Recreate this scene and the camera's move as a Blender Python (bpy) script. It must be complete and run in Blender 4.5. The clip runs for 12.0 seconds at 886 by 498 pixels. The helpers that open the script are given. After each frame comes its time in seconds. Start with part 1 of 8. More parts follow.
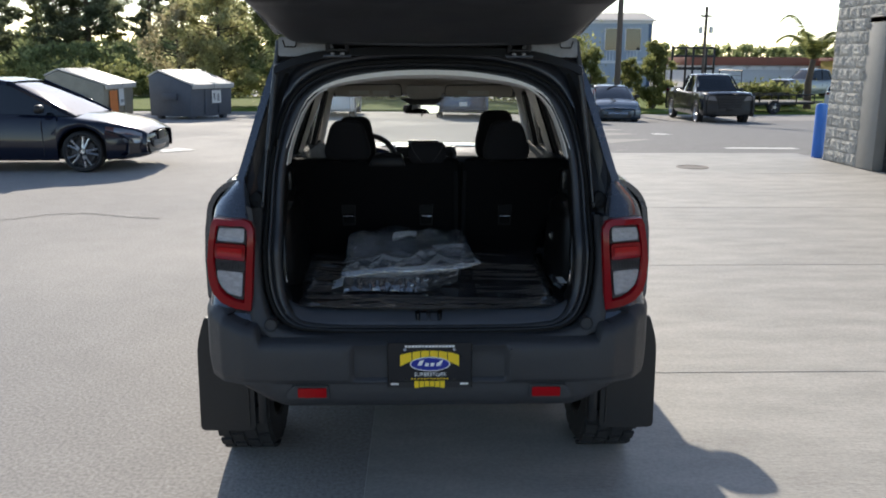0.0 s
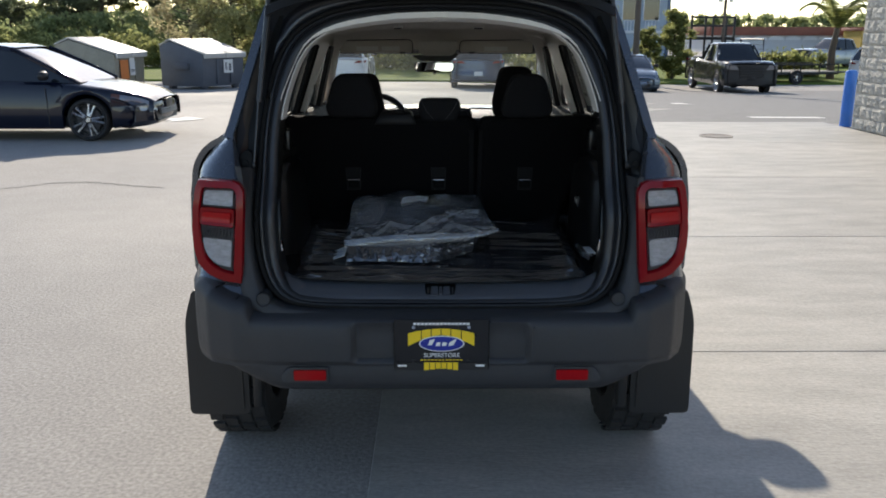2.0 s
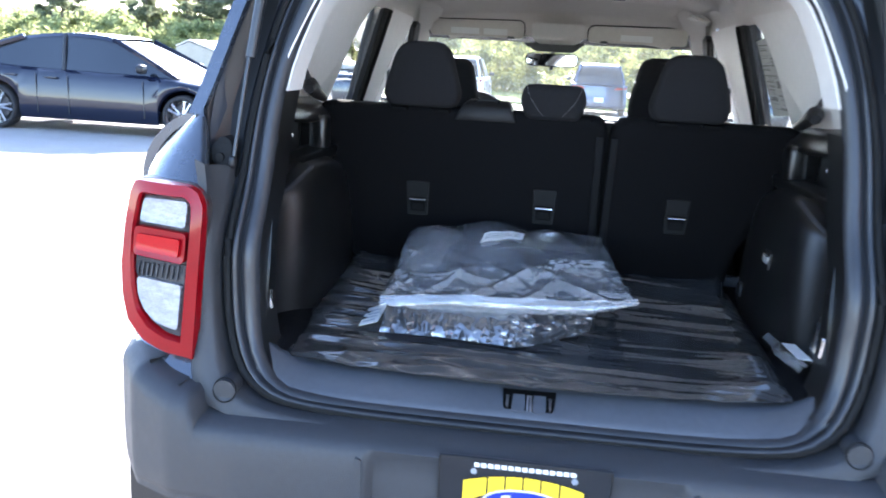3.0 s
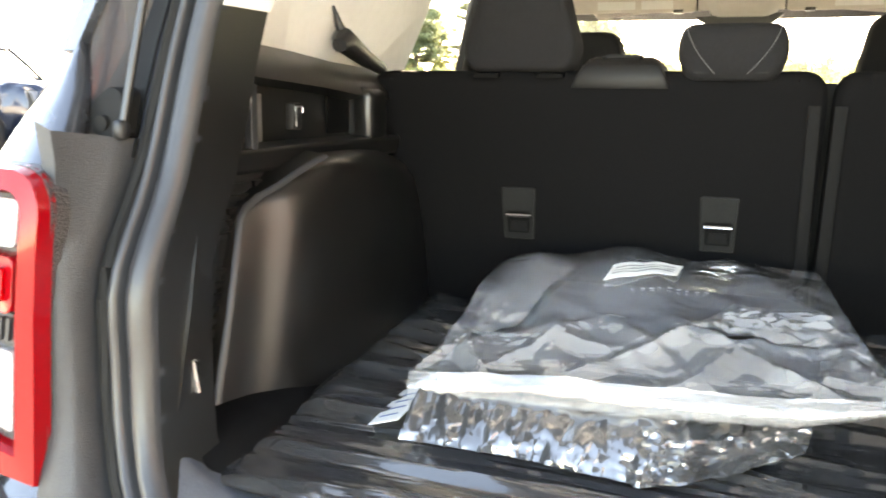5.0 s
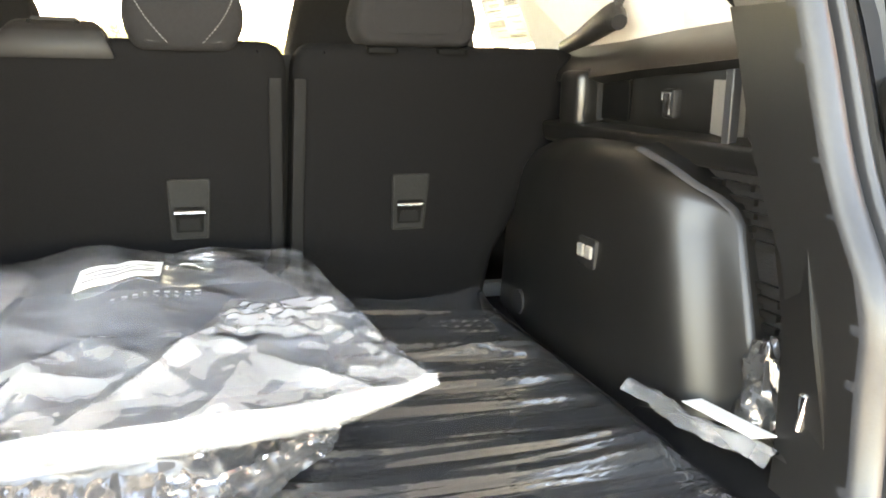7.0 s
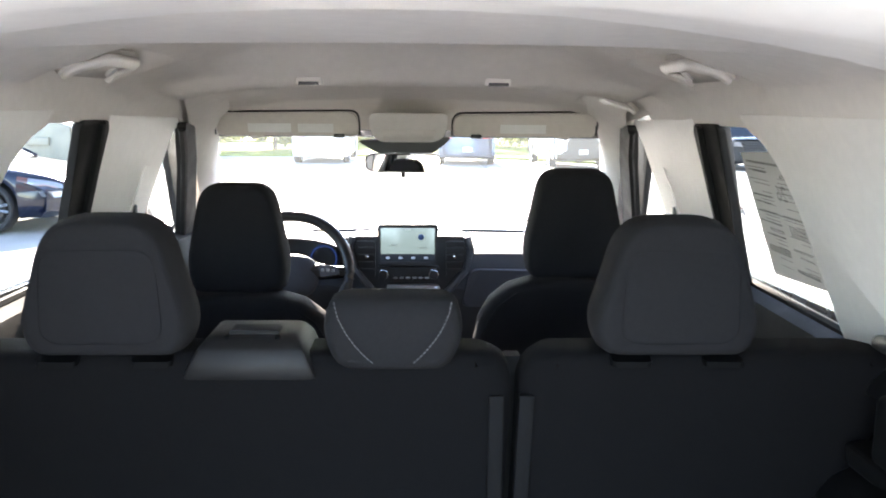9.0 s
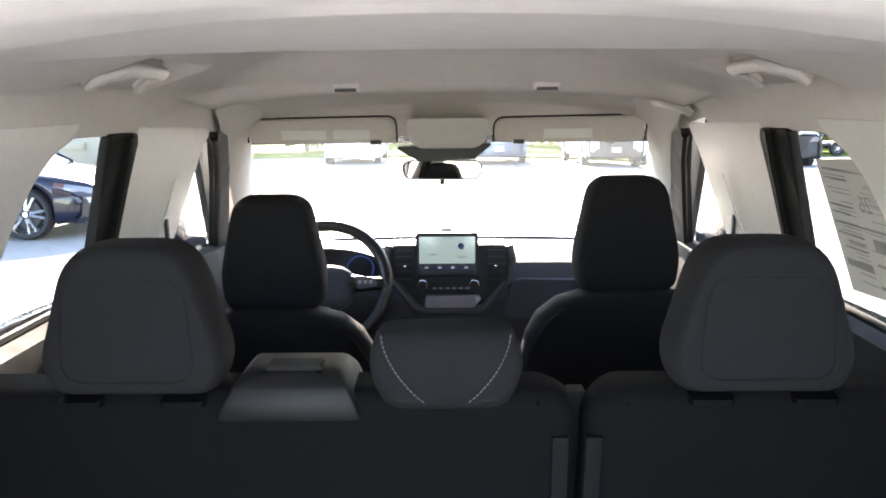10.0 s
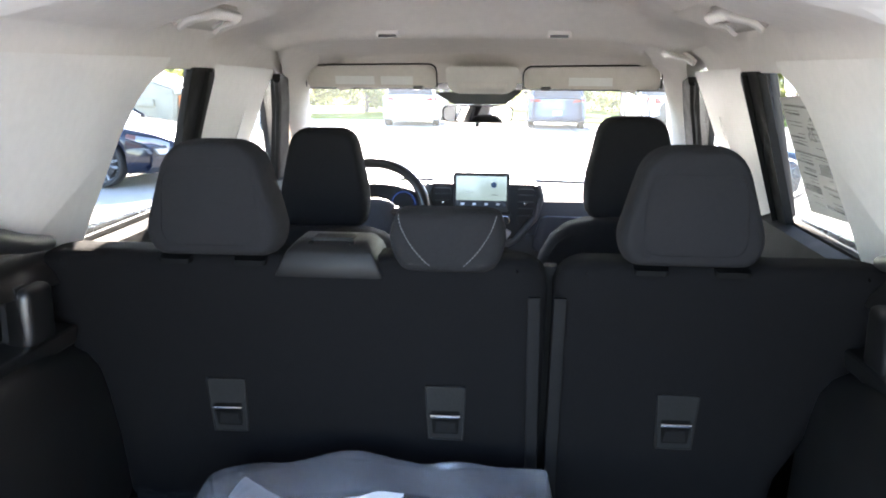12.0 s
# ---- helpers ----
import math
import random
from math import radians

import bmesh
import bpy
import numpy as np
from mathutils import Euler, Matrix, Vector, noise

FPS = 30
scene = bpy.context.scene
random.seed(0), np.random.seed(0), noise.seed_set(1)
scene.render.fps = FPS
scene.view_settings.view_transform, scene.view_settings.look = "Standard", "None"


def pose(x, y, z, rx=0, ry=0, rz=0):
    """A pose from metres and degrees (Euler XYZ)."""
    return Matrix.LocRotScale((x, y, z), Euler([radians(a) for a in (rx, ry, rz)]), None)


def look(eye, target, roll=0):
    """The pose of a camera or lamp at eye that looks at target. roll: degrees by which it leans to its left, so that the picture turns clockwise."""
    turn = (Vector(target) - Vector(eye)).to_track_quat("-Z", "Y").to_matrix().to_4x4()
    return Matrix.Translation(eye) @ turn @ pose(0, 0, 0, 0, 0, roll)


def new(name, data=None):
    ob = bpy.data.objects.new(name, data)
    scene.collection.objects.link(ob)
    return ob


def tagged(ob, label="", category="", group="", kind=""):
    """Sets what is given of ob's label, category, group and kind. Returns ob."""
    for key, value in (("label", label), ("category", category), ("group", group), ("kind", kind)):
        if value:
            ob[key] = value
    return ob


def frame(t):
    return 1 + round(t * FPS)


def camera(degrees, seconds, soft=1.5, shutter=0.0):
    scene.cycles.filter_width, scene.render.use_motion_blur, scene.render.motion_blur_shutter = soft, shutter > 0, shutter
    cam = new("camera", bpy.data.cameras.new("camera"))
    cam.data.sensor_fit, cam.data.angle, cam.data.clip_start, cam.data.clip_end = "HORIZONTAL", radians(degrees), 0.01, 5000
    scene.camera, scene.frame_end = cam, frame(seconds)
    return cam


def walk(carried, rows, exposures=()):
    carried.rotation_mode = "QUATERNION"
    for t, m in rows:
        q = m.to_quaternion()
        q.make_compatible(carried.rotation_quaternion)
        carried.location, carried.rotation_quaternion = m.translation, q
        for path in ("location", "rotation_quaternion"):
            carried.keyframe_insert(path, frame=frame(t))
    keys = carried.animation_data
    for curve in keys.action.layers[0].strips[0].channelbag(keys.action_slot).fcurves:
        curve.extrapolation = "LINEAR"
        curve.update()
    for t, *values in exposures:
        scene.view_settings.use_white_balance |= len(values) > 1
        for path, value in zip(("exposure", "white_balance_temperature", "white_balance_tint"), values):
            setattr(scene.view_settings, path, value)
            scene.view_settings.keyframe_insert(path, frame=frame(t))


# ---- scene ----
cam = camera(55.8, 12.0, 1.8, 0.2)
PATH = [
    (0, (-0.034, -2.895, 1.736), (0.021, -0.946, 1.292), 0.2),
    (0.2, (-0.033, -2.909, 1.771), (0.021, -0.949, 1.377), 0.2),
    (0.5, (-0.032, -2.917, 1.799), (0.012, -0.938, 1.511), 0.2),
    (0.8, (-0.038, -2.918, 1.8), (-0.001, -0.931, 1.579), 0.25),
    (1, (-0.045, -2.904, 1.8), (-0.013, -0.917, 1.573), 0.3),
    (1.2, (-0.049, -2.904, 1.784), (-0.013, -0.923, 1.51), 0.25),
    (1.5, (-0.05, -2.878, 1.726), (-0.015, -0.916, 1.341), 0.2),
    (1.8, (-0.04, -2.722, 1.667), (-0.009, -0.78, 1.19), 0.15),
    (2, (-0.021, -2.56, 1.634), (-0.001, -0.625, 1.127), 0.1),
    (2.2, (0.007, -2.319, 1.598), (0.004, -0.384, 1.093), 0.6),
    (2.5, (0.034, -1.987, 1.558), (-0.032, -0.05, 1.065), 1.5),
    (3, (-0.004, -1.377, 1.431), (-0.234, 0.556, 0.973), 3.1),
    (3.2, (-0.023, -1.18, 1.385), (-0.325, 0.747, 0.946), 3.5),
    (4.8, (0.03, -0.591, 1.247), (-0.701, 1.234, 0.88), 0.5),
    (5, (0.028, -0.548, 1.244), (-0.63, 1.304, 0.871), 0.6),
    (5.2, (0.022, -0.5, 1.22), (-0.522, 1.391, 0.862), 0.3),
    (5.5, (-0.028, -0.45, 1.225), (-0.311, 1.495, 0.853), -0.2),
    (6, (-0.067, -0.421, 1.226), (0.106, 1.533, 0.837), 0.3),
    (6.5, (-0.042, -0.418, 1.242), (0.471, 1.465, 0.807), 0.8),
    (6.7, (-0.046, -0.415, 1.233), (0.584, 1.435, 0.809), 0.9),
    (8.3, (0.059, -0.202, 1.496), (0.4, 1.726, 1.089), 2.0),
    (8.5, (0.072, -0.162, 1.542), (0.315, 1.784, 1.15), 2.0),
    (9, (0.036, -0.076, 1.599), (0.087, 1.894, 1.258), 0.4),
    (9.5, (0.005, 0.012, 1.607), (0.004, 1.986, 1.281), -0.4),
    (10, (0.009, 0.031, 1.613), (-0.015, 2.002, 1.27), -0.5),
    (10.5, (0.006, 0.032, 1.61), (-0.02, 2.001, 1.26), -0.6),
    (11, (0.014, 0.019, 1.608), (-0.016, 1.987, 1.253), -0.8),
    (11.5, (0.069, -0.139, 1.588), (-0.014, 1.823, 1.21), -0.2),
    (12, (0.095, -0.281, 1.569), (-0.064, 1.667, 1.145), 0.4),
]
# seconds, stops, kelvin, tint
EXPOSURES = [(0, 0.6, 7000, 10), (0.4, 0.6, 7000, 10), (0.8, -0.1, 7900, 12), (1.1, -0.1, 8000, 12), (1.6, -0.05, 8800, 15), (2, 0.7, 7200, 10), (2.5, 1.5, 6500, 10), (3, 3.25, 6300, 14), (3.2, 3.4, 6700, 14), (4.8, 4.15, 10400, 12), (5.1, 4.45, 11000, 12), (5.5, 4.7, 11600, 12), (6.7, 5.1, 12400, 14), (8.3, 4.7, 8600, 14), (8.7, 4.15, 7700, 14), (9.4, 3.6, 6900, 13), (10.3, 3.75, 7700, 17), (11, 3.7, 7500, 17), (12, 4.0, 7100, 14)]
walk(cam, [(t, look(eye, target, roll)) for t, eye, target, roll in PATH], EXPOSURES)

# ---- world, sun ----
SUN_UP, SUN_SIDE = 28.0, 9.0
world = bpy.data.worlds.new("world")
scene.world = world
world.use_nodes = True
sky = world.node_tree.nodes.new("ShaderNodeTexSky")
sky.sky_type, sky.sun_disc = "NISHITA", False
sky.sun_elevation, sky.sun_rotation = radians(SUN_UP), radians(-SUN_SIDE)
sky.air_density, sky.dust_density, sky.ozone_density = 0.75, 0.3, 1.0
world.node_tree.links.new(sky.outputs[0], world.node_tree.nodes["Background"].inputs[0])
world.node_tree.nodes["Background"].inputs[1].default_value = 0.15
sun = new("sun", bpy.data.lights.new("sun", "SUN"))
sun.data.energy, sun.data.angle, sun.data.color = 3.6, radians(0.6), (1.0, 0.95, 0.88)
sun.matrix_world = pose(0, 0, 30, 90 - SUN_UP, 0, 180 + SUN_SIDE)


# ---- materials ----
def mat(name, base, rough=0.6, metal=0.0, scale=8.0, var=0.15, bump=0.0, bscale=60.0, coat=0.0, dirt=0.0, spec=0.5, stretch=(1, 1, 1), rvar=0.1, per=0.0, grain=0.0, gscale=80.0):
    """A surface with variation at two scales, relief and uneven gloss."""
    m = bpy.data.materials.new(name)
    m.use_nodes = True
    nt = m.node_tree
    L, N = nt.links.new, nt.nodes.new
    b = nt.nodes["Principled BSDF"]
    tc, mp = N("ShaderNodeTexCoord"), N("ShaderNodeMapping")
    mp.inputs["Scale"].default_value = stretch
    L(tc.outputs["Object"], mp.inputs[0])
    n1, n2 = N("ShaderNodeTexNoise"), N("ShaderNodeTexNoise")
    n1.inputs["Scale"].default_value, n2.inputs["Scale"].default_value = scale, scale * 9
    n1.inputs["Detail"].default_value, n2.inputs["Detail"].default_value = 5, 3
    L(mp.outputs[0], n1.inputs["Vector"]), L(mp.outputs[0], n2.inputs["Vector"])
    mx = N("ShaderNodeMath")
    mx.operation = "ADD"
    L(n1.outputs[0], mx.inputs[0]), L(n2.outputs[0], mx.inputs[1])
    ramp = N("ShaderNodeMapRange")
    ramp.inputs["From Min"].default_value, ramp.inputs["From Max"].default_value = 0.6, 1.4
    ramp.inputs["To Min"].default_value, ramp.inputs["To Max"].default_value = 1 - var, 1 + var
    L(mx.outputs[0], ramp.inputs[0])
    hsv = N("ShaderNodeHueSaturation")
    hsv.inputs["Color"].default_value = (*base, 1)
    last = ramp.outputs[0]
    if per:
        oi, pr, mul = N("ShaderNodeObjectInfo"), N("ShaderNodeMapRange"), N("ShaderNodeMath")
        pr.inputs["To Min"].default_value, pr.inputs["To Max"].default_value = 1 - per, 1 + per
        mul.operation = "MULTIPLY"
        L(oi.outputs["Random"], pr.inputs[0]), L(last, mul.inputs[0]), L(pr.outputs[0], mul.inputs[1])
        last = mul.outputs[0]
    if grain:
        ng, gr, gm = N("ShaderNodeTexNoise"), N("ShaderNodeMapRange"), N("ShaderNodeMath")
        ng.inputs["Scale"].default_value, ng.inputs["Detail"].default_value = gscale, 2
        gr.inputs["From Min"].default_value, gr.inputs["From Max"].default_value = 0.3, 0.7
        gr.inputs["To Min"].default_value, gr.inputs["To Max"].default_value = 1 - grain, 1 + grain
        gm.operation = "MULTIPLY"
        L(tc.outputs["Object"], ng.inputs["Vector"]), L(ng.outputs[0], gr.inputs[0]), L(last, gm.inputs[0]), L(gr.outputs[0], gm.inputs[1])
        last = gm.outputs[0]
    L(last, hsv.inputs["Value"])
    L(hsv.outputs[0], b.inputs["Base Color"])
    rr = N("ShaderNodeMapRange")
    rr.inputs["From Min"].default_value, rr.inputs["From Max"].default_value = 0.3, 0.7
    rr.inputs["To Min"].default_value, rr.inputs["To Max"].default_value = max(0.02, rough - rvar * rough), min(1, rough + rvar * rough)
    L(n1.outputs[0], rr.inputs[0]), L(rr.outputs[0], b.inputs["Roughness"])
    b.inputs["Metallic"].default_value, b.inputs["Specular IOR Level"].default_value = metal, spec
    b.inputs["Coat Weight"].default_value = coat
    if bump:
        nb, bp = N("ShaderNodeTexNoise"), N("ShaderNodeBump")
        nb.inputs["Scale"].default_value, nb.inputs["Detail"].default_value = bscale, 4
        L(mp.outputs[0], nb.inputs["Vector"]), L(nb.outputs[0], bp.inputs["Height"])
        bp.inputs["Strength"].default_value, bp.inputs["Distance"].default_value = bump, 0.01
        L(bp.outputs[0], b.inputs["Normal"])
    return m


def glass_mat(name, tint, gloss=0.02):
    """Thin pane: sees through with a tint, mirrors at its Fresnel share."""
    m = bpy.data.materials.new(name)
    m.use_nodes = True
    nt = m.node_tree
    nt.nodes.clear()
    N, L = nt.nodes.new, nt.links.new
    out, mix, tr, gl, fr = N("ShaderNodeOutputMaterial"), N("ShaderNodeMixShader"), N("ShaderNodeBsdfTransparent"), N("ShaderNodeBsdfGlossy"), N("ShaderNodeLayerWeight")
    pw, ma = N("ShaderNodeMath"), N("ShaderNodeMath")
    pw.operation, pw.inputs[1].default_value = "POWER", 5.0
    ma.operation, ma.inputs[1].default_value, ma.inputs[2].default_value = "MULTIPLY_ADD", 0.9, 0.04
    tr.inputs[0].default_value = (*tint, 1)
    gl.inputs["Roughness"].default_value, fr.inputs[0].default_value = gloss, 0.5
    L(fr.outputs["Facing"], pw.inputs[0]), L(pw.outputs[0], ma.inputs[0]), L(ma.outputs[0], mix.inputs[0]), L(tr.outputs[0], mix.inputs[1]), L(gl.outputs[0], mix.inputs[2]), L(mix.outputs[0], out.inputs[0])
    return m


def veiled(glass, share, color):
    """The same pane with a pale veil added to imitate glare when the sun stands behind it."""
    m = glass.copy()
    nt = m.node_tree
    N, L = nt.nodes.new, nt.links.new
    out = next(n for n in nt.nodes if n.type == "OUTPUT_MATERIAL")
    clean = out.inputs[0].links[0].from_socket
    veil, tl, ns, mr = N("ShaderNodeMixShader"), N("ShaderNodeBsdfTranslucent"), N("ShaderNodeTexNoise"), N("ShaderNodeMapRange")
    tl.inputs[0].default_value = (*color, 1)
    ns.inputs["Scale"].default_value, ns.inputs["Detail"].default_value = 4, 5
    mr.inputs["To Min"].default_value, mr.inputs["To Max"].default_value = 0.4 * share, 1.6 * share
    L(ns.outputs[0], mr.inputs[0]), L(mr.outputs[0], veil.inputs[0]), L(clean, veil.inputs[1]), L(tl.outputs[0], veil.inputs[2]), L(veil.outputs[0], out.inputs[0])
    return m


def film_mat(name, haze, scale, stretch=(1, 1, 1), lo=0.15, hi=0.75, strength=0.7, rough=0.14, fine=40.0, sheen=0.0):
    """Clear packing film, creased: part sees through, part glossy haze."""
    m = bpy.data.materials.new(name)
    m.use_nodes = True
    nt = m.node_tree
    N, L = nt.nodes.new, nt.links.new
    b, out = nt.nodes["Principled BSDF"], nt.nodes["Material Output"]
    tc, mp, n1, n2 = N("ShaderNodeTexCoord"), N("ShaderNodeMapping"), N("ShaderNodeTexNoise"), N("ShaderNodeTexNoise")
    mp.inputs["Scale"].default_value = stretch
    L(tc.outputs["Object"], mp.inputs[0])
    for n, s in ((n1, scale), (n2, fine)):
        n.inputs["Scale"].default_value, n.inputs["Detail"].default_value, n.inputs["Distortion"].default_value = s, 2, 0.8
        L(mp.outputs[0], n.inputs["Vector"])
    r = N("ShaderNodeMapRange")
    r.inputs["From Min"].default_value, r.inputs["From Max"].default_value = 0.32, 0.72
    r.inputs["To Min"].default_value, r.inputs["To Max"].default_value = lo, hi
    L(n1.outputs[0], r.inputs[0])
    b.inputs["Base Color"].default_value = (*haze, 1)
    b.inputs["Roughness"].default_value, b.inputs["Specular IOR Level"].default_value = rough, 0.9
    ad, bp = N("ShaderNodeMath"), N("ShaderNodeBump")
    ad.operation = "ADD"
    L(n1.outputs[0], ad.inputs[0]), L(n2.outputs[0], ad.inputs[1]), L(ad.outputs[0], bp.inputs["Height"])
    bp.inputs["Strength"].default_value, bp.inputs["Distance"].default_value = strength, 0.02
    L(bp.outputs[0], b.inputs["Normal"])
    mix, tr = N("ShaderNodeMixShader"), N("ShaderNodeBsdfTransparent")
    L(r.outputs[0], mix.inputs[0]), L(tr.outputs[0], mix.inputs[1]), L(b.outputs[0], mix.inputs[2]), L(mix.outputs[0], out.inputs[0])
    if sheen:
        fr, mu, gl, top = N("ShaderNodeFresnel"), N("ShaderNodeMath"), N("ShaderNodeBsdfGlossy"), N("ShaderNodeMixShader")
        fr.inputs["IOR"].default_value = 1.6
        mu.operation, mu.use_clamp = "MULTIPLY", True
        mu.inputs[1].default_value = sheen
        gl.inputs["Roughness"].default_value = rough
        L(bp.outputs[0], fr.inputs["Normal"]), L(bp.outputs[0], gl.inputs["Normal"]), L(fr.outputs[0], mu.inputs[0])
        L(mu.outputs[0], top.inputs[0]), L(mix.outputs[0], top.inputs[1]), L(gl.outputs[0], top.inputs[2]), L(top.outputs[0], out.inputs[0])
    return m


def glow_mat(name, color, power):
    m = bpy.data.materials.new(name)
    m.use_nodes = True
    b = m.node_tree.nodes["Principled BSDF"]
    b.inputs["Base Color"].default_value = (0.02, 0.02, 0.02, 1)
    b.inputs["Roughness"].default_value = 0.1
    b.inputs["Emission Color"].default_value, b.inputs["Emission Strength"].default_value = (*color, 1), power
    return m


PAINT = mat("grey_metallic_paint", (0.075, 0.083, 0.098), 0.26, 0.7, 30, 0.06, coat=1.0)
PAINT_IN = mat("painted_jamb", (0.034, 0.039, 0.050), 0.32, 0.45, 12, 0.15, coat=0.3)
JAMB = mat("smooth_dark_jamb_moulding", (0.022, 0.0235, 0.027), 0.36, 0, 10, 0.12, 0.05, 300)
# pale grey for small fittings; on the roof corners it stands for skylit body paint
PALE_GREY = mat("pale_grey_and_skylit_paint", (0.26, 0.265, 0.27), 0.5, 0, 9, 0.15, 0.1, 80)
PLASTIC = mat("moulded_grey_plastic", (0.027, 0.0285, 0.032), 0.52, 0, 10, 0.14, 0.25, 500)
BLACK = mat("black_plastic", (0.012, 0.012, 0.013), 0.45, 0, 12, 0.2, 0.15, 400)
SATIN = mat("satin_black_trim", (0.0048, 0.0046, 0.0045), 0.36, 0, 12, 0.15, spec=0.75, rvar=0.05)
REEL = mat("fine_grained_black_plastic", (0.009, 0.0085, 0.0085), 0.5, 0, 12, 0.15, 0.12, 800, spec=0.22)
# near-black for small plastic parts, and for shade painted into pockets and slots
DEEP = mat("near_black_plastic_and_pocket_shade", (0.0025, 0.0025, 0.0025), 0.7, 0, 30, 0.2, spec=0.08)
STRIP = mat("woven_seat_edging", (0.0068, 0.0066, 0.0068), 0.8, 0, 30, 0.2, 0.2, 600, spec=0.12)
RUBBER = mat("rubber_seal", (0.009, 0.009, 0.009), 0.75, 0, 20, 0.2, 0.1, 200, spec=0.2)
CARPET = mat("black_carpet_fabric", (0.0052, 0.0050, 0.0054), 0.95, 0, 30, 0.25, 0.4, 900, spec=0.08)
CLOTH = mat("charcoal_seat_cloth", (0.0142, 0.0136, 0.0145), 0.9, 0, 20, 0.15, 0.4, 1200, spec=0.15)
THREAD = mat("grey_thread", (0.13, 0.13, 0.13), 0.8, scale=50)
LINER = mat("beige_headliner_fabric", (0.74, 0.70, 0.655), 0.95, 0, 5, 0.05, 0.25, 1500, spec=0.1)
BEIGE = mat("beige_pillar_plastic", (0.74, 0.71, 0.67), 0.55, 0, 6, 0.05, 0.1, 900)
DASH = mat("dark_grey_dash", (0.040, 0.045, 0.056), 0.55, 0, 10, 0.1, 0.2, 500)
SILL = mat("smooth_sill_plastic", (0.060, 0.066, 0.078), 0.40, 0, 8, 0.12, 0.1, 300)
CHROME = mat("chrome", (0.75, 0.76, 0.78), 0.14, 1.0, 20, 0.05)
STEEL = mat("brushed_steel", (0.5, 0.5, 0.52), 0.35, 1.0, 30, 0.15)
TYRE = mat("tyre_rubber", (0.018, 0.018, 0.019), 0.8, 0, 10, 0.3, 0.4, 120)
RED_LENS = mat("red_lens", (0.21, 0.0015, 0.005), 0.14, 0, 20, 0.08, coat=0.15, spec=0.2)
DOOR = mat("black_door_plastic", (0.006, 0.0065, 0.007), 0.75, 0, 12, 0.15, 0.1, 600, spec=0.1)
RED_BRIGHT = mat("bright_red_lens", (0.34, 0.001, 0.004), 0.2, 0, 20, 0.1, coat=0.15, spec=0.2)
CLEAR_LENS = mat("clear_lamp_lens", (0.38, 0.385, 0.40), 0.14, 0.35, 45, 0.35, 0.6, 150, coat=0.6, stretch=(1, 1, 3))
DARK_LENS = mat("smoked_lamp_mesh", (0.06, 0.055, 0.055), 0.3, 0.3, 60, 0.4, 0.6, 300)
GLASS = glass_mat("window_glass", (0.90, 0.93, 0.91))
# windscreen glass with the pale glare veil mixed into its colour
VEILED = veiled(GLASS, 0.028, (0.75, 0.80, 0.76))
CARGLASS = mat("dark_car_glass", (0.010, 0.013, 0.017), 0.06, 0, 3, 0.2, coat=0.6)
WHITE = mat("white_paper", (0.78, 0.78, 0.76), 0.7, scale=30, var=0.05)
INK = mat("printed_grey", (0.18, 0.18, 0.19), 0.7, scale=30)
VISOR = mat("greige_visor_fabric", (0.64, 0.60, 0.555), 0.9, 0, 8, 0.06, 0.2, 1200, spec=0.15)
INK_BLUE = mat("printed_blue", (0.05, 0.12, 0.30), 0.7, scale=30)
YELLOW = mat("yellow_print", (0.85, 0.58, 0.02), 0.4, scale=30, var=0.06)
BADGE = mat("blue_badge_print", (0.015, 0.03, 0.28), 0.3, scale=30, var=0.06)
PLATE = mat("black_plate_insert", (0.010, 0.010, 0.012), 0.3, scale=20, var=0.2)
SCREEN = glow_mat("lit_touch_screen", (0.52, 0.74, 0.78), 0.05)
SCREEN_DARK = glow_mat("lit_touch_screen_bar", (0.02, 0.03, 0.05), 0.06)
ORANGE_LED = glow_mat("orange_indicator", (1.0, 0.25, 0.05), 0.15)
BLUE_DIAL = glow_mat("blue_dial", (0.05, 0.12, 0.5), 0.03)
MIRROR = mat("mirror_glass", (0.9, 0.9, 0.9), 0.02, 1.0, 3, 0.01)


# ---- mesh helpers ----
def part(name, bm, material, parent=None, label="", sharp=38.0, thick=0.0, offset=-1.0):
    """One mesh object from a bmesh, under a thing or a part."""
    bmesh.ops.recalc_face_normals(bm, faces=bm.faces[:])
    limit = radians(sharp)
    for f in bm.faces:
        f.smooth = True
    for e in bm.edges:
        e.smooth = len(e.link_faces) == 2 and e.calc_face_angle(0) < limit
    me = bpy.data.meshes.new(name)
    bm.to_mesh(me)
    bm.free()
    me.materials.append(material)
    ob = new(name, me)
    if parent is not None:
        ob.parent = parent
    if thick:
        s = ob.modifiers.new("thickness", "SOLIDIFY")
        s.thickness, s.offset = thick, offset
    if label:
        ob["label"] = label
    return ob


def box(x0, x1, y0, y1, z0, z1, b=0.004, seg=2, bm=None):
    bm = bm or bmesh.new()
    m = Matrix.Translation(((x0 + x1) / 2, (y0 + y1) / 2, (z0 + z1) / 2)) @ Matrix.Diagonal((abs(x1 - x0), abs(y1 - y0), abs(z1 - z0), 1))
    r = bmesh.ops.create_cube(bm, size=1, matrix=m)
    if b:
        es = list({e for v in r["verts"] for e in v.link_edges})
        bmesh.ops.bevel(bm, geom=es, offset=min(b, 0.45 * min(abs(x1 - x0), abs(y1 - y0), abs(z1 - z0))), segments=seg, affect="EDGES", profile=0.5)
    return bm


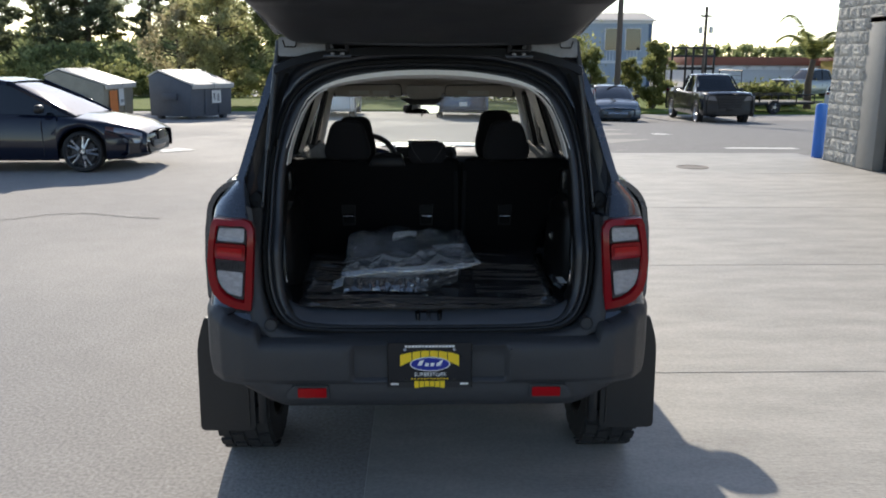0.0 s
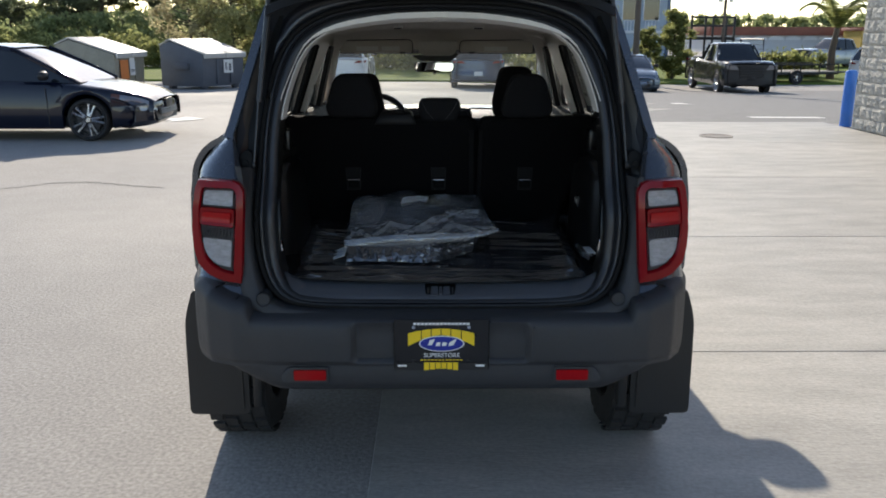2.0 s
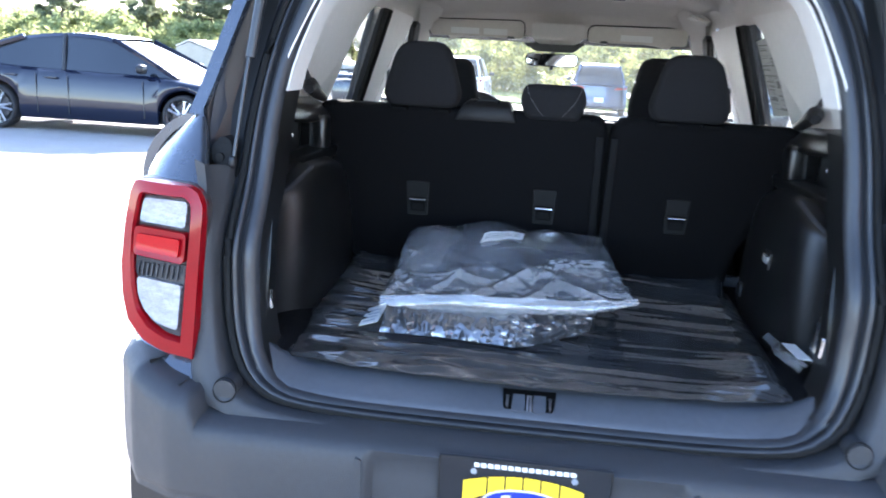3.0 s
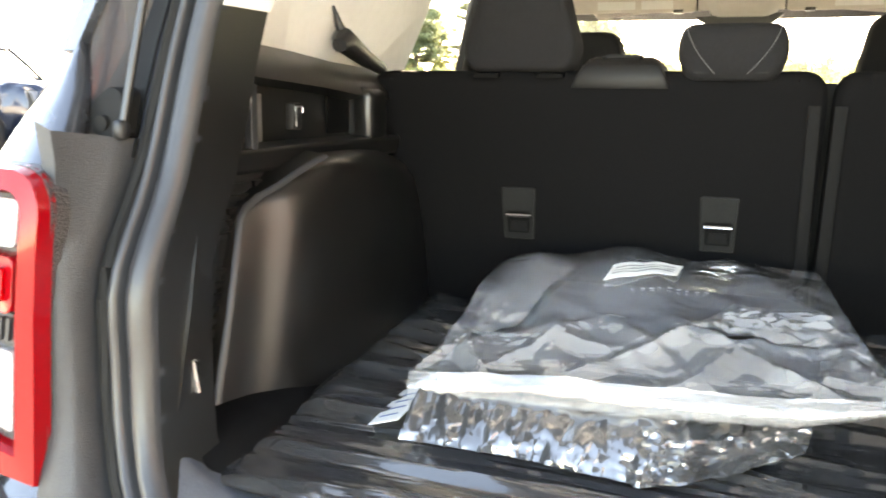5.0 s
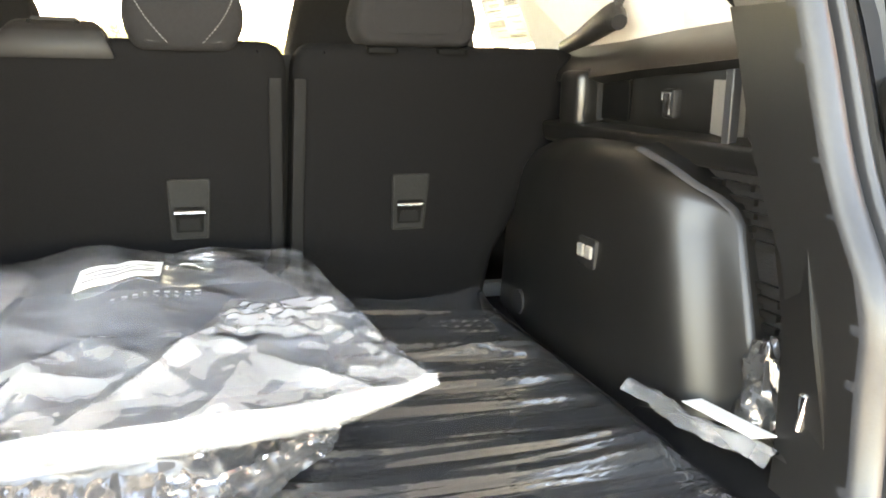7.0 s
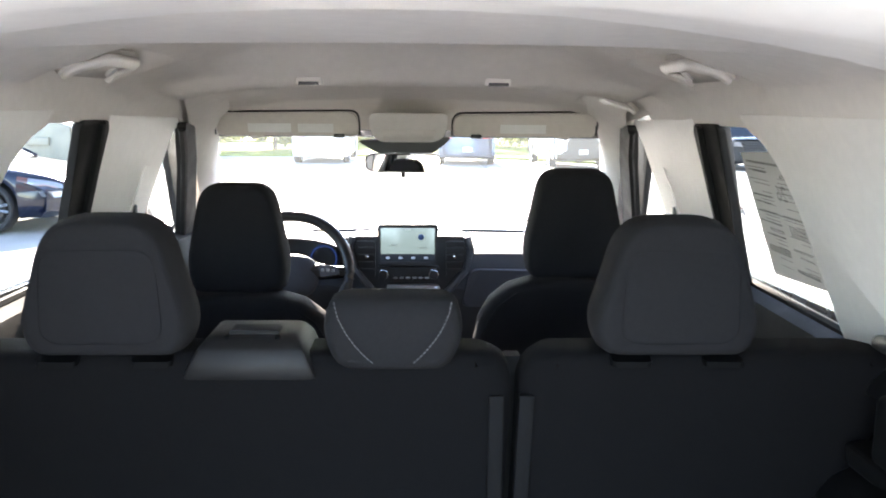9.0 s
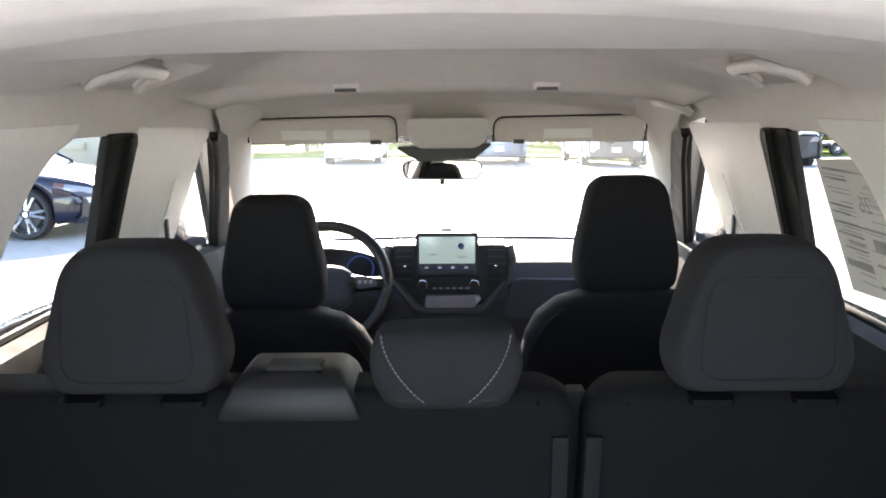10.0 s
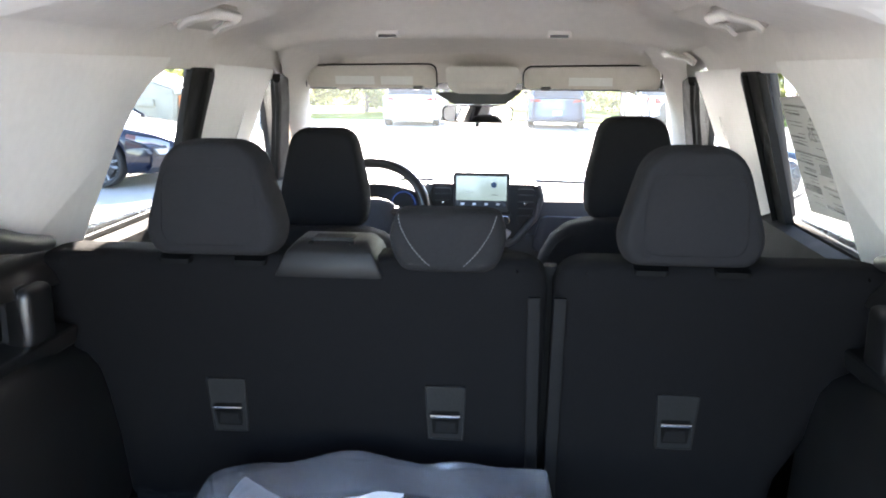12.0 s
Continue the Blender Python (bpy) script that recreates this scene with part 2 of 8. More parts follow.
def loft(rows, closed=False, caps=False, bm=None):
    """Quads between rows of points; closed joins each row's ends."""
    bm = bm or bmesh.new()
    vs = [[bm.verts.new(p) for p in row] for row in rows]
    n = len(rows[0])
    for a, b in zip(vs, vs[1:]):
        for i in range(n if closed else n - 1):
            j = (i + 1) % n
            bm.faces.new((a[i], a[j], b[j], b[i]))
    if caps:
        bm.faces.new(vs[0][::-1]), bm.faces.new(vs[-1])
    return bm


def tube(pts, r, seg=8, bm=None, closed=False):
    pts = [Vector(p) for p in pts]
    rows = []
    n = len(pts)
    up = Vector((0.13, 0.31, 0.94))
    for i, p in enumerate(pts):
        a = pts[(i - 1) % n] if (closed or i) else p
        b = pts[(i + 1) % n] if (closed or i < n - 1) else p
        d = (b - a).normalized()
        u = d.cross(up)
        u = u.normalized() if u.length > 0.05 else d.cross(Vector((1, 0, 0))).normalized()
        w = d.cross(u)
        rad = r[i] if isinstance(r, (list, tuple)) else r
        rows.append([p + rad * (math.cos(t) * u + math.sin(t) * w) for t in (2 * math.pi * k / seg for k in range(seg))])
    if closed:
        rows.append(rows[0])
    bm = loft(rows, closed=True, caps=not closed, bm=bm)
    return bm


def cyl(p0, p1, r, seg=16, bm=None, r2=None):
    return tube([p0, p1], [r, r if r2 is None else r2], seg, bm)


def prism(poly, to3, d0, d1, b=0.0, seg=2, bm=None):
    """A flat outline (u, v) given depth; to3(u, v, d) puts it in space."""
    bm = bm or bmesh.new()
    a = [bm.verts.new(to3(u, v, d0)) for u, v in poly]
    c = [bm.verts.new(to3(u, v, d1)) for u, v in poly]
    n = len(poly)
    fa, fc = bm.faces.new(a[::-1]), bm.faces.new(c)
    for i in range(n):
        bm.faces.new((a[i], a[(i + 1) % n], c[(i + 1) % n], c[i]))
    if b:
        es = list({e for v in a + c for e in v.link_edges})
        bmesh.ops.bevel(bm, geom=es, offset=b, segments=seg, affect="EDGES", profile=0.5, clamp_overlap=True)
    bmesh.ops.triangulate(bm, faces=[f for f in bm.faces if len(f.verts) > 4])
    return bm


def rounded(pts, r, k=4):
    """An outline with its corners rounded; r is one radius or one for each corner."""
    out, n = [], len(pts)
    for i in range(n):
        p, a, c = (Vector((*pts[j % n], 0)) for j in (i, i - 1, i + 1))
        rr = r[i] if isinstance(r, (list, tuple)) else r
        d1, d2 = a - p, c - p
        rr = min(rr, 0.48 * d1.length, 0.48 * d2.length)
        s, e = p + d1.normalized() * rr, p + d2.normalized() * rr
        for q in range(k + 1):
            t = q / k
            v = (1 - t) ** 2 * s + 2 * t * (1 - t) * p + t * t * e
            out.append((v.x, v.y))
    return out


def resample(pts, n, closed=False):
    pts = [Vector(p) for p in pts]
    if closed:
        pts.append(pts[0])
    acc = [0.0]
    for a, b in zip(pts, pts[1:]):
        acc.append(acc[-1] + (b - a).length)
    out = []
    for i in range(n):
        s = acc[-1] * i / (n if closed else n - 1)
        j = max(k for k in range(len(acc) - 1) if acc[k] <= s + 1e-9)
        t = (s - acc[j]) / max(1e-9, acc[j + 1] - acc[j])
        out.append(pts[j].lerp(pts[j + 1], min(1, t)))
    return out


def smooth(t):
    t = max(0.0, min(1.0, t))
    return t * t * (3 - 2 * t)


def interp(x, table):
    """Piecewise value from (x, value) pairs, eased by straight lines."""
    if x <= table[0][0]:
        return table[0][1]
    for (a, va), (b, vb) in zip(table, table[1:]):
        if x <= b:
            return va + (vb - va) * (x - a) / (b - a)
    return table[-1][1]


def spline(pts, n=8):
    """A smooth line through (x, z) points."""
    out = []
    for i in range(len(pts) - 1):
        a, b = pts[i], pts[i + 1]
        ma = (b[1] - pts[i - 1][1]) / (b[0] - pts[i - 1][0]) if i else (b[1] - a[1]) / (b[0] - a[0])
        mb = (pts[i + 2][1] - a[1]) / (pts[i + 2][0] - a[0]) if i < len(pts) - 2 else (b[1] - a[1]) / (b[0] - a[0])
        h = b[0] - a[0]
        for k in range(n):
            t = k / n
            out.append((a[0] + h * t, (2 * t ** 3 - 3 * t * t + 1) * a[1] + (t ** 3 - 2 * t * t + t) * h * ma + (3 * t * t - 2 * t ** 3) * b[1] + (t ** 3 - t * t) * h * mb))
    return out + [pts[-1]]


def blob(cx, cy, cz, sx, sy, sz, p=2.6, nu=20, nv=12, bm=None):
    """A padded, pillow-like solid (superellipsoid)."""
    def sp(v, e):
        return math.copysign(abs(v) ** e, v)
    e = 2.0 / p
    rows = []
    for j in range(1, nv):
        a = -math.pi / 2 + math.pi * j / nv
        rows.append([(cx + sx * sp(math.cos(a), e) * sp(math.cos(t), e), cy + sy * sp(math.cos(a), e) * sp(math.sin(t), e), cz + sz * sp(math.sin(a), e)) for t in (2 * math.pi * k / nu for k in range(nu))])
    return loft(rows, closed=True, caps=True, bm=bm)


def ground_z(x, y):
    fall = 0.024 + 0.015 * smooth((x - 1) / 8)
    return -fall * max(0.0, min(y, 33.0) - 12.0)


def empty(name, m=None, **tags):
    ob = new(name)
    if m is not None:
        ob.matrix_basis = m
    return tagged(ob, **tags)

# ---- ground ----
ASPHALT = mat("worn_light_asphalt", (0.33, 0.31, 0.285), 0.85, 0, 0.35, 0.10, 0.4, 70, spec=0.3, grain=0.22, gscale=55)
ROAD = mat("grey_asphalt", (0.21, 0.205, 0.20), 0.85, 0, 0.3, 0.12, 0.4, 60, spec=0.3, grain=0.2, gscale=40)
CONCRETE = mat("stained_concrete", (0.405, 0.387, 0.352), 0.7, 0, 0.55, 0.26, 0.30, 60, stretch=(0.36, 1.1, 1), per=0.04, grain=0.10, gscale=60)
GRASS = mat("mown_grass", (0.13, 0.17, 0.035), 0.95, 0, 3, 0.4, 0.8, 30, spec=0.1)
STRIPE = mat("worn_white_road_paint", (0.72, 0.71, 0.68), 0.8, 0, 3, 0.12, 0.3, 60)
IRON_DARK = mat("dark_crack_filler", (0.21, 0.20, 0.185), 0.9, 0, 6, 0.3, 0.4, 60)
IRON = mat("cast_iron_cover", (0.20, 0.175, 0.15), 0.7, 0.3, 6, 0.3, 0.5, 60)

xs = [-1500, -400, -120] + [-60 + 4 * i for i in range(31)] + [120, 400, 1500]
ys = [-600, -100] + [-20 + 2.5 * i for i in range(29)] + [70, 120, 400, 2500]
bm = loft([[(x, y, ground_z(x, y)) for x in xs] for y in ys])
tagged(part("ground", bm, ASPHALT), "worn light grey asphalt car park with fine aggregate", "ground", kind="structure")

# concrete slabs beside the wall, with open joints
pavement = empty("pavement", label="stained pale concrete slabs with straight joints", category="pavement", kind="structure")
sx, sy = [-0.27, 7.12], [-6.0, -3.5, -0.98, 1.53, 4.05, 6.9, 9.9, 12.85]
for a, b in zip(sx, sx[1:]):
    for c, d in zip(sy, sy[1:]):
        part("slab", box(a + 0.005, b - 0.005, c + 0.004, d - 0.004, -0.1, 0.006, 0.003, 1), CONCRETE, pavement)
bm = loft([[(x, y, ground_z(x, y) + 0.006) for x in (2.0, 6, 10, 16, 24, 34, 60)] for y in (12.87, 15, 18, 21, 24, 27, 30, 33)])
tagged(part("road", bm, ROAD), "grey asphalt drive beyond the concrete slabs", "road", kind="structure")


def strip_of_grass(name, x0, x1, y0, y1, label):
    bm = loft([[(x0 + (x1 - x0) * i / 10, y, ground_z(x0 + (x1 - x0) * i / 10, y) + h) for i in range(11)] for y, h in ((y0, 0.0), (y0 + 0.08, 0.09), (y0 + (y1 - y0) / 2, 0.14), (y1, 0.09))])
    return tagged(part(name, bm, GRASS), label, "grass", kind="stuff")


strip_of_grass("grass", -40, 9, 33.5, 46, "yellow-green grass verge behind the car park")
strip_of_grass("grass", 9, 70, 37, 60, "yellow-green grass verge under the hedge")


def flat_mark(name, pts, label, category):
    bm = bmesh.new()
    bm.faces.new([bm.verts.new((x, y, ground_z(x, y) + 0.012)) for x, y in pts])
    return tagged(part(name, bm, STRIPE), label, category, kind="structure")


flat_mark("road_marking", [(6.4, 14.4), (7.9, 14.4), (7.9, 14.75), (6.4, 14.75)], "worn white painted line on asphalt", "road marking")
flat_mark("road_marking", [(6.4, 20.0), (8.2, 20.0), (8.2, 20.5), (6.4, 20.5)], "worn white painted line on asphalt", "road marking")
flat_mark("road_marking", [(-5.6, 13.2), (-4.95, 13.35), (-4.95, 13.0), (-4.42, 13.65), (-4.95, 14.2), (-4.95, 13.8), (-5.6, 13.75)], "worn white painted arrow on asphalt", "road marking")
for pts in ([(-4.9, 6.0), (-4.5, 6.25), (-4.2, 6.55), (-3.8, 6.60), (-3.4, 6.42), (-2.9, 6.25)],):
    line = resample([(x, y, 0.0035) for x, y in pts], 40)
    bm = loft([[v + Vector((0.01 * math.sin(7 * i), o * (1 + 0.6 * math.sin(3.7 * i)) + 0.02 * math.sin(1.9 * i), 0)) for i, v in enumerate(line)] for o in (-0.022, 0.022)])
    tagged(part("asphalt_crack", bm, IRON_DARK), "dark sealed crack in the asphalt", "crack", kind="structure")
cover = tagged(part("manhole_cover", cyl((4.45, 10.7, 0.0), (4.45, 10.7, 0.010), 0.23, 32), IRON), "round rusty iron manhole cover set in concrete", "manhole cover", kind="structure")
part("ring", tube([(4.45 + 0.25 * math.cos(a), 10.7 + 0.25 * math.sin(a), 0.002) for a in (2 * math.pi * k / 32 for k in range(32))], 0.014, 6, closed=True), IRON, cover)

# ---- the open grey suv ----
suv = empty("suv", label="dark grey compact suv with its tailgate raised, parked on concrete", category="car")


def rear_y(z):
    """Rear plane of the opening: upright beside the lamps, leaning forward above them."""
    return 0.12 + 0.326 * (z - 0.8) - 0.027 * math.exp(-((z - 1.04) / 0.075) ** 2) + 0.006 * math.exp(-((z - 0.86) / 0.05) ** 2)


LAMP_Y = [(0.70, 0.088), (0.80, 0.098), (0.90, 0.100), (1.0, 0.102), (1.08, 0.110), (1.16, 0.124)]


def in_x(z):
    """Inner face of the side glass and pillars."""
    return 0.70 - 0.38 * (z - 1.28)


def out_x(z, y):
    """Outer face of the glasshouse."""
    return 0.715 - 0.31 * (z - 1.28) + 0.055 * smooth((y - 0.25) / 0.5)


def ring(half, dy, n=72):
    """A closed outline round the tailgate opening from its right half (x, z), bottom to top."""
    pts = [(x, z) for x, z in half] + [(-x, z) for x, z in half[::-1][1:-1]]
    for _ in range(3):
        pts = [q for a, b in zip(pts, pts[1:] + pts[:1]) for q in ((0.75 * a[0] + 0.25 * b[0], 0.75 * a[1] + 0.25 * b[1]), (0.25 * a[0] + 0.75 * b[0], 0.25 * a[1] + 0.75 * b[1]))]
    pts = resample([(x, z, 0) for x, z in pts], n, True)
    return [Vector((p.x, rear_y(p.y) + dy, p.y)) for p in pts]


IN = [(0, 0.764), (0.43, 0.766), (0.500, 0.788), (0.540, 0.850), (0.551, 0.954), (0.552, 1.1), (0.546, 1.344), (0.515, 1.46), (0.47, 1.57), (0.40, 1.625), (0.30, 1.66), (0.15, 1.68), (0, 1.686)]
MID = [(0, 0.750), (0.445, 0.752), (0.528, 0.784), (0.575, 0.86), (0.588, 0.96), (0.588, 1.1), (0.580, 1.33), (0.548, 1.49), (0.50, 1.595), (0.42, 1.655), (0.31, 1.69), (0.15, 1.703), (0, 1.706)]
SEAL = [(0, 0.737), (0.46, 0.740), (0.555, 0.778), (0.600, 0.86), (0.615, 0.96), (0.612, 1.1), (0.600, 1.33), (0.566, 1.50), (0.515, 1.61), (0.43, 1.672), (0.31, 1.71), (0.15, 1.724), (0, 1.727)]
GUT = [(0, 0.723), (0.48, 0.725), (0.585, 0.762), (0.635, 0.86), (0.645, 0.96), (0.642, 1.1), (0.628, 1.33), (0.59, 1.52), (0.535, 1.66), (0.45, 1.72), (0.32, 1.745), (0.15, 1.755), (0, 1.757)]
OUT = [(0, 0.713), (0.50, 0.715), (0.650, 0.745), (0.658, 0.86), (0.660, 0.96), (0.662, 1.12), (0.690, 1.30), (0.625, 1.53), (0.573, 1.70), (0.50, 1.755), (0.34, 1.775), (0.15, 1.782), (0, 1.784)]

# opening: liner lip, ridged moulding, seal groove, painted channel above the shoulders
lip = list(zip(ring(IN, 0.003), ring(IN, 0.05), ring(IN, 0.10)))
upper = [p for p in lip if p[0].z >= 1.335]
low_lip = [p for p in lip if p[0].z < 1.36]
cut = next(i for i, p in enumerate(low_lip) if p[0].x < 0)
low_lip = low_lip[cut:] + low_lip[:cut] if low_lip[0][0].x >= 0 else low_lip
part("opening_lining", loft(low_lip), SATIN, suv, "black lower lining of the tailgate opening")
part("opening_lining", loft(upper), BEIGE, suv, "beige upper lining of the tailgate opening", thick=0.004)


def between(a, b, k):
    """An outline part of the way from one half outline to the next."""
    return [(p[0] + (q[0] - p[0]) * k, p[1] + (q[1] - p[1]) * k) for p, q in zip(a, b)]


NR = 120
ridges = [ring(IN, 0.014, NR), ring(IN, 0.0, NR)]
for a, b, k, dy in ((IN, MID, 0.12, -0.010), (IN, MID, 0.35, -0.017), (IN, MID, 0.62, -0.018), (IN, MID, 0.82, -0.011), (IN, MID, 0.90, -0.004), (IN, MID, 1.0, -0.003), (MID, SEAL, 0.08, -0.012), (MID, SEAL, 0.22, -0.019), (MID, SEAL, 0.42, -0.019), (MID, SEAL, 0.58, -0.012), (MID, SEAL, 0.64, 0.010), (MID, SEAL, 0.70, 0.035)):
    ridges.append(ring(between(a, b, k), dy, NR))
part("opening_trim", loft(ridges, True), JAMB, suv, "smooth dark grey ridged moulding round the tailgate opening", sharp=70)
part("door_seal", tube(ring(SEAL, -0.006, 120), 0.0085, 8, closed=True), RUBBER, suv, "black rubber tailgate seal")
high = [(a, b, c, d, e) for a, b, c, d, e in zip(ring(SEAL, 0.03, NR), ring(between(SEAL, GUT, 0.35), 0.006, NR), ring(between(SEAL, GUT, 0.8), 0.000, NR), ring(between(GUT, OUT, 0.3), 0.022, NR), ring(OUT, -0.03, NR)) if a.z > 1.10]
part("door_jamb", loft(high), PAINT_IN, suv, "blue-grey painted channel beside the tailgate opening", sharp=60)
# moulded panel between each lamp and the opening, one piece round under the sill
low = [i for i, p in enumerate(ring(SEAL, 0, NR)) if p.z < 1.185]
turn = next(k for k in range(1, len(low)) if low[k] != low[k - 1] + 1)
low = low[turn:] + low[:turn]
sweep = []
for i in low:
    a, b = ring(SEAL, 0, NR)[i], ring(OUT, 0, NR)[i]
    row = []
    for k, dy in ((0.26, 0.03), (0.28, -0.020), (0.34, -0.034), (0.42, -0.040), (0.75, -0.041), (1.0, -0.040), (1.12, -0.030)):
        p = a.lerp(b, k)
        y = rear_y(p.z) + dy
        row.append((p.x * (1 - 0.02 * smooth((p.z - 0.9) / 0.2) * smooth((k - 0.5) / 0.4)), y + (min(y, interp(p.z, LAMP_Y) + 0.014) - y) * smooth((k - 0.42) / 0.35) * smooth((p.z - 0.80) / 0.08), p.z))
    sweep.append(row)
part("corner_moulding", loft(sweep), PLASTIC, suv, "dark grey moulded panel between lamp and opening", sharp=60)
RIM = [(0.552, 1.345, 1), (0.547, 1.38, 1), (0.534, 1.42, 1), (0.519, 1.46, 1), (0.503, 1.50, 1), (0.484, 1.545, 0.95), (0.462, 1.582, 0.85), (0.435, 1.610, 0.66), (0.400, 1.632, 0.45), (0.355, 1.649, 0.27), (0.30, 1.663, 0.15), (0.22, 1.676, 0.06), (0.15, 1.684, 0.02), (0.07, 1.688, 0)]
RIM = RIM + [(0, 1.689, 0)] + [(-x, z, k) for x, z, k in RIM[::-1]]
part("headliner_edge", loft([[Vector((x * (1 - 0.35 * o * k), rear_y(z) + d, z + o * (1 - k))) for x, z, k in RIM] for d, o in ((-0.014, 0.004), (-0.016, -0.012), (0.02, -0.024), (0.06, -0.022))] + [[Vector((x * (1 + 0.10 * k), rear_y(z) + 0.2 - 0.10 * k, z - 0.012)) for x, z, k in RIM]]), BEIGE, suv, "pale beige headliner edge", thick=0.004, sharp=70)

# outer side panels, belt down to sill, with wheel arches
AXLE_R, AXLE_F, WHEEL_R = 0.76, 3.54, 0.355


def arch(y, base):
    for c in (AXLE_R, AXLE_F):
        d = abs(y - c)
        if d < 0.43:
            return max(base, 0.36 + math.sqrt(0.43 ** 2 - d * d))
    return base


def side_w(y):
    return 0.895 - 0.05 * smooth((0.6 - y) / 0.5) - 0.16 * smooth((y - 3.75) / 0.62)


ys = sorted({round(v, 3) for v in [0.30, 0.35, 0.4] + [c + 0.43 * math.sin(a) for c in (AXLE_R, AXLE_F) for a in [math.pi * k / 16 - math.pi / 2 for k in range(17)]] + [1.5, 1.8, 2.1, 2.4, 2.7, 3.0, 4.05, 4.15, 4.25, 4.33]})
for s in (-1, 1):
    rows = []
    for y in ys:
        w = side_w(y)
        b = arch(y, 0.76 if y < 0.45 else 0.36)
        belt = interp(y, [(0.2, 1.29), (2.6, 1.20), (3.0, 1.12), (4.0, 1.03), (4.33, 0.92)])
        inner = 0.705 + 0.05 * smooth((y - 0.25) / 0.5) - 0.15 * smooth((y - 3.6) / 0.7)
        prof = [(w - 0.02, b), (w + 0.006, b + 0.12 * (belt - b)), (w + 0.008, b + 0.4 * (belt - b)), (w + 0.002, b + 0.62 * (belt - b))]
        prof += [(inner + (w - 0.006 - inner) * math.sin(a) ** 0.8, belt - 0.15 * (1 - math.cos(a)) ** 0.85) for a in [math.pi / 2 * (1 - k / 7) for k in range(8)]]
        rows.append([(s * x, y, z) for x, z in prof])
    quarter = part("body_side", loft(rows), PAINT, suv, "dark grey metallic body side", thick=0.02, sharp=60)
    part("wheel_arch_trim", loft([[(s * (side_w(c + r * math.sin(a)) + o), c + r * math.sin(a), 0.36 + r * math.cos(a)) for a in [math.radians(-38 + 8.6 * k) for k in range(17)] for c in [AXLE_R]] for r, o in ((0.425, -0.05), (0.425, 0.016), (0.475, 0.022), (0.49, 0.0))]), PLASTIC, suv)
    part("wheel_arch_trim", loft([[(s * (side_w(c + r * math.sin(a)) + o), c + r * math.sin(a), 0.36 + r * math.cos(a)) for a in [math.radians(-100 + 12.5 * k) for k in range(17)] for c in [AXLE_F]] for r, o in ((0.425, -0.05), (0.425, 0.016), (0.475, 0.022), (0.49, 0.0))]), PLASTIC, suv)
    part("sill", box(s * 0.80, s * 0.90, 1.35, 3.08, 0.27, 0.42, 0.03), PLASTIC, suv)
    part("wheel_housing", loft([[(s * x, c + 0.44 * math.sin(a), 0.36 + 0.44 * math.cos(a)) for x in (0.62, 0.88)] for c in [AXLE_R] for a in [math.radians(-50 + 14.5 * k) for k in range(12)]]), BLACK, suv)
    part("wheel_housing", loft([[(s * x, AXLE_F + 0.44 * math.sin(a), 0.36 + 0.44 * math.cos(a)) for x in (0.5, 0.88)] for a in [math.radians(-110 + 20 * k) for k in range(12)]]), BLACK, suv)


def wheel(parent, m, radius, width, rim_r, spokes, rim_mat, twin=True):
    """A wheel about local y: tyre, rim, spokes."""
    prof = [(rim_r, -0.46), (rim_r + 0.01, -0.5), (radius * 0.93, -0.5), (radius * 0.985, -0.40), (radius, -0.25), (radius, 0.25), (radius * 0.985, 0.40), (radius * 0.93, 0.5), (rim_r + 0.01, 0.5), (rim_r, 0.46)]
    n = 40
    tyre = part("tyre", loft([[(r * math.cos(a), v * width, r * math.sin(a)) for r, v in prof] for a in [2 * math.pi * k / n for k in range(n + 1)]]), TYRE, parent)
    tyre.matrix_basis = m
    bm = loft([[(r * math.cos(a), v * width, r * math.sin(a)) for r, v in ((rim_r, -0.46), (rim_r * 0.97, -0.38), (rim_r * 0.93, -0.30), (rim_r * 0.92, 0.3), (rim_r, 0.46))] for a in [2 * math.pi * k / n for k in range(n + 1)]])
    for k in range(spokes):
        a = 2 * math.pi * k / spokes
        for da in ((-0.16, 0.16) if twin else (0,)):
            hub, tip = Vector((0.055 * math.cos(a + da), -0.40 * width, 0.055 * math.sin(a + da))), Vector((rim_r * 0.95 * math.cos(a + da * 1.25), -0.37 * width, rim_r * 0.95 * math.sin(a + da * 1.25)))
            tube([hub, hub.lerp(tip, 0.5), tip], [0.022, 0.014, 0.018] if twin else [0.020, 0.017, 0.020], 6, bm)
    cyl((0, -0.43 * width, 0), (0, -0.30 * width, 0), 0.034 if twin else 0.062, 20, bm)
    rim = part("rim", bm, rim_mat, tyre)
    disc = part("brake_disc", cyl((0, -0.16 * width, 0), (0, -0.12 * width, 0), rim_r * 0.72, 28), DARK_LENS, tyre)
    back = part("wheel_barrel", cyl((0, 0.1 * width, 0), (0, 0.14 * width, 0), rim_r * 0.93, 28), BLACK, tyre)
    return tyre


for s in (-1, 1):
    for y in (AXLE_R, AXLE_F):
        wheel(suv, Matrix.Translation((s * 0.79, y, WHEEL_R)) @ pose(0, 0, 0, 0, 0, 90 * s), WHEEL_R, 0.225, 0.215, 5, SATIN)
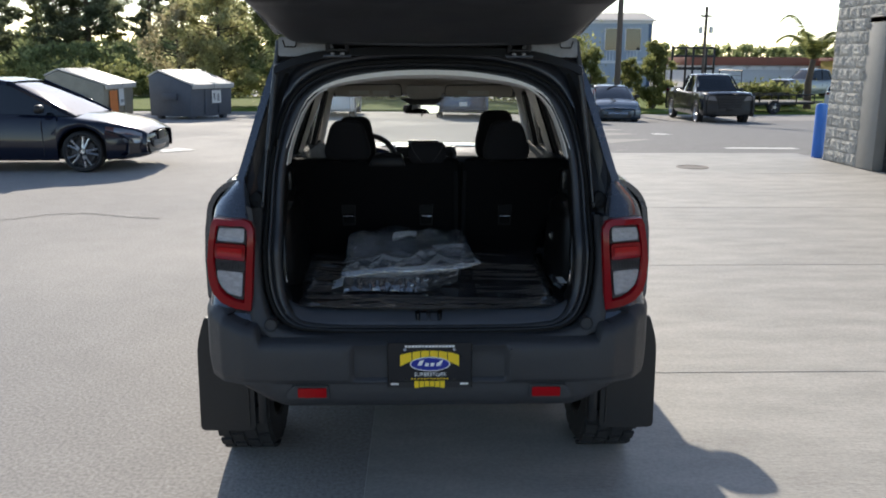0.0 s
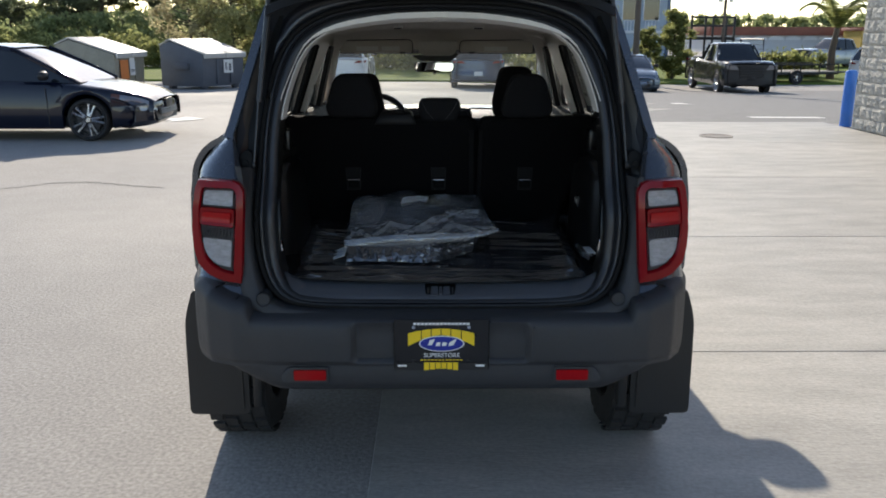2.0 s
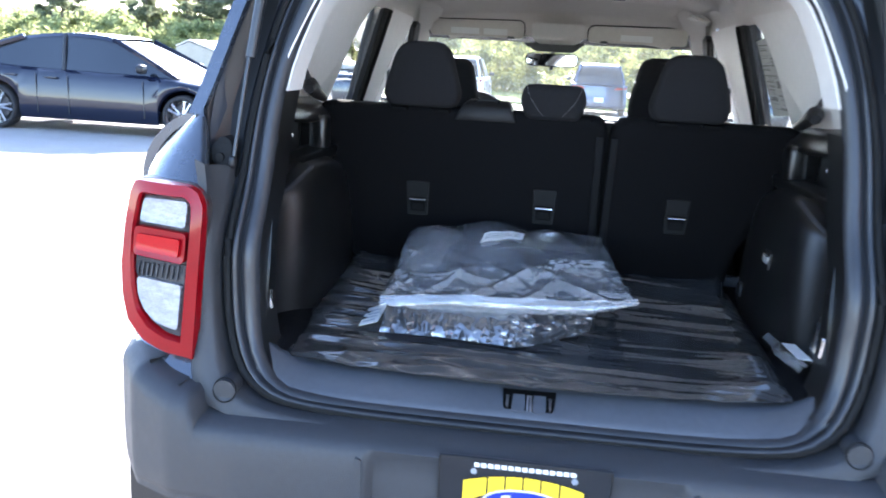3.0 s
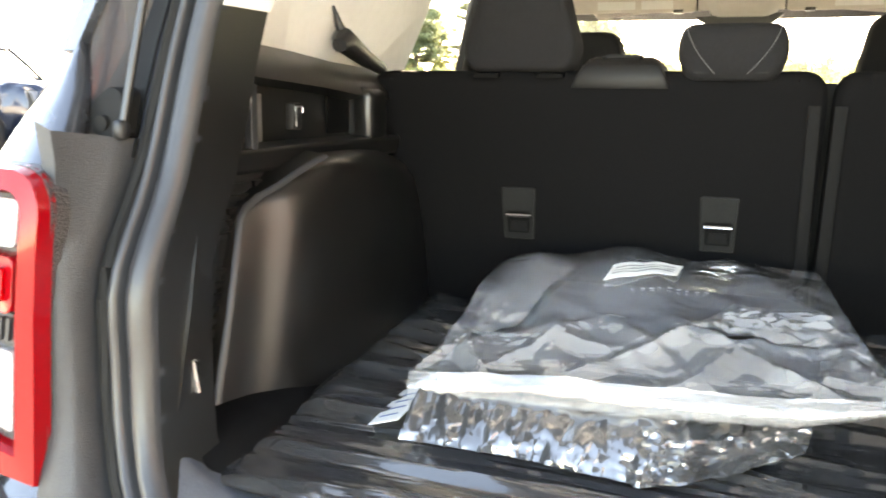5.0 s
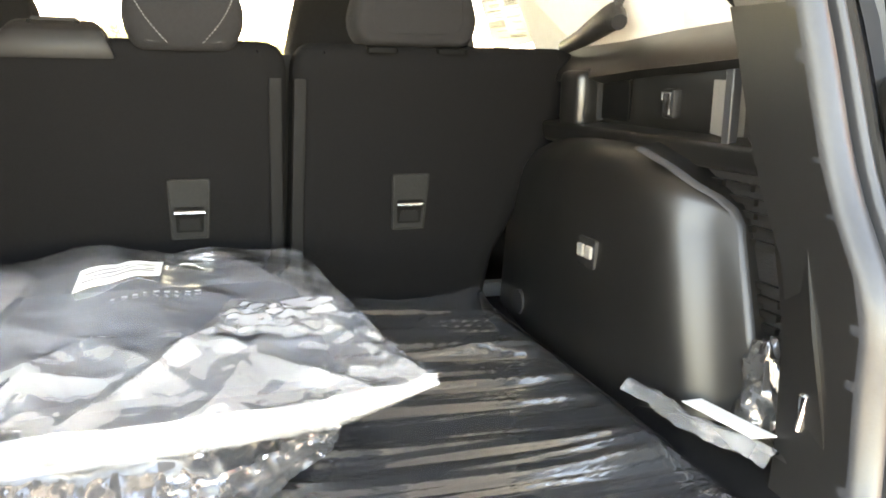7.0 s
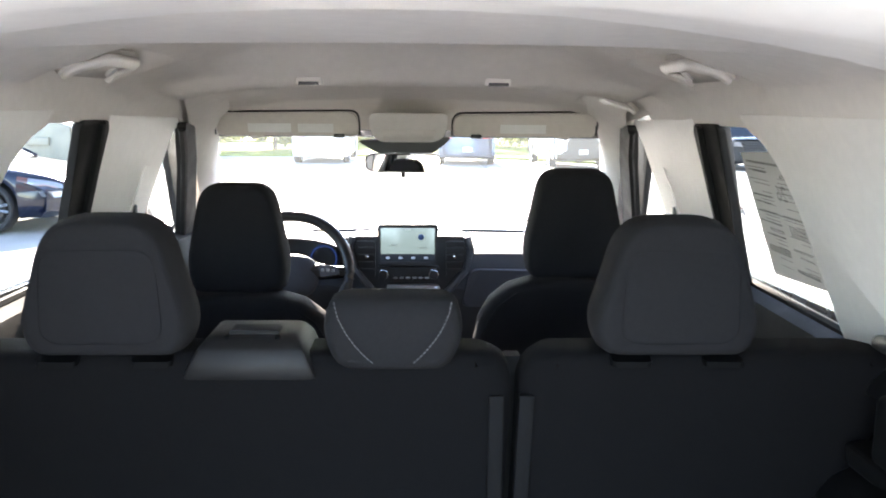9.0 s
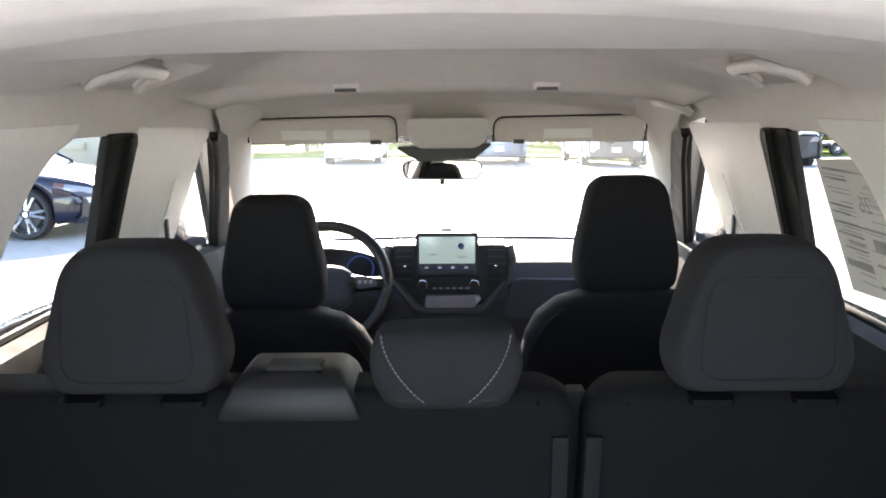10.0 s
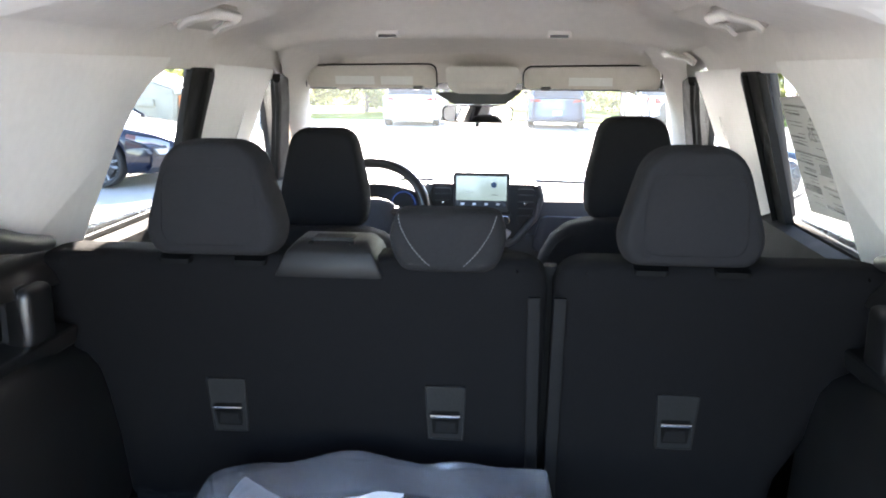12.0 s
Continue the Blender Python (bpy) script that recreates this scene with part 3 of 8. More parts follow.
# tread blocks that show under the rear bumper
for s in (-1, 1):
    bm = bmesh.new()
    for k in range(26):
        a = 2 * math.pi * k / 26
        for u, lean in ((-0.085, 0.08), (-0.03, -0.05), (0.03, 0.05), (0.085, -0.08)):
            c = Vector((s * 0.79 + u, AXLE_R + (WHEEL_R + 0.002) * math.sin(a + lean), WHEEL_R + (WHEEL_R + 0.002) * math.cos(a + lean)))
            r = bmesh.ops.create_cube(bm, size=1, matrix=Matrix.Translation(c) @ Matrix.Rotation(-a - lean, 4, "X") @ Matrix.Diagonal((0.046, 0.055, 0.012, 1)))
    part("tread", bm, TYRE, suv)

# bumper: ledge under the sill, raised corners, sunken middle for the plate
plan = [(0, 0.0), (0.30, 0.0), (0.55, 0.004), (0.68, 0.02), (0.765, 0.06), (0.82, 0.135), (0.852, 0.24), (0.868, 0.35), (0.875, 0.45)]
plan = [(-x, y) for x, y in plan[::-1][:-1]] + plan


def bumper_top(x):
    """Upper edge of the bumper: a low ledge, stepping up to the corners under the lamps."""
    x = abs(x)
    return 0.722 + (0.046 + 0.052 * smooth((x - 0.66) / 0.18)) * smooth((x - 0.622) / 0.016)


pl = resample([(x, y, 0) for x, y in plan], 241)
rows = []
for i, p in enumerate(pl):
    a, b = pl[max(0, i - 1)], pl[min(240, i + 1)]
    t = (b - a).normalized()
    out = Vector((t.y, -t.x, 0))
    edge = abs(p.x) / 0.9
    low = 0.15 * smooth((edge - 0.56) / 0.40)
    top = bumper_top(p.x)
    sunk = 0.020 * smooth((0.292 - abs(p.x)) / 0.012)
    ledge = 0.012 + 0.045 * smooth((0.66 - abs(p.x)) / 0.05)
    band = 0.5 * smooth((0.60 - abs(p.x)) / 0.05)
    prof = [(-0.16, top + 0.022), (-0.11, top + 0.020), (-ledge - 0.02, top + 0.012), (-0.014, top + 0.004), (-0.003, top - 0.006), (0.004 - sunk * 0.5, top - 0.016), (0.007 - sunk, top - 0.030)]
    prof += [(0.008 - sunk, 0.66), (0.007 - sunk, 0.61), (0.005 - sunk, 0.588), (0.004 - 0.4 * sunk, 0.578), (-0.004 * band, 0.573), (-0.010 * band, 0.569), (-0.009 * band, 0.560)]
    prof += [(d, 0.46 + low + (z - 0.46) * (0.10 - low * 0.66) / 0.10) for d, z in ((-0.004, 0.54), (-0.006, 0.51), (-0.014, 0.488), (-0.034, 0.470), (-0.07, 0.460), (-0.20, 0.456))]
    rows.append([p + out * d + Vector((0, 0, z)) for d, z in prof])
part("bumper", loft(rows), PLASTIC, suv, "dark grey moulded plastic rear bumper", thick=0.006, sharp=46)
XZ = lambda u, v, d: (u, d, v)
for s in (-1, 1):
    part("step_trim", prism(rounded([(s * 0.296, 0.700), (s * 0.308, 0.704), (s * 0.308, 0.594), (s * 0.296, 0.600)], 0.003), XZ, -0.0105, 0.0, 0.002), PLASTIC, suv)
    part("reflector_bezel", prism(rounded([(s * 0.370, 0.563), (s * 0.500, 0.563), (s * 0.526, 0.534), (s * 0.526, 0.512), (s * 0.370, 0.512)], 0.008), XZ, -0.003, 0.02, 0.003), PLASTIC, suv)
    part("reflector", prism(rounded([(s * 0.378, 0.555), (s * 0.483, 0.555), (s * 0.483, 0.520), (s * 0.378, 0.520)], 0.005), XZ, -0.010, 0.02, 0.003), RED_BRIGHT, suv, "red rear reflector")
    part("bumper_plug", cyl((s * 0.585, 0.110, 0.776), (s * 0.585, 0.066, 0.774), 0.0215, 24), PLASTIC, suv)
    part("plug_ring", tube([(s * 0.585 + 0.0225 * math.cos(a), 0.068 + 0.007 * math.sin(a), 0.775 + 0.0225 * math.sin(a)) for a in [2 * math.pi * k / 24 for k in range(24)]], 0.0016, 6, closed=True), RUBBER, suv)
    # mud flap behind the wheel
    part("mud_flap", prism(rounded([(s * 0.72, 0.60), (s * 0.905, 0.72), (s * 0.942, 0.60), (s * 0.950, 0.215), (s * 0.722, 0.215)], [0.02, 0.02, 0.05, 0.02, 0.02]), lambda u, v, d: (u, d + 0.03 * (0.7 - v), v), 0.36, 0.372, 0.003), BLACK, suv, "black rubber mud flap")
    part("flap_rib", tube([(s * 0.745, 0.372, 0.24), (s * 0.745, 0.366, 0.50)], 0.004, 6), BLACK, suv)
    part("flap_bracket", box(s * 0.665, s * 0.70, 0.33, 0.40, 0.26, 0.55, 0.008), BLACK, suv)
# painted corner panel under each lamp, running on round the side
for s in (-1, 1):
    rows = []
    for x, y in ((0.646, 0.0), (0.66, -0.004), (0.70, -0.002), (0.74, 0.008), (0.775, 0.024), (0.805, 0.048), (0.828, 0.085), (0.842, 0.14), (0.850, 0.22), (0.858, 0.32)):
        zb = bumper_top(x) - 0.02
        rows.append([(s * (x + 0.006 * k), rear_y(zb + (0.90 - zb) * k) - 0.040 + y + 0.05 * k, zb + (0.90 - zb) * k) for k in (0, 0.08, 0.3, 0.6, 1.0)])
    part("corner_panel", loft(rows), PAINT, suv, "grey painted corner under the lamp", thick=0.01, sharp=70)

# tail lamps
lamp_out = [(0.650, 0.824), (0.709, 0.832), (0.765, 0.850), (0.805, 0.880), (0.826, 0.925), (0.838, 0.985), (0.838, 1.06), (0.832, 1.125), (0.818, 1.154), (0.69, 1.152), (0.668, 1.140), (0.655, 1.115)]
lamp_in = [(0.684, 0.862), (0.715, 0.868), (0.752, 0.885), (0.780, 0.912), (0.796, 0.955), (0.804, 1.0), (0.806, 1.06), (0.802, 1.105), (0.796, 1.124), (0.70, 1.124), (0.690, 1.118), (0.684, 1.105)]


def lamp_xyz(s):
    def place(u, v, d):
        k = interp(v, [(0.80, 1.013), (0.90, 0.997), (1.0, 0.982), (1.10, 0.972), (1.16, 0.969)])
        return s * u * k, interp(v, LAMP_Y) + (d if d < 0.03 else 0.03 + (d - 0.03) * smooth((u - 0.67) / 0.06)) + 2.2 * max(0, u - 0.70) ** 2, 1.5 + (v - 1.5) * k
    return place

for s in (-1, 1):
    f = lamp_xyz(s)
    lamp = part("tail_lamp", prism(rounded(lamp_out, 0.012, 2), f, 0.004, 0.16), DARK_LENS, suv, "dark red tail lamp surround with clear lenses")
    a, b = [resample([(x, z, 0) for x, z in o], 66, True) for o in (lamp_out, lamp_in)]
    m1 = [p.lerp(q, 0.12) for p, q in zip(a, b)]
    m2 = [p.lerp(q, 0.85) for p, q in zip(a, b)]
    part("lamp_surround", loft([[f(p.x, p.y, d) for p in r] for r, d in ((a, 0.01), (m1, -0.010), (m2, -0.012), (b, -0.004), (b, 0.012))], True), RED_LENS, lamp)
    part("reversing_lens", prism(rounded([(0.694, 1.117), (0.793, 1.117), (0.799, 1.071), (0.694, 1.067)], 0.008), f, -0.002, 0.02, 0.003), CLEAR_LENS, lamp, "clear reversing lens")
    part("brake_lens", prism(rounded([(0.687, 1.059), (0.806, 1.063), (0.805, 1.008), (0.687, 1.001)], 0.01), f, -0.010, 0.02, 0.004), RED_LENS, lamp)
    part("brake_bar", prism(rounded([(0.698, 1.048), (0.795, 1.050), (0.795, 1.019), (0.698, 1.014)], 0.006), f, -0.014, 0.0, 0.003), RED_BRIGHT, lamp, "bright red brake bar")
    mesh_part = part("lamp_grille", prism([(0.688, 0.996), (0.802, 1.002), (0.800, 0.971), (0.688, 0.965)], f, 0.004, 0.02), DARK_LENS, lamp)
    bm = bmesh.new()
    for k in range(9):
        x = 0.699 + 0.0112 * k
        prism([(x, 0.994), (x + 0.004, 0.994), (x + 0.0065, 0.970), (x + 0.0025, 0.970)], f, 0.0, 0.006, bm=bm)
    part("lamp_ribs", bm, PLASTIC, lamp)
    part("indicator_lens", prism(rounded([(0.692, 0.960), (0.793, 0.966), (0.786, 0.932), (0.768, 0.906), (0.738, 0.886), (0.692, 0.875)], 0.008), f, -0.002, 0.02, 0.003), CLEAR_LENS, lamp, "clear indicator lens")

# D-pillar, outer skin, shoulder block and strut on each side
for s in (-1, 1):
    rows = []
    for z in (1.285, 1.34, 1.42, 1.50, 1.58, 1.66, 1.72):
        y0, y1 = rear_y(z) - 0.047, interp(z, [(1.2, 0.62), (1.34, 0.56), (1.56, 0.44), (1.72, 0.42)])
        x0 = interp(z, [(1.2, 0.735), (1.30, 0.688), (1.53, 0.622), (1.70, 0.570), (1.72, 0.56)])
        rows.append([(s * x0, y0, z), (s * (x0 + 0.030), y0 + 0.008, z)] + [(s * out_x(z, y0 + 0.03 + (y1 - y0 - 0.03) * k / 3), y0 + 0.03 + (y1 - y0 - 0.03) * k / 3, z) for k in range(4)])
    part("rear_pillar", loft(rows), PAINT, suv, "blue-grey painted rear pillar", thick=0.012)
    rows = []
    for z in (1.138, 1.152, 1.172, 1.195, 1.218, 1.240, 1.260, 1.277, 1.289, 1.296):
        xo = interp(z, [(1.138, 0.838), (1.165, 0.834), (1.195, 0.822), (1.225, 0.800), (1.250, 0.776), (1.275, 0.744), (1.290, 0.718), (1.296, 0.704)])
        xi = interp(z, [(1.138, 0.664), (1.16, 0.668), (1.296, 0.690)])
        y0 = interp(z, [(1.138, 0.126), (1.17, 0.152), (1.20, 0.178), (1.24, 0.208), (1.296, rear_y(1.296) - 0.046)])
        k = interp(z, [(1.138, 0.970), (1.22, 0.986), (1.296, 1.0)])
        xi, xo = xi * k, xo * k
        rows.append([(s * (xi + 0.012), y0 + 0.05, z), (s * xi, y0 + 0.012, z)] + [(s * (xi + (xo - xi) * t), y0 + 0.085 * t ** 3.2 + 0.03 * (xo - 0.7) * t, z) for t in (0.06, 0.25, 0.5, 0.7, 0.84, 0.93, 0.98)] + [(s * (xo + 0.002), y0 + 0.125, z), (s * (xo + 0.004), y0 + 0.19, z)])
    part("shoulder_cap", loft(rows), PAINT, suv, "grey painted shoulder over the lamp", thick=0.006, sharp=75)
    # dark recess with its rubber bumpers between shoulder and channel
    part("shoulder_recess", loft([[(s * x, rear_y(z) + d, z) for x, d in ((xa, -0.012), (xa + 0.01, -0.004), ((xa + xb) / 2, 0.006), (xb, -0.03))] for z, xa, xb in ((1.165, 0.618, 0.668), (1.20, 0.618, 0.674), (1.25, 0.616, 0.684), (1.30, 0.612, 0.690), (1.40, 0.596, 0.664), (1.50, 0.575, 0.636), (1.60, 0.552, 0.606), (1.68, 0.532, 0.580))]), SATIN, suv, "black recess beside the tailgate channel", sharp=60)
    part("bump_stop", prism(rounded([(0.626, 1.188), (0.664, 1.192), (0.672, 1.225), (0.650, 1.246), (0.630, 1.236)], 0.008), lambda u, v, d: (s * u, rear_y(v) + d, v), -0.034, 0.012, 0.008, 3), RUBBER, suv, "black rubber bump stop")
    part("bump_bolt", cyl((s * 0.650, rear_y(1.20) - 0.026, 1.204), (s * 0.650, rear_y(1.20) - 0.038, 1.204), 0.009, 12), RUBBER, suv)
    strut = part("gas_strut", tube([(s * 0.622, 0.215, 1.20), (s * 0.596, 0.30, 1.55)], 0.0048, 10), SATIN, suv, "black gas strut rod")
    part("strut_sleeve", tube([(s * 0.608, 0.262, 1.392), (s * 0.606, 0.268, 1.40), (s * 0.560, 0.345, 1.80)], [0.006, 0.0105, 0.0105], 12), JAMB, strut, "dark grey strut sleeve")
    part("strut_end", blob(s * 0.623, 0.214, 1.197, 0.008, 0.010, 0.012, 2.6, 14, 8), BLACK, strut)

# roof, rails, spoiler-less rear edge, windscreen frame
roof_y = [0.43, 0.5, 0.7, 1.1, 1.5, 1.9, 2.2, 2.42, 2.52]
rows = []
for y in roof_y:
    zc = interp(y, [(0.33, 1.766), (0.36, 1.775), (0.42, 1.785), (1.0, 1.80), (1.8, 1.785), (2.2, 1.735), (2.52, 1.60)])
    e = 0.03 * smooth((y - 0.3) / 0.3)
    rows.append([(x * (1 + e), y, zc - d) for x, d in ((-0.60, 0.14), (-0.585, 0.085), (-0.54, 0.04), (-0.42, 0.014), (-0.2, 0.003), (0, 0), (0.2, 0.003), (0.42, 0.014), (0.54, 0.04), (0.585, 0.085), (0.60, 0.14))])
part("roof", loft(rows), PAINT, suv, "dark grey metallic roof", thick=0.015)
for s in (-1, 1):
    part("roof_rail", tube([(s * 0.57, 0.55, 1.755), (s * 0.57, 0.62, 1.79), (s * 0.57, 1.3, 1.80), (s * 0.57, 2.0, 1.78), (s * 0.565, 2.1, 1.745)], 0.014, 8), BLACK, suv)

# black gutter between roof and tailgate
part("roof_gutter", loft([[(x, 0.335 + o - 0.05 * (abs(x) / 0.57) ** 2, z - 0.075 * (abs(x) / 0.58) ** 4) for x in [-0.57 + 0.057 * k for k in range(21)]] for o, z in ((-0.01, 1.745), (0.0, 1.770), (0.05, 1.776), (0.07, 1.80), (0.075, 1.845))]), BLACK, suv, thick=0.01)
# roof corners in body paint, sky light put into their pale colour, and hinges at the roof edge
for s in (-1, 1):
    part("roof_corner", prism(rounded([(s * 0.350, 1.772), (s * 0.385, 1.812), (s * 0.556, 1.812), (s * 0.556, 1.742), (s * 0.375, 1.742)], 0.008), lambda u, v, d: (u, 0.318 + 0.2 * (v - 1.74) + d - 0.10 * (abs(u) - 0.35), v), 0.0, 0.02, 0.003), PALE_GREY, suv, "painted roof corner, coloured pale for the sky light on it")
    part("corner_pad", prism(rounded([(s * 0.482, 1.812), (s * 0.538, 1.812), (s * 0.530, 1.776), (s * 0.492, 1.776)], 0.008), lambda u, v, d: (u, 0.296 + d, v), 0.0, 0.02, 0.003), PALE_GREY, suv)
    part("corner_seam", tube([(s * (0.486 + 0.0), 0.293, 1.80), (s * 0.492, 0.293, 1.776), (s * 0.530, 0.293, 1.776), (s * 0.537, 0.293, 1.80)], 0.0025, 6), RUBBER, suv)
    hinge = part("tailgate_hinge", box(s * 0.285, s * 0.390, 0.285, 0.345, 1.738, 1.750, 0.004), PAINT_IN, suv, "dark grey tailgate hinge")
    for x in (0.302, 0.372):
        part("hinge_arm", tube([(s * x, 0.330, 1.745), (s * x, 0.295, 1.775), (s * x, 0.275, 1.815)], [0.011, 0.009, 0.009], 8), BLACK, hinge)
    part("hinge_pin", cyl((s * 0.298, 0.295, 1.765), (s * 0.376, 0.295, 1.765), 0.006, 10), BLACK, hinge)
    for x in (0.318, 0.354):
        part("hinge_bolt", cyl((s * x, 0.285, 1.748), (s * x, 0.285, 1.756), 0.008, 8), PALE_GREY, hinge)

# raised tailgate: deep inner panel, painted outer skin with a tall lip
def gate_x(y):
    return interp(y, [(-0.47, 0.668), (-0.40, 0.664), (-0.10, 0.625), (0.4, 0.575)])


def gate_z(y):
    return interp(y, [(-0.47, 2.006), (-0.40, 2.0), (-0.1, 1.945), (0.15, 1.885), (0.40, 1.815)])


def gate_under(y):
    return interp(y, [(-0.455, 2.012), (-0.446, 1.985), (-0.432, 1.945), (-0.405, 1.912), (-0.365, 1.894), (-0.30, 1.886), (-0.1, 1.852), (0.1, 1.814), (0.22, 1.794), (0.30, 1.790), (0.335, 1.802)])


gate_rows, skin_rows = [], []
for y in (-0.455, -0.446, -0.439, -0.432, -0.42, -0.405, -0.385, -0.365, -0.345, -0.30, -0.20, -0.1, 0.0, 0.1, 0.2, 0.25, 0.30, 0.335):
    w = interp(y, [(-0.455, 0.556), (-0.36, 0.553), (0.0, 0.532), (0.25, 0.508), (0.335, 0.495)])
    top, row = gate_z(y) - 0.004, []
    for u in (-1.012, -1.006, -1.0, -0.992, -0.975, -0.94, -0.8, -0.6, -0.4, -0.2, 0.0, 0.2, 0.4, 0.6, 0.8, 0.94, 0.975, 0.992, 1.0, 1.006, 1.012):
        rise = interp(abs(u), [(0.93, 0.0), (0.975, 0.004), (0.992, 0.012), (1.0, 0.03), (1.006, 0.5 * max(0.0, top - gate_under(y))), (1.012, max(0.0, top - gate_under(y)))])
        z = gate_under(y) + rise + 0.026 * (1 - u * u) * smooth((-0.40 - y) / 0.05) - 0.010 * (1 - u * u) * smooth((y + 0.2) / 0.4)
        z += 0.010 * smooth((0.55 - abs(u)) / 0.03) * smooth((y + 0.27) / 0.02) * smooth((0.1 - y) / 0.03)
        row.append((u * w, y + 0.015 * u * u * smooth((-0.3 - y) / 0.1), z))
    gate_rows.append(row)
GATE_IN = mat("dark_gate_lining", (0.026, 0.027, 0.031), 0.5, 0, 8, 0.2, 0.2, 300)
tailgate = part("tailgate", loft(gate_rows), GATE_IN, suv, "raised tailgate with black inner panel", thick=0.012, offset=1)
for y, low in ((-0.500, 1.0), (-0.514, 0.98), (-0.517, 0.90), (-0.506, 0.72), (-0.482, 0.42), (-0.452, 0.15), (-0.42, 0.0), (-0.3, 0.0), (-0.1, 0.0), (0.1, 0.0), (0.3, 0.0), (0.395, 0.0)):
    w = gate_x(max(y, -0.47)) + 0.002
    row = []
    for u in [-1 + k / 10 for k in range(21)]:
        crown = 0.080 * (1 - abs(u) ** 3) * (1 - low) + 0.036 * (1 - u * u) * low
        fall = smooth((0.3 - y) / 0.6)
        row.append((u * w, y + 0.055 * u * u * smooth((0 - y) / 0.4), gate_z(y) + (0.004 if low < 1 else 0.0) + crown * fall + 0.03 * (1 - u * u) * (1 - fall)))
    skin_rows.append(row)
part("tailgate_skin", loft(skin_rows), PAINT, tailgate, "blue-grey painted tailgate skin", thick=0.008)
for s in (-1, 1):
    part("gate_seal_block", box(s * 0.60, s * 0.622, -0.44, -0.40, 1.962, 2.005, 0.006), BLACK, tailgate)
    part("gate_edge", box(s * 0.560, s * 0.594, -0.452, -0.43, 1.994, 2.004, 0.004), PALE_GREY, tailgate, "pale clip edge")
    part("gate_gasket", tube([(s * 0.584, -0.43, 1.992), (s * 0.572, -0.41, 1.965), (s * 0.566, -0.39, 1.93)], 0.008, 8), BLACK, tailgate)
part("number_lamp_bar", prism(rounded([(-0.14, 2.045), (-0.172, 2.068), (0.172, 2.068), (0.14, 2.045)], 0.008), lambda u, v, d: (u, d + 0.055 * (u / 0.67) ** 2, v), -0.518, -0.49, 0.004), BLACK, tailgate)
part("gate_handle", prism(rounded([(-0.029, 2.050), (-0.033, 2.076), (0.033, 2.076), (0.029, 2.050)], 0.006), lambda u, v, d: (u, d, v), -0.530, -0.49, 0.004), BLACK, tailgate)
part("panel_ridge", tube([(u * 0.41, 0.205, gate_under(0.205) - 0.010 * (1 - u * u) - 0.001 + 0.008 * abs(u) ** 4) for u in [-1 + k / 10 for k in range(21)]], 0.005, 6), JAMB, tailgate)

# sill with latch
SILL_LINE = [(0.740, 0.112), (0.748, 0.103), (0.757, 0.0985), (0.766, 0.102), (0.775, 0.114), (0.786, 0.135), (0.7965, 0.1555), (0.8005, 0.172), (0.803, 0.20), (0.8042, 0.25), (0.8046, 0.31)]
sill_rows = []
for k in range(45):
    x = -0.539 + 0.0245 * k
    rise = 3.6 * max(0.0, abs(x) - 0.42) ** 2
    sill_rows.append([(x, y + 0.326 * rise * smooth((0.24 - y) / 0.1), z + rise * (1 - 0.8 * smooth((y - 0.15) / 0.08))) for z, y in SILL_LINE])
part("sill_panel", loft(sill_rows), SILL, suv, "smooth dark grey load sill", thick=0.01, sharp=60)
lf = lambda u, v, d: (u, interp(v, SILL_LINE) - 0.001 + 2 * d, v)


def slot(u0, u1, lift, v0=0.7765, v1=0.7985, pinch=0.004):
    """A patch that follows the sill between two heights, narrower at its foot."""
    out = []
    for k in range(9):
        v = v0 + (v1 - v0) * k / 8
        q = pinch * (1 - k / 8) + 0.003 * (1 - min(1.0, k / 1.5))
        out.append([lf(u0 + q + (u1 - u0 - 2 * q) * i / 4, v, -lift) for i in range(5)])
    return loft(out)


# the recess is a near-black patch on the sill, its shade in the colour
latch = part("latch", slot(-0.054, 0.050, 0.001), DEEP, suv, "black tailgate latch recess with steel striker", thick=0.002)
for a, b in ((-0.033, -0.010), (0.007, 0.030)):
    part("latch_bridge", slot(a, b, 0.002, 0.775, 0.7945, -0.002), SILL, latch, thick=0.002)
# thin steel strips added as the highlights inside the slots
for a, b in ((-0.046, -0.040), (0.036, 0.042)):
    part("latch_highlight", slot(a, b, 0.003, 0.779, 0.793, 0.001), STEEL, latch, thick=0.002)
part("latch_striker", tube([lf(-0.004, 0.777, -0.002), lf(-0.004, 0.785, -0.004), lf(-0.004, 0.794, -0.004), lf(0.002, 0.794, -0.004), lf(0.002, 0.785, -0.004), lf(0.002, 0.777, -0.002)], 0.0022, 8), STEEL, latch, "steel latch striker")

# number plate insert: shapes in colour, one legible word
plate = part("number_plate", prism(rounded([(-0.150, 0.723), (0.153, 0.723), (0.153, 0.560), (-0.150, 0.560)], 0.008), XZ, 0.0, 0.012, 0.002), PLATE, suv, "black dealer plate with yellow and blue print")
part("plate_frame", tube([(-0.152, 0.0, 0.725), (0.155, 0.0, 0.725), (0.155, 0.0, 0.557), (-0.152, 0.0, 0.557)], 0.0045, 6, closed=True), BLACK, plate)
part("plate_lower_frame", prism(rounded([(-0.150, 0.578), (0.153, 0.578), (0.153, 0.556), (-0.150, 0.556)], 0.005), XZ, -0.004, 0.004, 0.001), BLACK, plate)


def bar(name, pts, material, y=-0.0015):
    bm = bmesh.new()
    bm.faces.new([bm.verts.new((u, y, v)) for u, v in pts])
    return part(name, bm, material, plate)


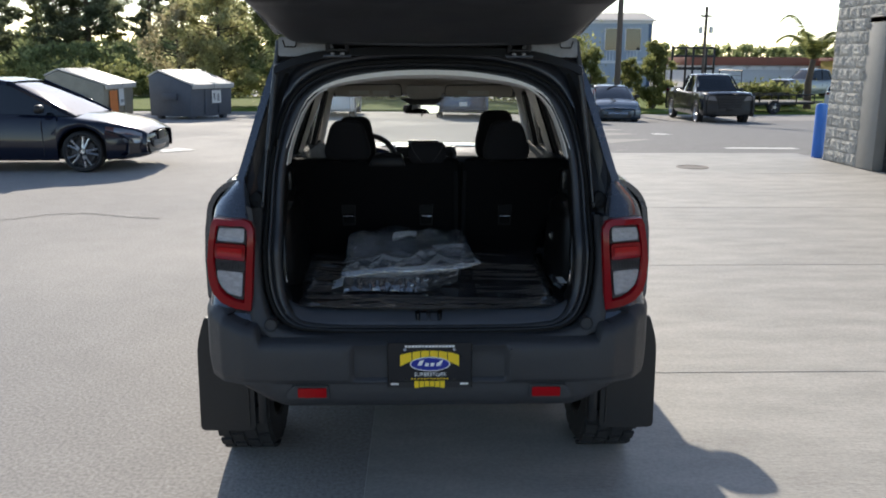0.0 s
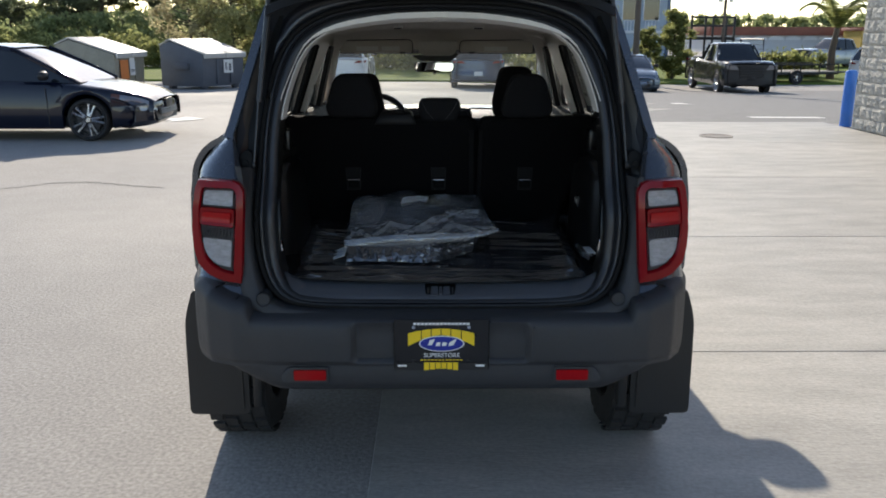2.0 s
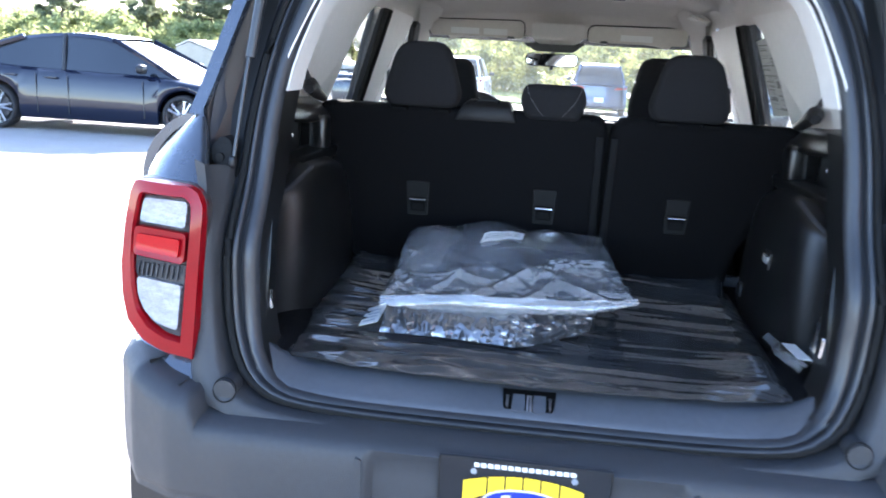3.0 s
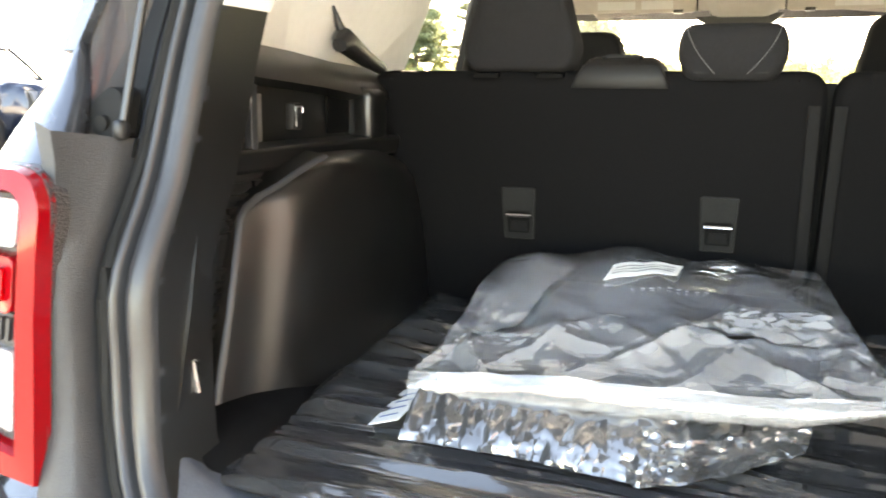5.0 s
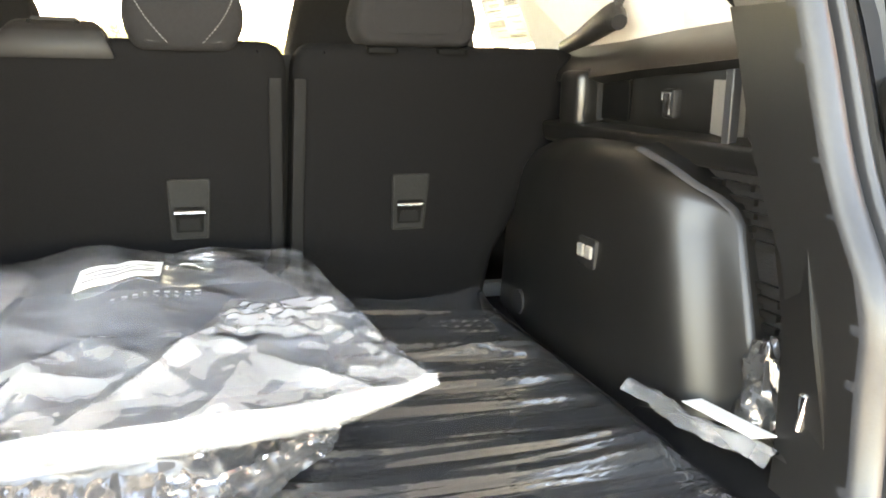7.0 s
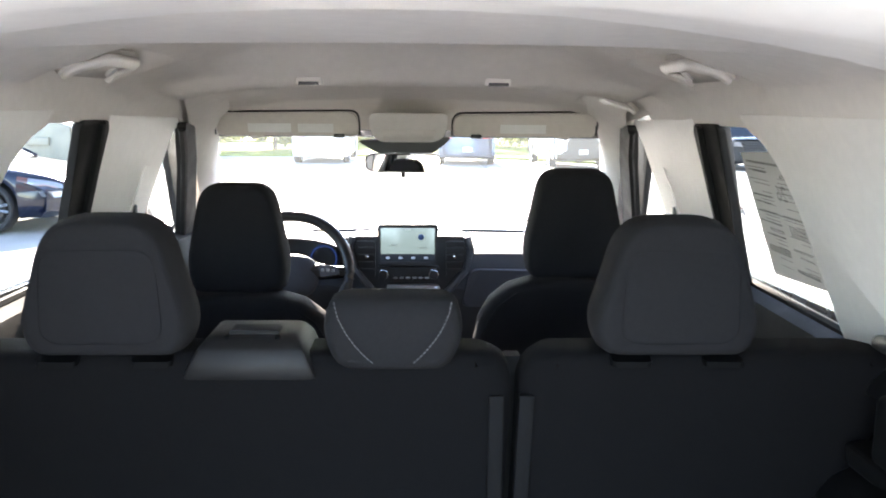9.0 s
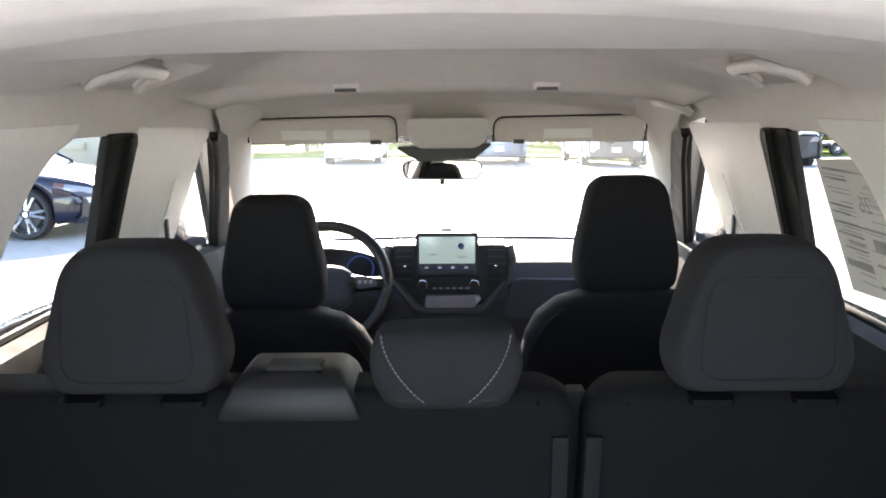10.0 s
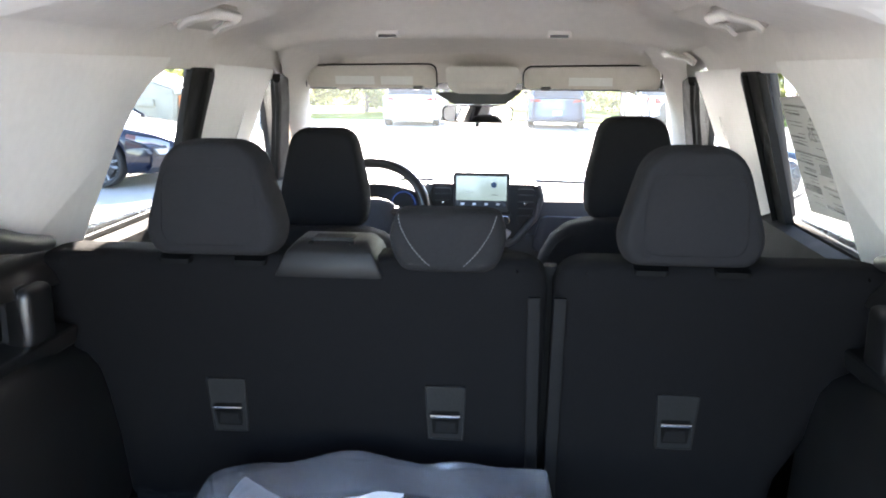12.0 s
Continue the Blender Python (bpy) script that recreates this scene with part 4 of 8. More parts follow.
def arch_block(u0, u1, material):
    """A block of an arched name: its foot follows the badge, its head a flatter bow."""
    us = [u0 + (u1 - u0) * k / 4 for k in range(5)]
    foot = [(u, 0.674 - 0.036 * (abs(u) / 0.105) ** 1.6) for u in us]
    head = [(u, 0.697 - 0.016 * (abs(u) / 0.105) ** 2) for u in us[::-1]]
    return bar("plate_block", foot + head, material)


for u0, u1 in ((-0.108, -0.066), (-0.063, -0.034), (-0.031, -0.002), (0.001, 0.030), (0.033, 0.064), (0.067, 0.108)):
    arch_block(u0, u1, YELLOW)
bar("plate_badge", [(0.002 + 0.074 * math.cos(a), 0.645 + 0.0275 * math.sin(a)) for a in [2 * math.pi * k / 40 for k in range(40)]], WHITE, -0.0022)
bar("plate_badge", [(0.002 + 0.070 * math.cos(a), 0.645 + 0.0245 * math.sin(a)) for a in [2 * math.pi * k / 40 for k in range(40)]], BADGE, -0.0028)
for pts in ([(-0.044, 0.640), (-0.030, 0.640), (-0.020, 0.661), (-0.036, 0.659)], [(-0.018, 0.637), (-0.004, 0.637), (-0.002, 0.650), (-0.015, 0.650)], [(0.002, 0.637), (0.016, 0.638), (0.020, 0.650), (0.005, 0.650)], [(0.024, 0.637), (0.040, 0.640), (0.050, 0.660), (0.043, 0.660), (0.026, 0.649)]):
    bar("badge_stroke", pts, WHITE, -0.0034)
for k in range(15):
    bar("web_line", [(-0.090 + 0.0123 * k, 0.709), (-0.0805 + 0.0123 * k, 0.709), (-0.0805 + 0.0123 * k, 0.717), (-0.090 + 0.0123 * k, 0.717)], WHITE)
for k in range(12):
    bar("web_line", [(-0.068 + 0.0118 * k, 0.586), (-0.060 + 0.0118 * k, 0.586), (-0.060 + 0.0118 * k, 0.590), (-0.068 + 0.0118 * k, 0.590)], YELLOW)
for k in range(6):
    u = -0.056 + 0.019 * k
    h = 0.006 * abs(k - 2.5) / 2.5
    bar("plate_block", [(u, 0.560 - h), (u + 0.0165, 0.560 - h), (u + 0.0165, 0.581), (u, 0.581)], YELLOW, -0.0052)
for s in (-1, 1):
    bar("badge_stroke", [(s * 0.113, 0.566), (s * 0.142, 0.566), (s * 0.142, 0.573), (s * 0.113, 0.573)], WHITE, -0.0052)
    part("plate_screw", cyl((s * 0.09, 0.0, 0.702), (s * 0.09, -0.005, 0.702), 0.006, 12), CHROME, plate)
    part("plate_screw", cyl((s * 0.09, 0.0, 0.583), (s * 0.09, -0.005, 0.583), 0.006, 12), BLACK, plate)
word = bpy.data.curves.new("word", "FONT")
word.body, word.size, word.align_x, word.extrude = "SUPERSTORE", 0.0205, "CENTER", 0.0005
word.materials.append(WHITE)
word_ob = new("plate_word", word)
word_ob.parent = plate
word_ob.matrix_basis = pose(0.002, -0.0018, 0.598, 90, 0, 0)

# front end, closed off plainly: bonnet, nose, floor
part("bonnet", loft([[(x, y, z - 0.03 * (abs(x) / 0.74) ** 3) for x in [-0.74 + 0.148 * k for k in range(11)]] for y, z in ((3.02, 1.14), (3.2, 1.145), (3.7, 1.10), (4.1, 1.05), (4.27, 0.99), (4.33, 0.92))]), PAINT, suv, "dark grey bonnet", thick=0.015)
part("nose", loft([[(x, 4.36 - 0.22 * (abs(x) / 0.8) ** 3 + o, z) for x in [-0.80 + 0.16 * k for k in range(11)]] for z, o in ((0.95, -0.02), (0.9, 0.0), (0.7, 0.01), (0.5, 0.015), (0.36, -0.02), (0.26, -0.1))]), PLASTIC, suv, thick=0.02)
part("grille", prism(rounded([(-0.6, 0.90), (0.6, 0.90), (0.58, 0.74), (-0.58, 0.74)], 0.03), lambda u, v, d: (u, 4.37 - 0.2 * (abs(u) / 0.8) ** 3 + d, v), -0.03, 0.025, 0.006), BLACK, suv)
for s in (-1, 1):
    part("head_lamp", cyl((s * 0.62, 4.20, 0.83), (s * 0.62, 4.34, 0.83), 0.085, 24), CLEAR_LENS, suv)
part("floor_pan", box(-0.70, 0.70, 0.30, 4.1, 0.40, 0.45, 0.02), BLACK, suv)
part("cabin_floor", box(-0.72, 0.72, 1.2, 3.1, 0.45, 0.49, 0.01), CARPET, suv)
part("firewall", box(-0.72, 0.72, 3.02, 3.10, 0.36, 1.10, 0.01), BLACK, suv)

# ---- cabin: headliner, pillars, glass ----
HEAD = [(0.42, 1.672), (0.55, 1.678), (0.80, 1.675), (0.93, 1.670), (0.955, 1.671), (0.966, 1.700), (0.995, 1.746), (1.05, 1.764), (1.40, 1.766), (1.54, 1.748), (1.63, 1.712), (1.69, 1.664), (1.715, 1.641), (1.735, 1.634), (1.75, 1.642), (1.760, 1.664), (1.80, 1.672), (2.0, 1.660), (2.25, 1.632), (2.36, 1.612), (2.44, 1.580), (2.53, 1.52)]
COVES = ((1.385, -1), (1.385, 1), (2.11, 1))      # round the grab handles


def cove(x, y):
    d = 0.0
    for cy, side in COVES:
        d = max(d, smooth((0.150 - abs(y - cy)) / 0.035) * smooth((0.085 - abs(x * side - 0.50 - 0.04 * smooth((cy - 1.5) / 0.5))) / 0.022))
    return 0.032 * d


rows = []
for y in sorted({round(0.42 + 0.0211 * k, 4) for k in range(100)} | {y for y, z in HEAD}):
    z = interp(y, HEAD)
    e = 1 + 0.03 * smooth((y - 1.5) / 0.8)
    k = smooth((y - 1.55) / 0.15)
    top = [(0, 0.0), (0.15, 0.001), (0.30, 0.003 + 0.003 * k), (0.42, 0.008 + 0.010 * k), (0.47, 0.012 + 0.018 * k)]
    side = interp(y, [(0.4, 1.572), (1.6, 1.568), (2.05, 1.548), (2.53, 1.50)])
    recess = max(0.0, z - 1.672)
    half = [(x * e, z - d - recess * smooth((x - 0.33) / 0.12)) for x, d in top] + [(0.530 * e, max(side + 0.06, z - recess - 0.030 - 0.012 * k)), (0.568 * e, side + 0.055 - 0.02 * k), (0.590 * e, side - 0.006)]
    fine = [half[0]]
    for (xa, za), (xb, zb) in zip(half, half[1:]):
        n = max(1, round((xb - xa) / 0.014))
        fine += [(xa + (xb - xa) * q / n, za + (zb - za) * q / n) for q in range(1, n + 1)]
    rows.append([(-x, y, zz + cove(-x, y)) for x, zz in fine[::-1]] + [(x, y, zz + cove(x, y)) for x, zz in fine[1:]])
width = max(len(r) for r in rows)
rows = [r if len(r) == width else [tuple(v) for v in resample(r, width)] for r in rows]
part("headliner", loft(rows), LINER, suv, "pale beige fabric headliner", sharp=70)

PILLARS = {
    # outlines in (y, z) on the tilted side face
    "d_pillar_trim": [(0.350, 1.345), (0.545, 1.345), (0.50, 1.44), (0.455, 1.575), (0.430, 1.60), (0.425, 1.60)],
    "c_pillar_trim": [(0.775, 1.585), (1.37, 1.585), (1.355, 1.562), (1.30, 1.54), (1.262, 1.50), (1.236, 1.44), (1.215, 1.30), (1.205, 1.225), (0.96, 1.25), (0.70, 1.285), (0.545, 1.30), (0.56, 1.335), (0.60, 1.375), (0.655, 1.435), (0.755, 1.555)],
    "b_pillar_trim": [(1.622, 1.575), (2.13, 1.56), (2.105, 1.50), (2.11, 1.2), (1.76, 1.15), (1.725, 1.2), (1.650, 1.45)],
    "a_pillar_trim": [(2.10, 1.565), (2.53, 1.485), (3.20, 1.13), (2.74, 1.13), (2.36, 1.43), (2.22, 1.525)],
}


def side_face(s, grow=0.0):
    return lambda u, v, d: (s * (in_x(v) + d + grow), u, v)


for s in (-1, 1):
    for name, poly in PILLARS.items():
        m = BEIGE
        part(name, prism(rounded(poly, 0.018, 3), side_face(s), -0.004, 0.010, 0.005), m, suv, "beige plastic pillar trim")
    # dark lower end of the rear pillar trim, down beside the opening
    part("d_pillar_lower_trim", loft([[(s * x, y, z) for x, y, z in r] for r in ([(0.552, 0.165, 0.83), (0.552, 0.235, 0.83), (0.60, 0.27, 0.83)], [(0.556, 0.22, 1.0), (0.558, 0.262, 1.0), (0.612, 0.30, 1.0)], [(0.566, 0.265, 1.15), (0.578, 0.330, 1.15), (0.625, 0.37, 1.15)], [(0.566, 0.29, 1.25), (0.600, 0.395, 1.25), (0.66, 0.45, 1.25)], [(0.556, 0.31, 1.345), (0.655, 0.52, 1.345), (0.70, 0.56, 1.345)])]), SATIN, suv, thick=0.01)
    # dark door frames round the windows
    part("door_frame", prism(rounded([(1.475, 1.566), (1.620, 1.564), (1.648, 1.45), (1.738, 1.17), (1.63, 1.17), (1.60, 1.25), (1.535, 1.42)], 0.02, 3), side_face(s), -0.012, 0.006, 0.006), RUBBER, suv)
    part("window_seal", tube([(s * (in_x(z) - 0.013), y, z) for y, z in ((1.565, 1.56), (1.59, 1.50), (1.628, 1.38), (1.682, 1.22))], 0.010, 6), RUBBER, suv)
    part("door_frame", prism(rounded([(2.13, 1.55), (2.24, 1.535), (2.38, 1.44), (2.76, 1.13), (2.62, 1.13), (2.30, 1.42), (2.185, 1.505)], 0.015, 3), side_face(s), -0.022, 0.006, 0.009, 3), RUBBER, suv, "dark front door frame and seal")
    part("window_seal", tube([(s * (in_x(z) - 0.013), y, z) for y, z in ((2.15, 1.53), (2.25, 1.465), (2.44, 1.30), (2.62, 1.14))], 0.010, 6), RUBBER, suv)
    # door inner tops
    part("door_trim", loft([[(s * x, y, z) for x, z in ((0.735, 1.215), (0.715, 1.235), (0.685, 1.225), (0.655, 1.16), (0.65, 0.9), (0.66, 0.5))] for y in (1.10, 1.3, 1.5, 1.75)]), DOOR, suv, "black rear door trim")
    part("door_trim", loft([[(s * x, y, z - 0.03 * (y - 1.8)) for x, z in ((0.755, 1.20), (0.735, 1.215), (0.705, 1.205), (0.67, 1.14), (0.66, 0.9), (0.67, 0.5))] for y in (1.78, 2.2, 2.6, 3.0)]), DOOR, suv, "black front door trim")
    part("window_ledge_seal", tube([(s * 0.728, y, 1.237) for y in (1.15, 1.65)], 0.008, 6), RUBBER, suv)
    part("quarter_seal", tube([(s * (in_x(z) - 0.001), y, z) for y, z in ((0.46, 1.578), (0.62, 1.574), (0.74, 1.568), (0.768, 1.556), (0.752, 1.535), (0.655, 1.432), (0.575, 1.352), (0.548, 1.33))], 0.007, 8), RUBBER, suv)
    # panes
    for name, poly, glass in (("quarter_window", [(0.46, 1.60), (0.80, 1.60), (0.52, 1.28), (0.47, 1.30)], GLASS), ("rear_door_window", [(1.18, 1.20), (1.18, 1.60), (1.52, 1.60), (1.66, 1.20)], GLASS), ("front_door_window", [(2.08, 1.10), (2.08, 1.57), (2.30, 1.55), (2.80, 1.10)], GLASS)):
        bm = bmesh.new()
        bm.faces.new([bm.verts.new((s * (in_x(v) + 0.014), u, v)) for u, v in poly])
        pane = part(name, bm, glass, suv)
        pane.visible_shadow = False
    # outer skin of the pillars
    for poly in ([(1.02, 1.63), (1.32, 1.63), (1.22, 1.53), (1.16, 1.20), (0.92, 1.22), (0.86, 1.28)], [(1.66, 1.63), (2.10, 1.62), (2.06, 1.18), (1.80, 1.18)], [(2.14, 1.62), (2.55, 1.53), (3.2, 1.15), (2.78, 1.15), (2.36, 1.46)], [(0.40, 1.64), (2.3, 1.64), (2.3, 1.575), (0.42, 1.585)]):
        part("pillar_skin", prism(poly, lambda u, v, d: (s * (out_x(v, u) + d), u, v), -0.02, 0.0, 0.004), BLACK, suv)
    mirror = part("door_mirror", blob(s * 0.96, 2.62, 1.22, 0.13, 0.08, 0.09, 3.2), PAINT, suv, "grey door mirror")
    part("mirror_arm", tube([(s * 0.80, 2.70, 1.15), (s * 0.9, 2.66, 1.17)], 0.055, 10), BLACK, mirror)
    bm = bmesh.new()
    bm.faces.new([bm.verts.new((s * 0.98 + 0.1 * math.cos(a), 2.548, 1.22 + 0.068 * math.sin(a))) for a in [2 * math.pi * k / 24 for k in range(24)]])
    part("mirror_pane", bm, MIRROR, mirror)

bm = loft([[(x * w, y + 0.06 * (1 - abs(x)) , z) for x in [-1 + k / 5 for k in range(11)]] for y, z, w in ((2.50, 1.535, 0.625), (2.85, 1.345, 0.68), (3.20, 1.14, 0.73))])
screen = part("windscreen", bm, VEILED, suv, "clear windscreen")
screen.visible_shadow = False
bm = loft([[(x * 0.615, y + 0.06 * (1 - abs(x)), z) for x in [-1 + k / 5 for k in range(11)]] for y, z in ((2.50, 1.532), (2.57, 1.495))])
part("screen_band", bm, BLACK, suv)

# grab handles
def grab(s, y, z, x):
    """A folded grab handle: a broad bar between two curled ends, lying on a shallow base in the roof rail."""
    c = Vector((s * x, y, z))
    n = Vector((-s * 0.62, 0, -0.78))
    across = Vector((s * 0.78, 0, -0.62))
    base = bmesh.new()
    prism(rounded([(-0.040, -0.105), (0.034, -0.125), (0.034, 0.125), (-0.040, 0.105)], [0.03, 0.02, 0.02, 0.03], 5), lambda u, v, d: c + across * u + Vector((0, v, 0)) + n * d, -0.006, 0.0015, 0.001, bm=base)
    h = part("grab_handle", base, VISOR, suv, "beige fold-down grab handle in a roof recess", sharp=60)
    run = resample([(u, v, 0) for u, v in rounded([(0.026, -0.100), (-0.030, -0.082), (-0.030, 0.082), (0.026, 0.100)], [0.01, 0.035, 0.035, 0.01], 6)], 40)
    rows = []
    for i, p in enumerate(run):
        t = (run[min(39, i + 1)] - run[max(0, i - 1)]).normalized()
        o = c + across * p.x + Vector((0, p.y, 0)) + n * (0.004 + 0.014 * smooth((0.02 - p.x) / 0.045))
        side = across * t.y - Vector((0, t.x, 0))
        rows.append([o + side * (0.0125 * math.copysign(abs(math.cos(a)) ** 0.6, math.cos(a))) + n * (0.0065 * math.copysign(abs(math.sin(a)) ** 0.7, math.sin(a))) for a in [2 * math.pi * k / 14 for k in range(14)]])
    part("handle_bar", loft(rows, True, True), BEIGE, h, "smooth beige handle bar", sharp=60)
    for e in (-1, 1):
        o = c + across * 0.012 + Vector((0, e * 0.070, 0))
        part("pivot_cap", cyl(o, o + n * 0.006, 0.013, 18), BEIGE, h)
    return h


for s in (-1, 1):
    grab(s, 1.385, 1.662, 0.508)
grab(1, 2.11, 1.606, 0.540)
for x in (-0.20, 0.196):
    lamp = part("reading_lamp", prism(rounded([(x - 0.028, 1.70), (x + 0.028, 1.70), (x + 0.028, 1.72), (x - 0.028, 1.72)], 0.006), lambda u, v, d: (u, v, 1.644 + d), -0.006, 0.02, 0.003), BEIGE, suv)
    part("lamp_lens", prism(rounded([(x - 0.022, 1.699), (x + 0.022, 1.699), (x + 0.022, 1.715), (x - 0.022, 1.715)], 0.004), lambda u, v, d: (u, v, 1.6375 + d), -0.001, 0.006, 0.001), SATIN, lamp)

# sun visors
for s, x0, x1, cards in ((-1, -0.560, -0.150, ((-0.47, -0.345), (-0.325, -0.222))), (1, 0.128, 0.545, ((0.265, 0.40),))):
    v = part("sun_visor", prism(rounded([(x0, 1.505), (x1, 1.505), (x1, 1.574), (x0, 1.568)], [0.015, 0.015, 0.04, 0.04]), lambda u, w, d: (u, 2.39 + (1.57 - w) * 0.35 + d, w), -0.009, 0.009, 0.006), VISOR, suv, "beige folded sun visor")
    for a, b in cards:
        part("visor_card", prism([(a, 1.515), (b, 1.515), (b, 1.541), (a, 1.541)], lambda u, w, d: (u, 2.39 + (1.57 - w) * 0.35 + d, w), -0.0105, -0.009), WHITE, v, "white printed visor label")
    cx = -0.205 if s < 0 else 0.195
    part("visor_clip", box(cx - 0.016, cx + 0.016, 2.385, 2.41, 1.500, 1.512, 0.003), SATIN, v)
    # dark tube along the visor outline, drawn as the shadow behind its edge
    line = rounded([(x0 - 0.004, 1.508), (x0 - 0.004, 1.574), (x1 + 0.004, 1.580), (x1 + 0.004, 1.508)], [0, 0.045, 0.03, 0], 6)
    part("visor_shadow_line", tube([(u, 2.376 + (1.57 - w) * 0.35, w) for u, w in line], 0.0026, 6), RUBBER, suv)
for s in (-1, 1):
    rows = []
    for (ex, ey, ez), (fx, fy, fz) in (((0.440, 2.30, 1.640), (0.530, 1.90, 1.640)), ((0.480, 2.37, 1.606), (0.548, 2.02, 1.600)), ((0.512, 2.42, 1.584), (0.562, 2.10, 1.572)), ((0.545, 2.445, 1.562), (0.585, 2.19, 1.548)), ((0.568, 2.475, 1.528), (0.602, 2.28, 1.508)), ((0.584, 2.51, 1.490), (0.618, 2.36, 1.452)), ((0.606, 2.60, 1.430), (0.640, 2.46, 1.370)), ((0.634, 2.72, 1.355), (0.668, 2.60, 1.280)), ((0.676, 2.90, 1.250), (0.706, 2.80, 1.180)), ((0.727, 3.12, 1.140), (0.745, 3.02, 1.10))):
        e, f = Vector((ex, ey, ez)), Vector((fx, fy, fz))
        rows.append([(s * p.x, p.y, p.z) for p in [e + Vector((0.012, 0.03, 0.012)), e] + [e.lerp(f, k) + Vector((-0.014 * math.sin(math.pi * k), -0.02 * math.sin(math.pi * k), -0.004 * math.sin(math.pi * k))) for k in (0.15, 0.35, 0.6, 0.85, 1.0)]])
    part("windscreen_pillar_trim", loft(rows), LINER, suv, "beige curved windscreen pillar trim", sharp=75)
# overhead console and mirror
con = part("overhead_console", prism(rounded([(-0.118, 1.572), (0.112, 1.572), (0.105, 1.508), (0.075, 1.488), (-0.085, 1.488), (-0.112, 1.508)], 0.02), lambda u, v, d: (u, 2.325 + (1.60 - v) * 0.7 + d, v), 0.0, 0.12, 0.012), BEIGE, suv, "beige overhead console")
part("console_lid", prism(rounded([(-0.085, 1.525), (0.078, 1.525), (0.072, 1.496), (-0.08, 1.496)], 0.006), lambda u, v, d: (u, 2.325 + (1.60 - v) * 0.7 + d, v), -0.004, 0.004, 0.002), LINER, con)
part("camera_housing", prism(rounded([(-0.155, 1.49), (0.125, 1.50), (0.07, 1.455), (-0.095, 1.455)], 0.012), lambda u, v, d: (u, 2.42 + d, v), 0.0, 0.09, 0.008), BLACK, suv, "black windscreen camera housing")
rvm = part("rear_view_mirror", prism(rounded([(-0.140, 1.438), (-0.12, 1.450), (0.08, 1.450), (0.097, 1.438), (0.092, 1.402), (0.075, 1.392), (-0.12, 1.392), (-0.137, 1.402)], 0.012), lambda u, v, d: (u, 2.49 + d + 0.04 * (v - 1.42) - 0.11 * u, v), 0.0, 0.035, 0.006), BLACK, suv, "black framed rear-view mirror")
part("mirror_pane", prism(rounded([(-0.133, 1.436), (-0.118, 1.445), (0.078, 1.445), (0.091, 1.436), (0.087, 1.405), (0.073, 1.397), (-0.118, 1.397), (-0.131, 1.405)], 0.01), lambda u, v, d: (u, 2.488 + d + 0.04 * (v - 1.42) - 0.11 * u, v), -0.0015, 0.001), MIRROR, rvm)
part("mirror_stem", tube([(-0.02, 2.51, 1.445), (-0.02, 2.53, 1.47), (-0.02, 2.55, 1.50)], 0.012, 8), BLACK, rvm)
part("mirror_switch", box(-0.028, -0.014, 2.485, 2.50, 1.378, 1.394, 0.003), BLACK, rvm)

